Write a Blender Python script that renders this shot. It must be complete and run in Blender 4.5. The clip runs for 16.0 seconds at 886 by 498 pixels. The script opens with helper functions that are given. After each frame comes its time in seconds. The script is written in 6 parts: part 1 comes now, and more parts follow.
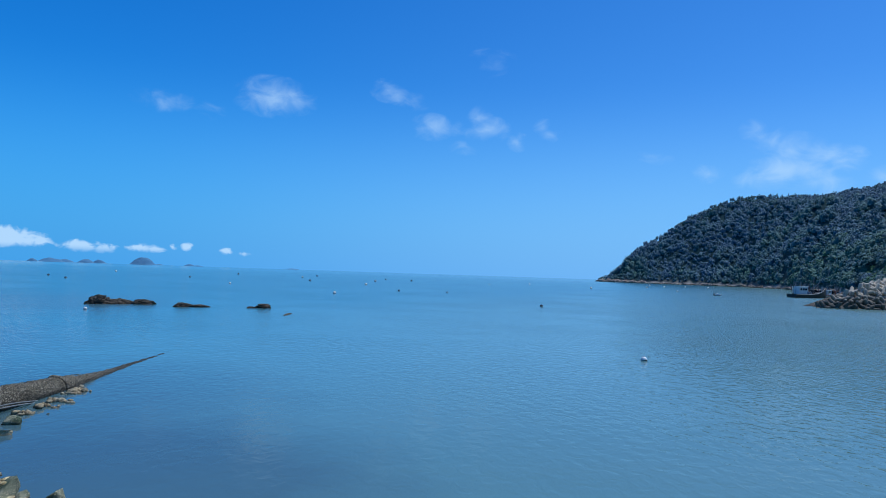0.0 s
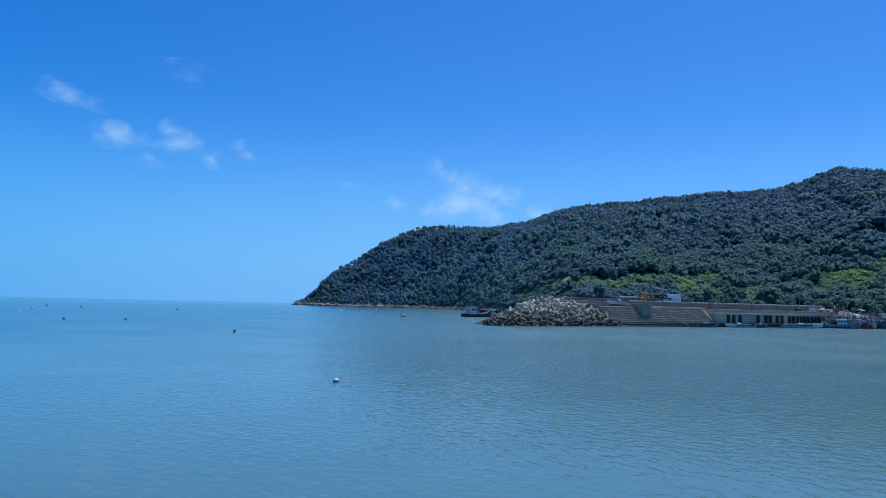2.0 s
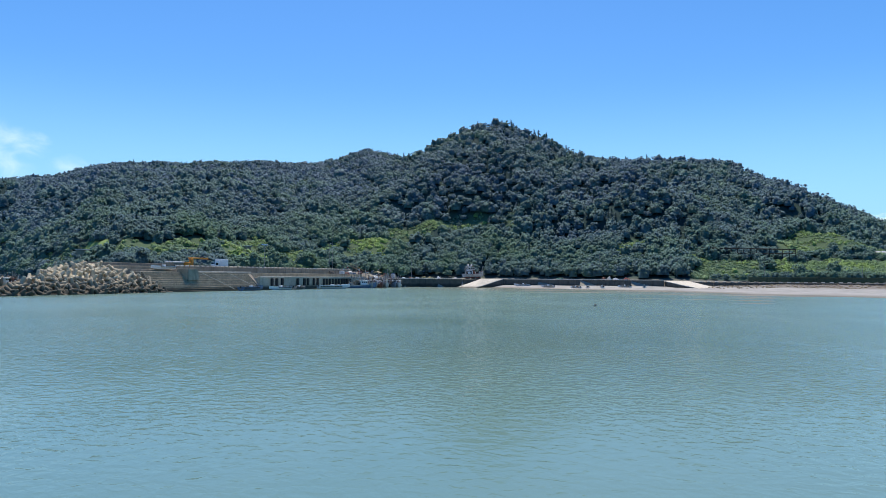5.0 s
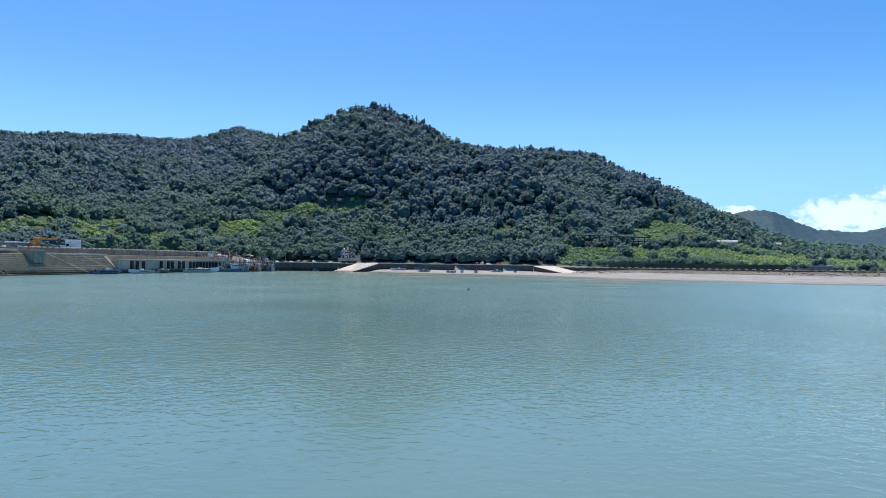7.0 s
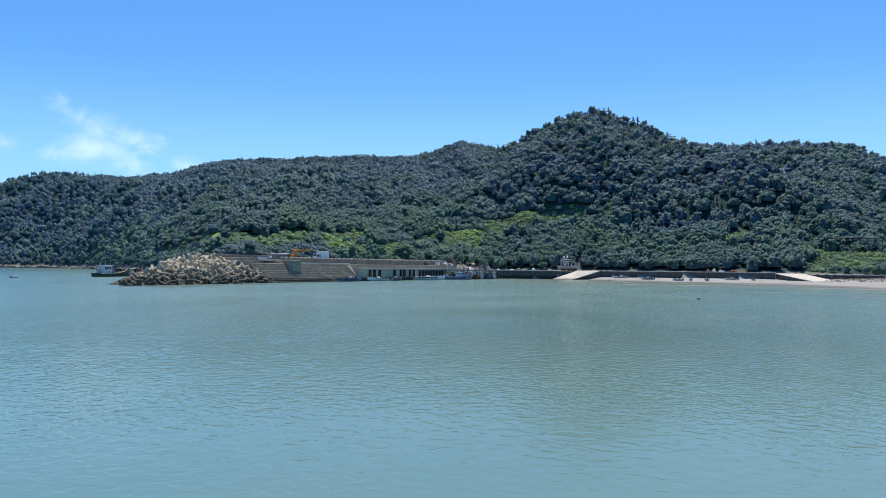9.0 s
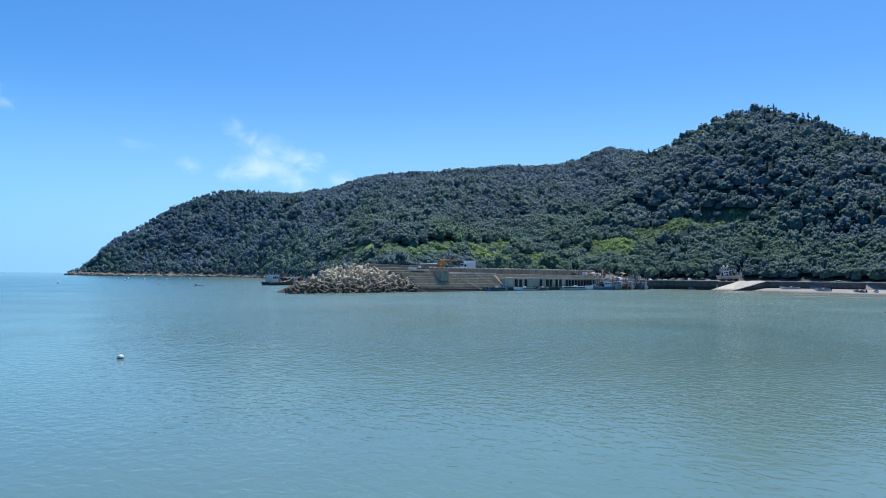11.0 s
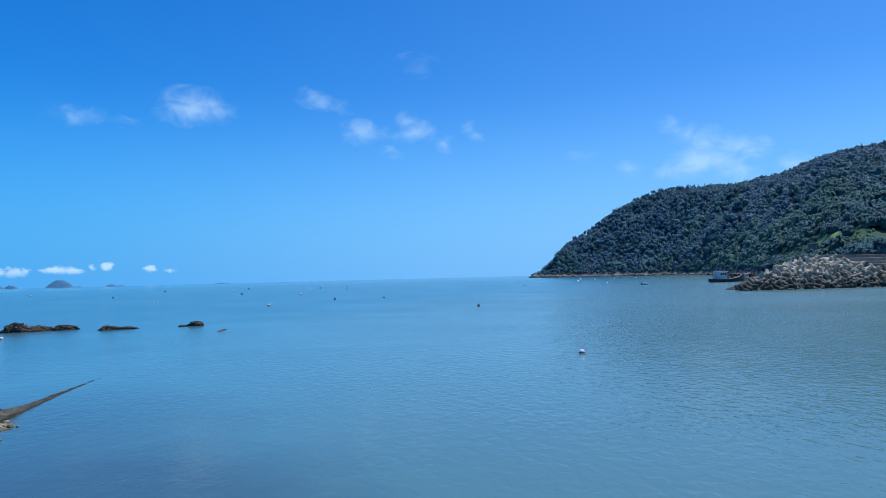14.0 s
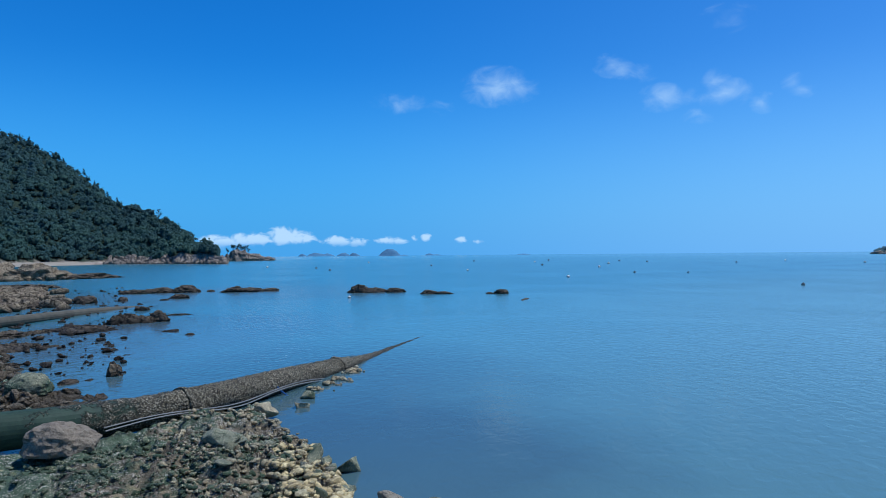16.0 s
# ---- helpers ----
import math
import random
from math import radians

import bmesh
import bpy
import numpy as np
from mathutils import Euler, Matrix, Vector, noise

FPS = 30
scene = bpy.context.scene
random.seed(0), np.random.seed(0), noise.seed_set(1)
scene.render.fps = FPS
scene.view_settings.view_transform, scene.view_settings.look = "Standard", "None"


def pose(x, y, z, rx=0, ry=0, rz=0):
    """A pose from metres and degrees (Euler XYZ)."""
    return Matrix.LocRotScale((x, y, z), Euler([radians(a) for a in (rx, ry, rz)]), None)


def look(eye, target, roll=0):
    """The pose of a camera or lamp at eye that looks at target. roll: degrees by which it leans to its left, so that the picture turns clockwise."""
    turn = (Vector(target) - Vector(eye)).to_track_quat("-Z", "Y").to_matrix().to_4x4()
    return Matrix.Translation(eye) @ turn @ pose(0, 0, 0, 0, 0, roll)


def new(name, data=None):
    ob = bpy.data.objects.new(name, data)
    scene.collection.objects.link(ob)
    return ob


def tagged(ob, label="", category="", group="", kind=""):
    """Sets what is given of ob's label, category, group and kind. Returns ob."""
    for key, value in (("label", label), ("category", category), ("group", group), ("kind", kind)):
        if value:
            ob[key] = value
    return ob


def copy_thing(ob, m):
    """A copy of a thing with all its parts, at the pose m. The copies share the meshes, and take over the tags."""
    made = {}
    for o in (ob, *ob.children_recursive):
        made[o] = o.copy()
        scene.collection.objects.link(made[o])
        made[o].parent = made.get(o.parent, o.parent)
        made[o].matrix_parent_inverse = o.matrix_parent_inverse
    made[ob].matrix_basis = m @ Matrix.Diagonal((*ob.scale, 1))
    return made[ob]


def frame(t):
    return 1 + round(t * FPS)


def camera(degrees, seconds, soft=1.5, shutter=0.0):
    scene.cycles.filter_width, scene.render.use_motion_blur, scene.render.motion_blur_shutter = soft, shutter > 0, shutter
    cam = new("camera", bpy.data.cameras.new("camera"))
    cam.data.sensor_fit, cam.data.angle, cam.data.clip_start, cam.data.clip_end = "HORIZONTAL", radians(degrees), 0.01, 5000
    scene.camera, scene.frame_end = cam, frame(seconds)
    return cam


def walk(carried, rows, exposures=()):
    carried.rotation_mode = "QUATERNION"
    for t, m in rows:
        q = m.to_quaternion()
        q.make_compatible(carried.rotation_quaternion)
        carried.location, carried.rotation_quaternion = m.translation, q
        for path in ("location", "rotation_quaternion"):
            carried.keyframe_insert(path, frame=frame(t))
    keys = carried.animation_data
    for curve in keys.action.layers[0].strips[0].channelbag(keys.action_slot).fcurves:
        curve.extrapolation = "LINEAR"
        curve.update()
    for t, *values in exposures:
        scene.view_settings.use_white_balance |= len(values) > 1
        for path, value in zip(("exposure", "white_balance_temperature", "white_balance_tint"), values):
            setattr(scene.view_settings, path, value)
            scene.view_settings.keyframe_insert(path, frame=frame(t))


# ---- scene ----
# The camera stands on the shore at H above the water and turns on an arm of ARM metres.
H, ARM = 5.5, 0.333
cam = camera(68.36, 16.0, soft=0.75)
TURNS = [(0.0, 0.0, 2.17, -1.89), (0.5, -8.06, 3.26, -1.85), (1.0, -15.24, 4.05, -1.7), (1.5, -20.63, 4.55, -1.01),
         (2.0, -26.16, 4.95, -1.25), (2.5, -33.4, 5.16, -0.89), (3.0, -40.22, 4.9, -0.04), (3.5, -46.17, 4.38, -0.44),
         (4.0, -52.91, 3.69, -0.74), (4.5, -58.27, 3.22, -0.22), (5.0, -64.32, 2.4, -0.35), (5.2, -66.99, 2.06, -0.72),
         (6.3, -78.0, 1.3, -0.8), (7.3, -72.18, 1.31, -0.47), (7.5, -69.76, 1.59, -0.2), (8.0, -64.18, 1.63, 0.19),
         (8.5, -59.57, 1.73, -0.22), (8.7, -58.1, 1.7, -0.35), (10.8, -44.68, 2.08, -0.54), (11.0, -43.28, 2.34, -0.54),
         (11.5, -37.77, 2.32, 0.51), (12.0, -32.22, 3.36, 0.58), (12.5, -25.01, 3.05, 0.95), (13.0, -18.04, 2.96, 1.43),
         (13.5, -12.15, 3.04, 1.06), (14.0, -5.69, 2.49, 1.43), (14.5, 2.15, 2.88, 1.68), (15.0, 11.35, 2.35, 1.89),
         (15.5, 16.05, 1.36, 1.37), (16.0, 20.04, 0.48, 0.49)]


def standing(t, yaw, pitch, roll):
    k, a = t / 16 - 0.5, radians(yaw)
    return pose(-ARM * math.sin(a) - 0.33 * k, ARM * math.cos(a) - 0.205 * k, H + 0.09 * k, 90 + pitch, roll, yaw)


walk(cam, [(t, standing(t, yaw, pitch, roll)) for t, yaw, pitch, roll in TURNS],
     exposures=[(0, -0.2, 5450, 10), (1.5, -0.2, 5400, 10), (2.5, -0.14, 5600, 10), (3.0, 0.12, 6300, 10), (3.5, 0.34, 6700, 10), (5.0, 0.45, 7200, 10), (8.5, 0.45, 7200, 10),
                (11.0, 0.33, 6800, 10), (12.5, 0.08, 6200, 10), (14.0, -0.05, 5600, 10), (16.0, -0.15, 5500, 10)])

# ---- sky and sun ----
SUN_BEARING, SUN_HEIGHT = 62, 66
world = bpy.data.worlds.new("sky")
scene.world = world
world.use_nodes = True
wn, wl = world.node_tree.nodes, world.node_tree.links
wn.clear()


def wmath(op, a, b=0.5, c=0.5):
    n = wn.new("ShaderNodeMath")
    n.operation = op
    for i, v in enumerate((a, b, c)):
        if isinstance(v, (int, float)): n.inputs[i].default_value = v
        else: wl.new(v, n.inputs[i])
    return n.outputs[0]


sky = wn.new("ShaderNodeTexSky")
sky.sky_type, sky.sun_disc = "NISHITA", False
sky.sun_elevation, sky.sun_rotation = radians(SUN_HEIGHT), radians(SUN_BEARING)
sky.altitude, sky.air_density, sky.dust_density, sky.ozone_density = 0, 1.0, 0.3, 2.5
vivid = wn.new("ShaderNodeHueSaturation")
vivid.inputs["Saturation"].default_value = 1.25
wl.new(sky.outputs[0], vivid.inputs["Color"])
# clouds: soft ragged patches at (degrees to the left, degrees up, half width, half height, thickness)
CLOUDS = [(15.0, 14.3, 2.7, 1.3, 1.0), (13.4, 14.1, 1.6, 0.8, 0.8), (5.4, 15.6, 1.2, 0.8, 0.8), (4.6, 15.2, 1.0, 0.6, 0.7), (3.0, 14.8, 1.5, 0.7, 0.45), (1.4, 12.7, 1.6, 0.9, 0.85),
          (-2.7, 13.5, 1.0, 0.9, 0.75), (-3.4, 12.6, 1.7, 0.9, 0.95), (-0.9, 12.8, 1.7, 0.7, 0.5), (-6.2, 11.6, 0.8, 0.7, 0.6), (-8.4, 12.9, 0.8, 0.6, 0.6), (-9.0, 12.3, 1.0, 0.6, 0.6),
          (-4.2, 18.1, 1.5, 1.0, 0.42), (-2.6, 19.0, 1.2, 0.5, 0.35), (23.9, 13.1, 2.3, 0.8, 0.45), (20.3, 12.6, 1.3, 0.7, 0.35), (-17.7, 10.1, 1.6, 0.6, 0.42),
          (-25.4, 12.1, 1.0, 0.8, 0.6), (-26.3, 11.2, 1.3, 1.0, 0.8), (-28.1, 10.4, 1.9, 1.1, 0.9), (-29.8, 10.0, 1.8, 1.1, 0.95), (-31.4, 9.5, 1.4, 0.9, 0.85),
          (-25.4, 8.3, 1.6, 0.9, 0.8), (-27.3, 8.9, 2.0, 1.1, 1.15), (-29.1, 8.9, 1.8, 1.0, 1.05), (-29.6, 7.9, 2.2, 0.9, 0.65), (-34.4, 8.1, 1.3, 0.8, 0.9),
          (-22.0, 8.8, 1.2, 0.7, 0.4), (-1.6, 11.0, 1.4, 0.6, 0.38)]
LOW = [(38.6, 1.2, 2.6, 0.7, 1.0), (36.2, 1.4, 2.4, 0.7, 1.0), (33.7, 1.7, 1.7, 0.9, 1.25), (32.2, 1.5, 1.5, 0.7, 1.0), (29.2, 1.25, 1.8, 0.55, 0.95), (27.4, 1.1, 1.2, 0.45, 0.8), (24.9, 1.3, 1.4, 0.45, 0.9), (23.9, 1.2, 1.0, 0.35, 0.7),
       (22.5, 1.45, 0.5, 0.3, 0.7), (21.5, 1.5, 0.6, 0.4, 0.9), (18.4, 1.25, 0.7, 0.35, 0.8), (17.2, 1.1, 0.9, 0.25, 0.6), (-99.0, 4.0, 3.0, 0.9, 1.1),
       (-106.8, 3.8, 4.0, 1.8, 1.2), (-112, 4.2, 5.0, 2.2, 1.2)]
coord = wn.new("ShaderNodeTexCoord")
xyz = wn.new("ShaderNodeSeparateXYZ")
wl.new(coord.outputs["Generated"], xyz.inputs[0])
left = wmath("MULTIPLY", wmath("ARCTAN2", wmath("MULTIPLY", xyz.outputs[0], -1.0), xyz.outputs[1]), 57.29578)
up = wmath("MULTIPLY", wmath("ARCSINE", xyz.outputs[2]), 57.29578)
sphere = wn.new("ShaderNodeCombineXYZ")
wl.new(left, sphere.inputs[0]), wl.new(up, sphere.inputs[1])


def wnoise(scale, detail, rough, stretch=(1, 1, 1)):
    mapping = wn.new("ShaderNodeMapping")
    mapping.inputs["Scale"].default_value = stretch
    wl.new(sphere.outputs[0], mapping.inputs[0])
    n = wn.new("ShaderNodeTexNoise")
    n.inputs["Scale"].default_value, n.inputs["Detail"].default_value = scale, detail
    n.inputs["Roughness"].default_value, n.inputs["Distortion"].default_value = rough, 0.6
    wl.new(mapping.outputs[0], n.inputs["Vector"])
    return n.outputs[0]


def patches(rows, ragged, soft, grow=1.25, rough=2.7):
    total = None
    for a, e, w, h, thick in rows:
        w, h = w * grow, h * grow
        sub = wn.new("ShaderNodeVectorMath")
        sub.operation = "SUBTRACT"
        wl.new(sphere.outputs[0], sub.inputs[0])
        sub.inputs[1].default_value = (a, e, 0)
        mul = wn.new("ShaderNodeVectorMath")
        mul.operation = "MULTIPLY"
        wl.new(sub.outputs[0], mul.inputs[0])
        mul.inputs[1].default_value = (1 / w, 1 / h, 0)
        size = wn.new("ShaderNodeVectorMath")
        size.operation = "LENGTH"
        wl.new(mul.outputs[0], size.inputs[0])
        one = wmath("MULTIPLY", wmath("MAXIMUM", wmath("SUBTRACT", 1.0, size.outputs["Value"]), 0.0), thick)
        total = one if total is None else wmath("MAXIMUM", total, one)
    lump = wmath("MULTIPLY", wmath("SUBTRACT", ragged, 0.5), rough)
    n = wn.new("ShaderNodeMapRange")
    n.interpolation_type = "SMOOTHSTEP"
    wl.new(wmath("MULTIPLY", wmath("ADD", total, lump), wmath("MINIMUM", wmath("MULTIPLY", total, 6.0), 1.0)), n.inputs["Value"])
    n.inputs["From Min"].default_value, n.inputs["From Max"].default_value = 0.08, 0.08 + soft
    return n.outputs["Result"]


# sea haze: the lowest sky is a paler blue, palest towards the sun
def wcolor(fac, a, b, kind="MIX"):
    n = wn.new("ShaderNodeMixRGB")
    n.blend_type = kind
    for v, k in ((fac, n.inputs[0]), (a, n.inputs[1]), (b, n.inputs[2])):
        if isinstance(v, (int, float)): k.default_value = v
        elif isinstance(v, tuple): k.default_value = (*v, 1)
        else: wl.new(v, k)
    return n.outputs[0]


def wrange(v, lo, hi, a=0.0, b=1.0):
    n = wn.new("ShaderNodeMapRange")
    n.interpolation_type = "SMOOTHSTEP"
    for k, x in (("From Min", lo), ("From Max", hi), ("To Min", a), ("To Max", b)): n.inputs[k].default_value = x
    wl.new(v, n.inputs["Value"])
    return n.outputs["Result"]


sunward = wrange(wmath("ADD", wmath("MULTIPLY", xyz.outputs[0], math.sin(radians(SUN_BEARING))), wmath("MULTIPLY", xyz.outputs[1], math.cos(radians(SUN_BEARING)))), -0.2, 1.0)
clear = wcolor(1.0, vivid.outputs[0], wcolor(sunward, (0.34, 0.98, 1.4), (0.72, 1.03, 1.31)), "MULTIPLY")
haze = wcolor(sunward, (1.0, 4.0, 7.9), (2.6, 5.55, 9.1))
air = wcolor(wrange(up, -1.0, 17.0, 0.96, 0.0), clear, haze)
high_cloud = patches(CLOUDS, wnoise(0.5, 7, 0.55, (0.8, 1.2, 1)), 1.35, 1.6, 1.7)
low_cloud = wmath("MULTIPLY", patches(LOW, wnoise(1.3, 6, 0.5, (0.8, 1.1, 1)), 0.6, 1.1, 1.9), wrange(up, 0.7, 1.35, 0.3, 1.15))
cover = wmath("MINIMUM", wmath("MAXIMUM", wmath("MULTIPLY", high_cloud, 0.64), wmath("MULTIPLY", low_cloud, 0.78)), 0.9)
mix = wn.new("ShaderNodeMixRGB")
wl.new(cover, mix.inputs[0]), wl.new(air, mix.inputs[1])
mix.inputs[2].default_value = (6.3, 8.2, 9.5, 1)
back = wn.new("ShaderNodeBackground")
back.inputs["Strength"].default_value = 0.1
wl.new(mix.outputs[0], back.inputs["Color"])
wl.new(back.outputs[0], wn.new("ShaderNodeOutputWorld").inputs[0])

sun = new("sun", bpy.data.lights.new("sun", "SUN"))
sun.data.energy, sun.data.angle, sun.data.color = 4.4, radians(0.5), (1.0, 0.94, 0.86)
sb, sh = radians(SUN_BEARING), radians(SUN_HEIGHT)
sun.matrix_world = look((0, 0, 50), (-math.sin(sb) * math.cos(sh) * 10, -math.cos(sb) * math.cos(sh) * 10, 50 - math.sin(sh) * 10))

# ---- materials ----


class Paint:
    """A node material under construction: a Principled shader with helpers for its inputs."""

    def __init__(self, name, rough=0.8, metal=0.0, spec=0.5):
        self.m = bpy.data.materials.new(name)
        self.m.use_nodes = True
        self.n, self.l = self.m.node_tree.nodes, self.m.node_tree.links
        self.p = self.n["Principled BSDF"]
        self.p.inputs["Roughness"].default_value, self.p.inputs["Metallic"].default_value = rough, metal
        self.p.inputs["Specular IOR Level"].default_value = spec

    def put(self, value, socket):
        if hasattr(value, "is_linked"): self.l.new(value, socket)
        else: socket.default_value = value

    def where(self, world_space=True, scale=(1, 1, 1)):
        mp = self.n.new("ShaderNodeMapping")
        mp.inputs["Scale"].default_value = scale
        if world_space: self.l.new(self.n.new("ShaderNodeNewGeometry").outputs["Position"], mp.inputs[0])
        else: self.l.new(self.n.new("ShaderNodeTexCoord").outputs["Object"], mp.inputs[0])
        return mp.outputs[0]

    def noise(self, scale, detail=4, rough=0.55, at=None, stretch=(1, 1, 1), distort=0.0):
        t = self.n.new("ShaderNodeTexNoise")
        t.inputs["Scale"].default_value, t.inputs["Detail"].default_value = scale, detail
        t.inputs["Roughness"].default_value, t.inputs["Distortion"].default_value = rough, distort
        self.l.new(at or self.where(scale=stretch), t.inputs["Vector"])
        return t.outputs[0]

    def cells(self, scale, at=None, feature="F1"):
        t = self.n.new("ShaderNodeTexVoronoi")
        t.feature = feature
        t.inputs["Scale"].default_value = scale
        self.l.new(at or self.where(), t.inputs["Vector"])
        return t.outputs["Distance"]

    def ramp(self, value, lo, hi, a=0.0, b=1.0):
        r = self.n.new("ShaderNodeMapRange")
        for k, v in (("From Min", lo), ("From Max", hi), ("To Min", a), ("To Max", b)): r.inputs[k].default_value = v
        self.l.new(value, r.inputs["Value"])
        return r.outputs["Result"]

    def math(self, op, a, b=0.5):
        t = self.n.new("ShaderNodeMath")
        t.operation = op
        self.put(a, t.inputs[0]), self.put(b, t.inputs[1])
        return t.outputs[0]

    def blend(self, fac, a, b):
        t = self.n.new("ShaderNodeMixRGB")
        self.put(fac, t.inputs[0])
        for v, s in ((a, t.inputs[1]), (b, t.inputs[2])): self.put((*v, 1) if isinstance(v, tuple) else v, s)
        return t.outputs[0]

    def island(self):
        return self.n.new("ShaderNodeNewGeometry").outputs["Random Per Island"]

    def each(self):
        return self.n.new("ShaderNodeObjectInfo").outputs["Random"]

    def mask(self, name):
        t = self.n.new("ShaderNodeAttribute")
        t.attribute_name = name
        return t.outputs["Fac"]

    def height(self):
        t = self.n.new("ShaderNodeSeparateXYZ")
        self.l.new(self.n.new("ShaderNodeNewGeometry").outputs["Position"], t.inputs[0])
        return t.outputs[2]

    def bump(self, value, strength, distance, below=None):
        t = self.n.new("ShaderNodeBump")
        t.inputs["Strength"].default_value, t.inputs["Distance"].default_value = strength, distance
        self.l.new(value, t.inputs["Height"])
        if below is not None: self.l.new(below, t.inputs["Normal"])
        return t.outputs[0]

    def done(self, color, normal=None, rough=None):
        self.put((*color, 1) if isinstance(color, tuple) else color, self.p.inputs["Base Color"])
        if normal is not None: self.l.new(normal, self.p.inputs["Normal"])
        if rough is not None: self.put(rough, self.p.inputs["Roughness"])
        return self.m


def mat_sea():
    p = Paint("sea water", 0.14, spec=0.5)
    p.p.inputs["IOR"].default_value = 1.333
    broad = p.noise(0.006, 5, 0.6, stretch=(1, 1.6, 1), distort=0.5)
    bands = p.noise(0.03, 4, 0.55, stretch=(0.5, 1.5, 1), distort=0.8)
    color = p.blend(p.ramp(broad, 0.35, 0.65), (0.1, 0.18, 0.165), (0.132, 0.215, 0.18))
    color = p.blend(p.ramp(bands, 0.4, 0.75, 0, 0.5), color, (0.148, 0.22, 0.185))
    # clearer and bluer towards the open sea, dark over the stones close inshore
    place = p.n.new("ShaderNodeSeparateXYZ")
    p.l.new(p.n.new("ShaderNodeNewGeometry").outputs["Position"], place.inputs[0])
    open_sea = p.ramp(p.math("SUBTRACT", place.outputs[1], p.math("MULTIPLY", place.outputs[0], 2.2)), -60, 160)
    color = p.blend(p.math("MULTIPLY", open_sea, 0.85), color, (0.036, 0.15, 0.205))
    for (cx, cy), (rx, ry), bottom in (((-17, 24), (13, 17), (0.045, 0.075, 0.09)), ((-36, 36), (16, 26), (0.075, 0.088, 0.11)), ((-8, 17), (9, 8), (0.045, 0.075, 0.09)), ((-62, 78), (30, 40), (0.075, 0.1, 0.11)), ((288, 70), (72, 105), (0.175, 0.175, 0.135))):
        mv = p.n.new("ShaderNodeMapping")
        mv.inputs["Location"].default_value, mv.inputs["Scale"].default_value = (-cx / rx, -cy / ry, 0), (1 / rx, 1 / ry, 0)
        p.l.new(p.n.new("ShaderNodeNewGeometry").outputs["Position"], mv.inputs[0])
        size = p.n.new("ShaderNodeVectorMath")
        size.operation = "LENGTH"
        p.l.new(mv.outputs[0], size.inputs[0])
        edge = p.math("ADD", size.outputs["Value"], p.ramp(p.noise(0.25, 5, 0.6), 0, 1, -0.25, 0.25))
        color = p.blend(p.ramp(edge, 0.45, 1.0, 0.62, 0), color, bottom)
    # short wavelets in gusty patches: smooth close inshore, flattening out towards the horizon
    mp = p.n.new("ShaderNodeMapping")
    mp.inputs["Rotation"].default_value = (0, 0, radians(52))
    mp.inputs["Scale"].default_value = (1.0, 0.75, 1.0)
    p.l.new(p.n.new("ShaderNodeNewGeometry").outputs["Position"], mp.inputs[0])
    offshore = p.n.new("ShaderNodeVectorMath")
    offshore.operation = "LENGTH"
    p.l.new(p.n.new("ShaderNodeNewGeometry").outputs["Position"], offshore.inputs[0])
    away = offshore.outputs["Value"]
    swell = p.noise(0.2, 3, 0.5, at=mp.outputs[0], distort=0.4)
    wave = p.noise(0.85, 2, 0.45, at=mp.outputs[0], distort=0.3)
    chop = p.noise(2.3, 2, 0.45, at=mp.outputs[0], distort=0.6)
    ripple = p.noise(4.0, 3, 0.6, at=mp.outputs[0], distort=0.5)
    gust = p.ramp(p.noise(0.04, 2, 0.5, distort=0.4), 0.36, 0.64, 0.4, 1.0)
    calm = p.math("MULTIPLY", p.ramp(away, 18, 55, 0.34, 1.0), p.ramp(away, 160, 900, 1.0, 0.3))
    east = p.ramp(p.math("DIVIDE", place.outputs[0], away), -0.1, 0.55, 0.42, 1.0)
    lively = p.math("MULTIPLY", p.math("MULTIPLY", gust, calm), east)
    n = p.bump(p.math("MULTIPLY", swell, calm), 0.1, 0.3)
    far_wave = p.noise(0.34, 3, 0.6, at=mp.outputs[0], distort=0.5)
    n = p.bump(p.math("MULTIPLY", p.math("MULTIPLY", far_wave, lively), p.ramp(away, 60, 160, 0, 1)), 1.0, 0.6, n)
    n = p.bump(p.math("MULTIPLY", wave, lively), 0.35, 0.17, n)
    n = p.bump(p.math("MULTIPLY", chop, lively), 0.9, 0.15, n)
    n = p.bump(p.math("MULTIPLY", ripple, lively), 0.4, 0.03, n)
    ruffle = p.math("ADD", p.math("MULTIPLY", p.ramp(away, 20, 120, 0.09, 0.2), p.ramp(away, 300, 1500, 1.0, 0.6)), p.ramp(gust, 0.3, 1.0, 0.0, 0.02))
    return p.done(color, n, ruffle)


def mat_ground():
    p = Paint("hill ground", 0.95, spec=0.1)
    soil = p.blend(p.ramp(p.noise(0.08, 5), 0.35, 0.7), (0.018, 0.04, 0.042), (0.026, 0.056, 0.052))
    grass = p.blend(p.ramp(p.noise(0.4, 5), 0.3, 0.7), (0.15, 0.23, 0.08), (0.21, 0.29, 0.1))
    yard = p.blend(p.ramp(p.noise(0.3, 5), 0.3, 0.7), (0.2, 0.18, 0.15), (0.3, 0.28, 0.24))
    c = p.blend(p.mask("meadow"), soil, grass)
    c = p.blend(p.mask("yard"), c, yard)
    return p.done(c, p.bump(p.noise(0.9, 4), 0.6, 0.5))


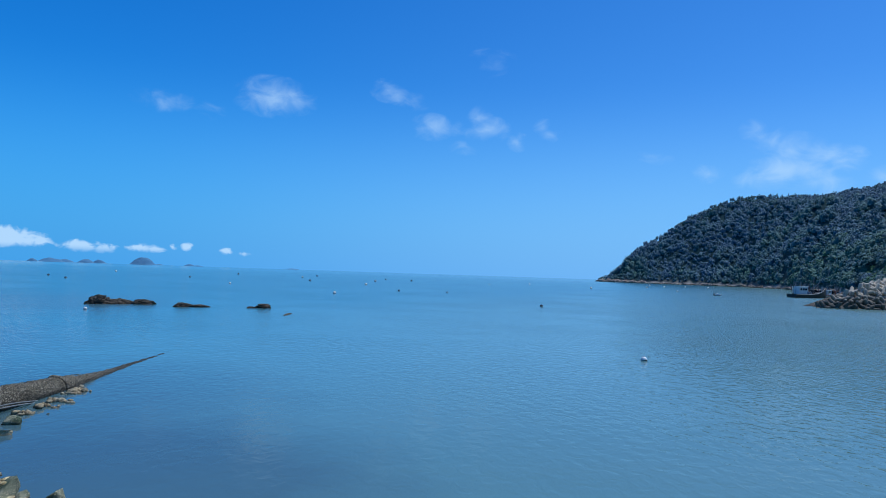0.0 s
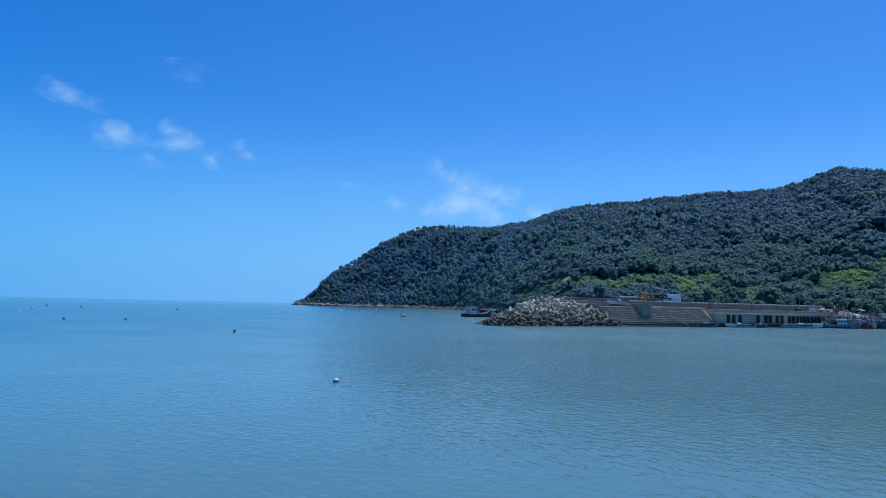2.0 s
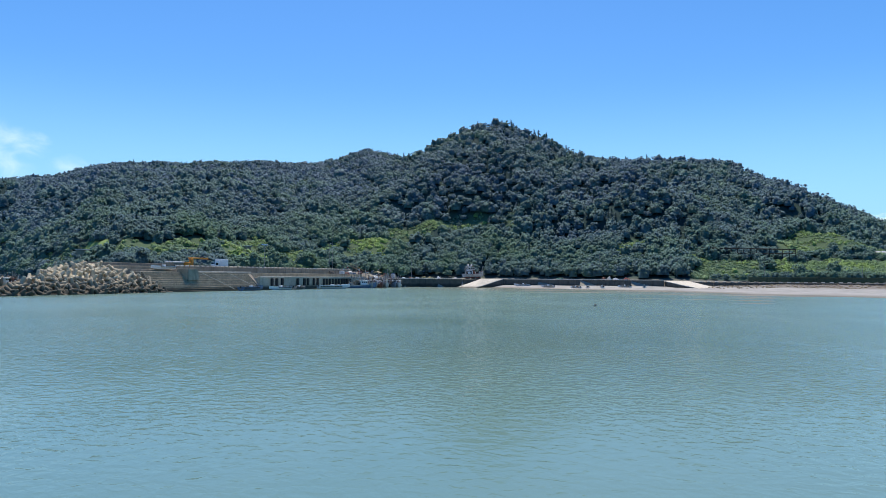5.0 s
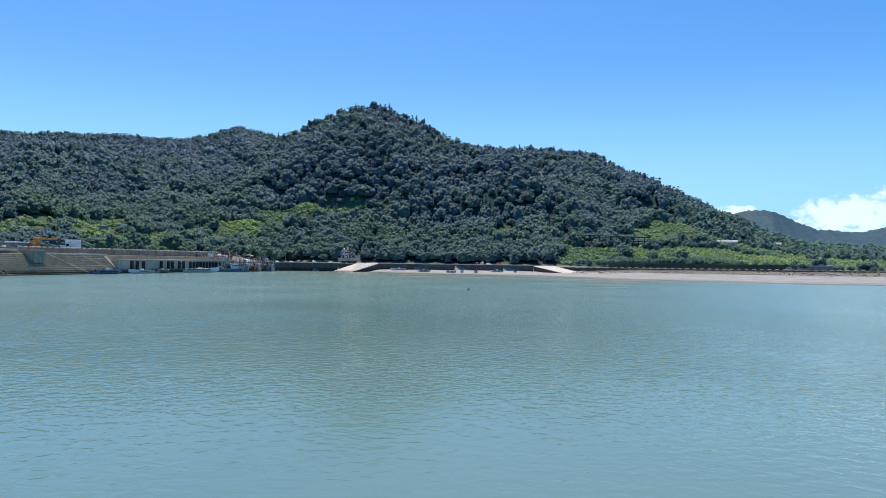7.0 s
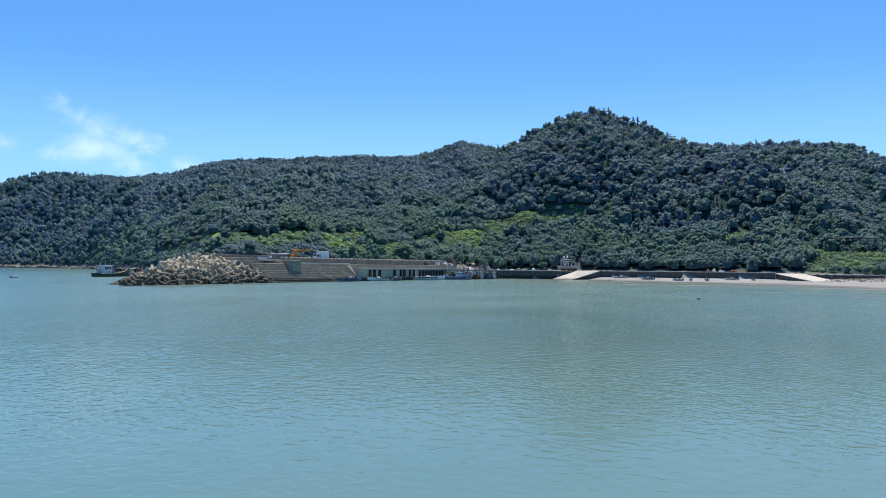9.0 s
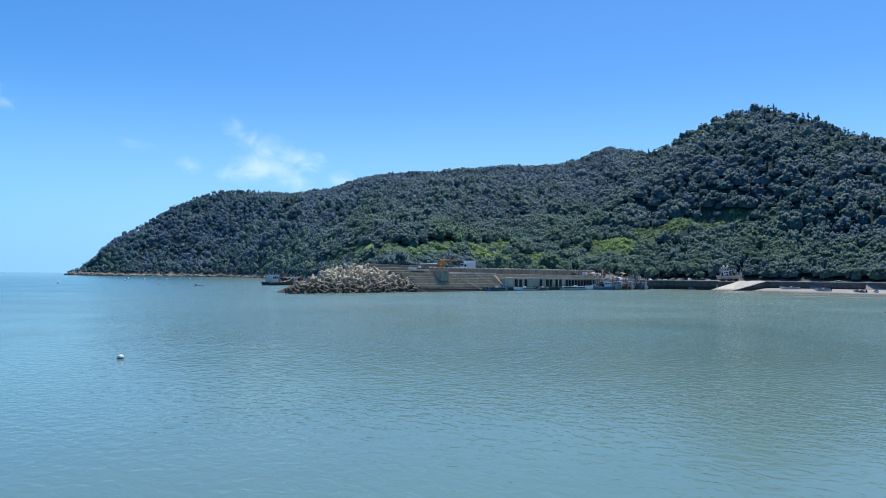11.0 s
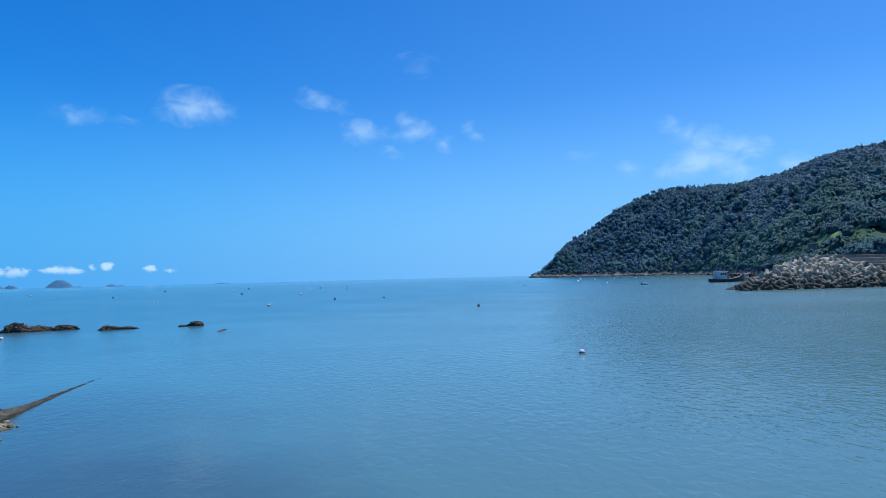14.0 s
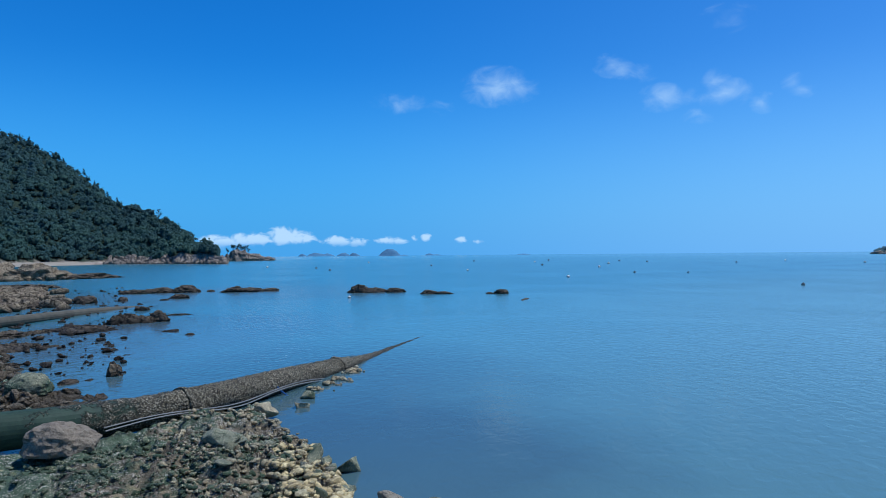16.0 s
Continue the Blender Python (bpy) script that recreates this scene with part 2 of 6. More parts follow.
def mat_leaves(name, dark, mid, light, wax=0.07):
    p = Paint(name, 0.6, spec=wax)
    # bluish sheen stands in for the haze in front of the trees
    p.p.inputs["Sheen Weight"].default_value, p.p.inputs["Sheen Roughness"].default_value = 0.06, 0.8
    p.p.inputs["Sheen Tint"].default_value = (0.4, 0.8, 0.95, 1)
    c = p.blend(p.mask("tint"), dark, mid)
    c = p.blend(p.ramp(p.island(), 0.4, 1.0, 0, 0.35), c, light)
    c = p.blend(p.mask("meadow"), c, (0.24, 0.36, 0.085))
    c = p.blend(p.ramp(p.noise(0.02, 4), 0.4, 0.7, 0, 0.4), c, dark)
    c = p.blend(p.ramp(p.noise(0.9, 4, 0.7), 0.5, 0.7, 0, 0.4), c, tuple(0.7 * v for v in dark))
    return p.done(c, p.bump(p.noise(1.9, 4, 0.75), 1.0, 1.0))


def mat_rock(name, a, b, wet=0.6, grain=1.2):
    p = Paint(name, 0.85, spec=0.3)
    warp = p.n.new("ShaderNodeVectorMath")
    warp.operation = "ADD"
    p.l.new(p.where(), warp.inputs[0])
    t = p.n.new("ShaderNodeTexNoise")
    t.inputs["Scale"].default_value, t.inputs["Detail"].default_value = grain * 1.2, 4
    p.l.new(p.where(), t.inputs["Vector"])
    p.l.new(t.outputs["Color"], warp.inputs[1])
    crack = p.ramp(p.cells(grain * 1.6, warp.outputs[0], "DISTANCE_TO_EDGE"), 0.0, 0.09)
    fine = p.ramp(p.cells(grain * 5, warp.outputs[0], "DISTANCE_TO_EDGE"), 0.0, 0.12)
    c = p.blend(p.ramp(p.noise(grain, 7, 0.7), 0.32, 0.66), a, b)
    c = p.blend(p.ramp(p.noise(grain * 5, 5, 0.7), 0.5, 0.68, 0, 0.75), c, tuple(0.35 * v for v in a))
    c = p.blend(p.ramp(p.each(), 0, 1, 0, 0.35), c, tuple(0.5 * v + 0.02 for v in b))
    c = p.blend(p.math("MULTIPLY", crack, p.ramp(fine, 0, 1, 0.8, 1)), tuple(0.4 * v for v in a), c)
    dark = p.math("ADD", p.height(), p.ramp(p.noise(1.5, 3), 0, 1, -0.4, 0.4))
    c = p.blend(p.ramp(dark, 0.05, wet, 0.85, 0), c, tuple(0.22 * v for v in a))
    n = p.bump(p.noise(grain * 2.5, 8, 0.8), 1.0, 0.5 / grain)
    n = p.bump(crack, 0.9, 0.25 / grain, n)
    n = p.bump(fine, 0.35, 0.06 / grain, n)
    return p.done(c, n)


def mat_plain(name, color, rough=0.6, spread=0.25, scale=2.0, metal=0.0, bump=0.15):
    p = Paint(name, rough, metal, 0.4)
    worn = tuple(v * (1 - spread) for v in color)
    c = p.blend(p.ramp(p.noise(scale, 5, 0.6), 0.35, 0.7), color, worn)
    c = p.blend(p.ramp(p.noise(scale * 7, 3), 0.55, 0.8, 0, 0.5), c, tuple(v * (1 - 1.4 * spread) for v in color))
    return p.done(c, p.bump(p.noise(scale * 5, 4), bump, 0.03))


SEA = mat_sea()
GROUND = mat_ground()
# the dark leaf colour holds the blue of distance haze, mixed in by tint
LEAVES = mat_leaves("haze tinted woodland leaves", (0.072, 0.126, 0.176), (0.073, 0.153, 0.09), (0.125, 0.225, 0.088))
# the islands' base colour is the blue of the haze before them
ISLAND = mat_plain("haze blue island", (0.085, 0.2, 0.31), 0.95, 0.2, 0.01, bump=0)


# ---- building helpers ----


def mesh_of(name, verts, faces, material=None, smooth=False):
    me = bpy.data.meshes.new(name)
    verts = np.asarray(verts, dtype=np.float32)
    if isinstance(faces, np.ndarray):
        n, k = faces.shape
        me.vertices.add(len(verts)), me.loops.add(n * k), me.polygons.add(n)
        me.vertices.foreach_set("co", verts.ravel())
        me.loops.foreach_set("vertex_index", faces.ravel().astype(np.int32))
        me.polygons.foreach_set("loop_start", np.arange(0, n * k, k, dtype=np.int32))
        me.update(calc_edges=True)
    else:
        me.from_pydata([tuple(v) for v in verts], [], faces)
    if smooth:
        me.polygons.foreach_set("use_smooth", np.ones(len(me.polygons), dtype=bool))
    if material: me.materials.append(material)
    return me


def paint_points(me, name, values):
    me.attributes.new(name, "FLOAT", "POINT").data.foreach_set("value", np.asarray(values, dtype=np.float32))


def waves(seed, count, size):
    """A smooth field of bumps over the plan, about -1 to 1, with features of that size."""
    rng = np.random.default_rng(seed)
    k = rng.normal(0, 1, (count, 2)) * 6.28 / size / 1.5
    ph = rng.uniform(0, 6.28, count)

    def field(x, y):
        return sum(np.sin(k[i, 0] * x + k[i, 1] * y + ph[i]) for i in range(count)) / math.sqrt(count)
    return field


def lattice(x, y, size, seed):
    """Smooth random heights, 0 to 1, on a lattice of that size."""
    u, v = x / size + seed * 13.7, y / size + seed * 5.1
    i, j = np.floor(u), np.floor(v)
    f, g = u - i, v - j
    f, g = f * f * (3 - 2 * f), g * g * (3 - 2 * g)

    def at(p, q):
        h = np.sin(p * 127.1 + q * 311.7 + seed * 74.7) * 43758.5453
        return h - np.floor(h)
    return (at(i, j) * (1 - f) + at(i + 1, j) * f) * (1 - g) + (at(i, j + 1) * (1 - f) + at(i + 1, j + 1) * f) * g


def table(rows, a):
    rows = sorted(rows)
    return np.interp(a, [r[0] for r in rows], [r[1] for r in rows])


def polar(a, d):
    return -np.sin(np.radians(a)) * d, np.cos(np.radians(a)) * d


# ---- sea ----
ring = [(0, 0, 0)] + [(r * math.cos(i * math.pi / 48), r * math.sin(i * math.pi / 48), 0) for r in (400, 7000) for i in range(96)]
faces = [(0, 1 + i, 1 + (i + 1) % 96) for i in range(96)] + [(1 + i, 97 + i, 97 + (i + 1) % 96, 1 + (i + 1) % 96) for i in range(96)]
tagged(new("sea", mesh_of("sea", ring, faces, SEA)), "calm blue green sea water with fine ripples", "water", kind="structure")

# ---- hills: shore, foot and ridge by bearing (degrees to the left of straight ahead) and distance ----
SHORE = [(-13.4, 1430), (-16, 1330), (-20, 1240), (-25, 1120), (-27.5, 960), (-29.5, 720), (-32, 470), (-34.5, 330), (-36.5, 262), (-38.5, 236), (-42, 241),
         (-45, 253), (-50, 279), (-55, 312), (-60, 328), (-62, 345), (-64, 336), (-66, 331), (-68, 346), (-72, 343), (-78, 334),
         (-83, 329), (-90, 334), (-96, 337), (-102, 345), (-110, 360), (-125, 390), (-150, 430)]
LEVEL = [(-13.4, 0.3), (-15, 2.5), (-24, 3), (-28, 3), (-34, 3), (-36.5, 7.0), (-38, 7.3), (-57, 7.3), (-60, 4.1), (-84, 4.1), (-88, 3.4), (-150, 3.4)]
YARD = [(-13.4, 12), (-28, 16), (-33, 14), (-36, 25), (-57, 28), (-62, 38), (-70, 34), (-78, 22), (-86, 16), (-150, 16)]
RIDGE_A = [(-13.4, -0.3), (-14.9, 0.9), (-15.8, 1.9), (-17.0, 2.9), (-18.4, 3.8), (-20.4, 5.3), (-22.5, 6.35), (-24.3, 7.0), (-26.1, 7.0),
           (-29.3, 6.9), (-32.2, 7.35), (-34.1, 7.7), (-36.3, 8.6), (-38.7, 8.9), (-42, 9.0), (-46.5, 9.4), (-50, 9.7), (-53, 9.8), (-55.7, 10.5),
           (-57.8, 11.1), (-60, 10.55), (-62, 10.0), (-70, 10.0), (-77, 10.55), (-83, 10.2), (-86, 9.75), (-88.2, 9.3), (-90.2, 8.45),
           (-92.6, 7.3), (-94.9, 6.1), (-97, 5.05), (-98.7, 4.15), (-101, 2.9), (-105, 1.6), (-112, 0.8), (-150, 0.6)]
FAR_A = [(-13.4, 1440), (-24, 1480), (-34, 1330), (-46, 1180), (-58, 1080), (-70, 980), (-83, 900), (-92, 830), (-100, 760), (-150, 700)]
RIDGE_B = [(-40, 1.5), (-46, 4.0), (-50, 5.8), (-55, 7.9), (-59, 9.8), (-61.2, 10.75), (-63.1, 11.8), (-65.1, 12.6), (-67.1, 13.3), (-69, 13.5),
           (-71.1, 12.9), (-73.1, 12.1), (-75, 11.0), (-77, 10.2), (-80, 9.0), (-84, 7.0), (-88, 5.0), (-93, 3.2), (-100, 1.5), (-106, 0.8)]
FAR_B = [(-40, 430), (-50, 560), (-60, 660), (-69, 670), (-77, 640), (-86, 520), (-95, 440), (-106, 420)]
# old terraces and clearings: rows of bearing, near edge, far edge; then what grows there
TERRACES = [([(-35.5, 376, 410), (-36.5, 348, 384), (-37.4, 322, 356)], "lawn"), ([(-37.4, 306, 332), (-40.6, 294, 318), (-43.8, 314, 332)], "scrub"),
            ([(-33.2, 452, 500), (-35.2, 372, 398)], "scrub"), ([(-45.4, 316, 372), (-49.4, 330, 400)], "scrub"), ([(-49.6, 320, 352), (-52.6, 332, 398)], "bush"),
            ([(-53.6, 388, 400), (-58.8, 412, 425)], "bush"), ([(-55.6, 372, 392), (-59.6, 398, 432)], "scrub"), ([(-59.2, 434, 456), (-62.5, 444, 474), (-65.8, 468, 482)], "bush"),
            ([(-65.8, 470, 480), (-70.5, 462, 472)], "scrub"), ([(-79.0, 392, 423), (-81.8, 394, 424)], "bush"), ([(-85.2, 354, 396), (-90.4, 360, 396)], "bush"),
            ([(-91.0, 424, 458), (-98.4, 452, 560), (-112, 450, 560)], "scrub"), ([(-90.4, 362, 400), (-96, 374, 421), (-112, 384, 432)], "bush")]
bump_a, bump_b, bump_c = waves(3, 14, 170), waves(4, 14, 60), waves(5, 14, 22)


def massif(a, d, ridge, far, foot, level):
    top = H + far * np.tan(np.radians(ridge)) - 4.2
    u = (d - foot) / (far - foot)
    rise = np.where(u < 1, np.clip(u, 0, 1) ** 1.04, 1 - (u - 1) * 1.1)
    return level + np.maximum(top - level, 0) * np.clip(rise, 0, 1), u


def terrace_at(a, d, kinds=("lawn", "scrub", "grass", "bush")):
    """How far a place lies within the terraces of those kinds, 0 to 1."""
    x, y = polar(a, d)
    best = np.zeros(np.shape(a))
    for rows, kind in TERRACES:
        if kind not in kinds: continue
        near, far = table([r[:2] for r in rows], a), table([(r[0], r[2]) for r in rows], a)
        lo, hi = min(r[0] for r in rows), max(r[0] for r in rows)
        rag = (0.0 if kind == "lawn" else 1.5 if kind == "grass" else 4.0) * bump_c(x, y)
        inside = np.minimum(np.minimum(d - near, far - d) + rag, np.minimum(a - lo, hi - a) * d / 57.3 + rag)
        best = np.maximum(best, np.clip(inside / 3 + 0.5, 0, 1))
    return best


def room_above(a, d, z):
    """Height that trees may reach at a place without hiding the terrace behind them."""
    room = np.full(np.shape(a), 60.0)
    for rows, kind in TERRACES:
        near, lo, hi = table([r[:2] for r in rows], a), min(r[0] for r in rows), max(r[0] for r in rows)
        level = land(a, near)[0]
        sight = H + (level - H) * d / near
        room = np.where((a > lo) & (a < hi) & (d < near), np.minimum(room, sight - z + (1.0 if kind in ("lawn", "grass") else 1.8)), room)
    return room


def land(a, d):
    """Height of the land east of the bay, and how far it is yard."""
    x, y = polar(a, d)
    shore, level, yard = table(SHORE, a), table(LEVEL, a), table(YARD, a)
    foot = shore + yard
    ha, ua = massif(a, d, table(RIDGE_A, a), table(FAR_A, a), foot, level)
    hb, ub = massif(a, d, table(RIDGE_B, a), table(FAR_B, a), foot, level)
    hb = np.where((a > -40) | (a < -106), level, hb)
    h = np.maximum(ha, hb)
    rough = np.clip((d - foot) / 60, 0, 1) * np.clip((h - 8) / 30, 0, 1)
    slope = np.clip(np.where(ha > hb, np.abs(ua - 1), np.abs(ub - 1)) * 4, 0.3, 1)
    h = h + rough * slope * (9.0 * bump_a(x, y) + 4.0 * bump_b(x, y))
    rocky = np.clip((d - shore) / 14, 0, 1) * (1 + 0.35 * bump_c(x, y))
    h = np.where((a > -35.5) & (d < foot), level * np.clip(rocky, 0, 1.4), h)
    return np.where(d < shore - 1, -3.0, h), np.clip((foot - d) / 6 + 0.5, 0, 1), foot


def scan(lo, hi, step, near, far, count):
    az = np.arange(lo, hi, step)
    dist = near * (far / near) ** np.linspace(0, 1, count)
    return np.meshgrid(az, dist, indexing="ij")


def sheet(name, a, d, z, material):
    x, y = polar(a, d)
    na, nd = a.shape
    i = (np.arange(na - 1)[:, None] * nd + np.arange(nd - 1)[None]).ravel()
    return mesh_of(name, np.stack([x.ravel(), y.ravel(), z.ravel()], 1), np.stack([i, i + 1, i + nd + 1, i + nd], 1), material, True)


ga, gd = scan(-150, -13, 0.3, 226, 2400, 150)
gz, gy, gf = land(ga, gd)
me = sheet("ground", ga, gd, gz, GROUND)
paint_points(me, "meadow", np.maximum(terrace_at(ga, gd, ("lawn", "grass")), 0.25 * terrace_at(ga, gd)).ravel() * (gd > gf).ravel())
paint_points(me, "yard", gy.ravel())
tagged(new("ground", me), "wooded hillsides and harbour land rising from the bay", "ground", kind="structure")


RIDGE_C = [(-92, 2.2), (-96, 3.5), (-100.3, 4.1), (-102, 4.15), (-103.4, 3.4), (-105, 2.7), (-107, 2.45), (-111, 3.0), (-118, 4.6), (-130, 6.5), (-150, 5.5)]
# bluer leaf colours: distance haze is painted into this hill
FAR_WOOD = mat_leaves("haze blue wooded hill", (0.024, 0.056, 0.078), (0.035, 0.07, 0.082), (0.042, 0.08, 0.078))
ca_, cd_ = scan(-150, -90, 0.15, 2300, 4300, 70)
cx_, cy_ = polar(ca_, cd_)
ctop = 5.5 + 3300 * np.tan(np.radians(table(RIDGE_C, ca_) + 0.22))
cu_ = np.where(cd_ < 3300, (cd_ - 2400) / 900, 1 - (cd_ - 3300) / 900)
cz_ = np.clip(cu_, -0.05, 1) * ctop + np.clip(cu_, 0, 1) * (9 * bump_a(cx_ / 2, cy_ / 2) + 3 * bump_c(cx_, cy_)) - 1
tagged(new("backdrop_hill", sheet("backdrop_hill", ca_, cd_, cz_, FAR_WOOD)), "distant wooded hill tinted haze blue, behind the bay", "hill", kind="structure")

# ---- woodland ----


DOME = [(math.cos(k * 1.2566 + o) * c, math.sin(k * 1.2566 + o) * c, h) for c, h, o in ((0.894, 0.447, 0.0), (0.894, -0.447, 0.628)) for k in range(5)] + [(0.0, 0.0, 1.0)]
DOME_FACES = [(k, (k + 1) % 5, 10) for k in range(5)] + [(k, 5 + k, (k + 1) % 5) for k in range(5)] + [(5 + k, 5 + (k + 1) % 5, (k + 1) % 5) for k in range(5)]


def crown_template(rng, lobes, leaves, flat=0.8):
    """One broadleaf crown: a core with rounded boughs billowing out of it and a few loose leaf clumps; about 1 in radius."""
    v, f = [], []

    def bough(c, r, squash, faces=DOME_FACES[:10]):
        k = len(v)
        turn = rng.uniform(0, 6.28)
        for x, y, z in DOME:
            q = r * rng.uniform(0.78, 1.2)
            v.append(np.array(c) + (q * (x * math.cos(turn) - y * math.sin(turn)), q * (x * math.sin(turn) + y * math.cos(turn)), q * z * squash))
        f.extend((k + a, k + b, k + e, k + e) for a, b, e in faces)

    bough((0, 0, 0), 0.74, flat, DOME_FACES)
    for i in range(lobes):
        b = 2.4 * i + rng.uniform(-0.5, 0.5)
        up_ = (i + 0.5) / lobes * 1.15 - 0.15
        o = math.sqrt(max(0.0, 1 - up_ * up_)) * rng.uniform(0.6, 0.86)
        bough((o * math.cos(b), o * math.sin(b), (up_ * 0.74 + rng.uniform(-0.1, 0.16)) * flat), rng.uniform(0.17, 0.34), 1.0)
    for i in range(leaves):
        n = rng.normal(0, 1, 3)
        n[2] = abs(n[2]) - 0.1
        n /= np.linalg.norm(n)
        c = n * (0.92, 0.92, 0.92 * flat) * rng.uniform(0.85, 1.08)
        n = n + rng.normal(0, 0.4, 3) + (0, 0, 0.5)
        n /= np.linalg.norm(n)
        s = np.cross(n, rng.normal(0, 1, 3))
        s /= np.linalg.norm(s)
        t = np.cross(n, s)
        w, h = rng.uniform(0.1, 0.2), rng.uniform(0.08, 0.16)
        k = len(v)
        v += [c + s * w, c + t * h, c - s * w, c - t * h]
        f.append((k, k + 1, k + 2, k + 3))
    return np.array(v), f


def pine_template(rng, tiers):
    """A narrow ragged pine with a thin stem."""
    v, f = [], []
    for i in range(tiers):
        z = 0.2 + 1.9 * i / tiers
        r = 0.55 * (1 - i / tiers) + 0.14
        for j in range(4):
            b = rng.uniform(0, 6.28)
            d = np.array((math.cos(b), math.sin(b), rng.uniform(-0.25, 0.15)))
            s = np.array((-math.sin(b), math.cos(b), 0)) * rng.uniform(0.16, 0.3)
            c = np.array((0, 0, z + rng.uniform(-0.1, 0.1)))
            k = len(v)
            v += [c + s * 0.6, c + d * r * 1.1 + s * 0.3, c + d * r * 1.2 - s * 0.3 + (0, 0, 0.12), c - s * 0.6 + (0, 0, 0.2)]
            f.append((k, k + 1, k + 2, k + 3))
    k = len(v)
    v += [np.array(o) for o in ((-0.05, 0, -1), (0.05, 0, -1), (0.03, 0, 1.9), (-0.03, 0, 1.9))]
    f.append((k, k + 1, k + 2, k + 3))
    return np.array(v), f


def scatter(name, label, spots, templates, material):
    """spots: rows of x, y, z, radius, height factor, tint, meadow, template."""
    rng = np.random.default_rng(9)
    vs, fs, tint, mead, base = [], [], [], [], 0
    for k, (tv, tf) in enumerate(templates):
        rows = spots[spots[:, 7].astype(int) == k]
        if not len(rows): continue
        ang = rng.uniform(0, 6.28, len(rows))
        c, s = np.cos(ang)[:, None], np.sin(ang)[:, None]
        px, py, pz = tv[None, :, 0], tv[None, :, 1], tv[None, :, 2]
        v = np.stack([(px * c - py * s) * rows[:, 3:4] + rows[:, 0:1], (px * s + py * c) * rows[:, 3:4] + rows[:, 1:2],
                      pz * rows[:, 3:4] * rows[:, 4:5] + rows[:, 2:3]], 2).reshape(-1, 3)
        q = np.array([x for x in tf])
        q = (q[None] + (np.arange(len(rows)) * len(tv))[:, None, None]).reshape(-1, 4) + base
        base += len(v)
        vs.append(v), fs.append(q)
        tint.append(np.repeat(rows[:, 5], len(tv))), mead.append(np.repeat(rows[:, 6], len(tv)))
    v, q = np.concatenate(vs), np.concatenate(fs)
    tri = q[:, 2] == q[:, 3]
    # quads as two triangles, cores as one
    t = np.concatenate([q[:, :3], q[~tri][:, [0, 2, 3]]])
    me = mesh_of(name, v, t, material, True)
    paint_points(me, "tint", np.concatenate(tint)), paint_points(me, "meadow", np.concatenate(mead))
    return tagged(new(name, me), label, "woodland", kind="stuff")


trng = np.random.default_rng(21)
TEMPLATES = [crown_template(trng, 6, 3, f) for f in (0.85, 1.0, 1.1, 0.9, 1.2, 1.0)] + [pine_template(trng, 8) for _ in range(3)] + [crown_template(trng, 13, 5, f) for f in (0.85, 1.0, 1.1, 0.9, 1.2, 1.0)]
BUSHES = [crown_template(trng, 3, 1, f) for f in (0.75, 0.85, 0.95, 0.85, 0.9, 0.8)]


def wood_spots(height_of, lo, hi, near, far, seed, step_of, pines, fine=560):
    rng = np.random.default_rng(seed)
    # how high the land reaches in front of each distance, to leave out what can never be seen
    sa, sd = scan(lo, hi, 0.5, near, far, 220)
    sz = height_of(sa, sd)[0]
    seen = np.maximum.accumulate((sz + 2 - H) / sd, axis=1)
    rows, d = [], near
    while d < far:
        step = step_of(d)
        n = int(d * radians(hi - lo) / step)
        a = lo + (hi - lo) * (np.arange(n) + rng.uniform(0, 1, n)) / n
        dd = d + rng.uniform(-0.5, 0.5, n) * step
        z, yard, foot = height_of(a, dd)
        x, y = polar(a, dd)
        i = np.clip(((a - lo) / 0.5).astype(int), 0, sa.shape[0] - 1)
        j = np.clip((np.log(dd / near) / math.log(far / near) * 219).astype(int), 0, 219)
        m = terrace_at(a, dd)
        room = room_above(a, dd, z)
        keep = (dd > foot + 2) & (z > 0.5) & ((z + 9 - H) / dd > seen[i, j] - 0.004) & (rng.uniform(0, 1, n) > 0.06)
        keep &= ((m < 0.5) | (rng.uniform(0, 1, n) < 0.3)) & (terrace_at(a, dd, ("lawn", "grass")) < 0.4) & (room > 0.6)
        r = step * (0.55 + 0.6 * rng.uniform(0, 1, n) ** 2.2) * np.where(m > 0.5, 0.4, 1)
        k = rng.integers(0, 6, n) + np.where((dd < fine) & (m < 0.5), 9, 0)
        crest = (z - H) / dd > 0.93 * np.max(seen[i], axis=1)
        pine = (rng.uniform(0, 1, n) < np.where(crest, 0.24, np.where((a < -71) & (z > 60), 0.16, pines))) & (m < 0.5)
        k = np.where(pine, rng.integers(6, 9, n), k)
        r = np.where(crest, r * 0.75, r)
        r = np.where(pine, rng.uniform(1.6, 3.0, n), r)
        edge_tree = (dd < foot + 24) & (m < 0.5) & ((a < -57) | ((a > -35) & (a < 0))) & ~pine
        r = np.where(edge_tree, rng.uniform(2.8, 4.6, n), r)
        r = np.minimum(r, np.maximum(room / 1.45, 0.7))
        keep &= ~(pine & (room < 9))
        lift = np.where(m > 0.5, 0.3, r * np.where(edge_tree, 0.6, np.where(dd > 900, 0.15, 0.4)))
        # high and far trees lean to the haze blue colour
        low = np.clip(1.3 - (z - H) / 55, 0, 1) - 0.8 * np.clip((dd - 600) / 500, 0, 1)
        tint = np.clip(0.3 + 0.4 * low + 0.22 * bump_a(y, x) + 0.2 * bump_b(x, y) + rng.normal(0, 0.12, n), 0, 1) * np.where(pine, 0.2, 1)
        rows.append(np.stack([x, y, z + lift, r, rng.uniform(0.8, 1.25, n), tint, m * (terrace_at(a, dd) > 0.5), k], 1)[keep])
        d += step * 0.9
    return np.concatenate(rows)


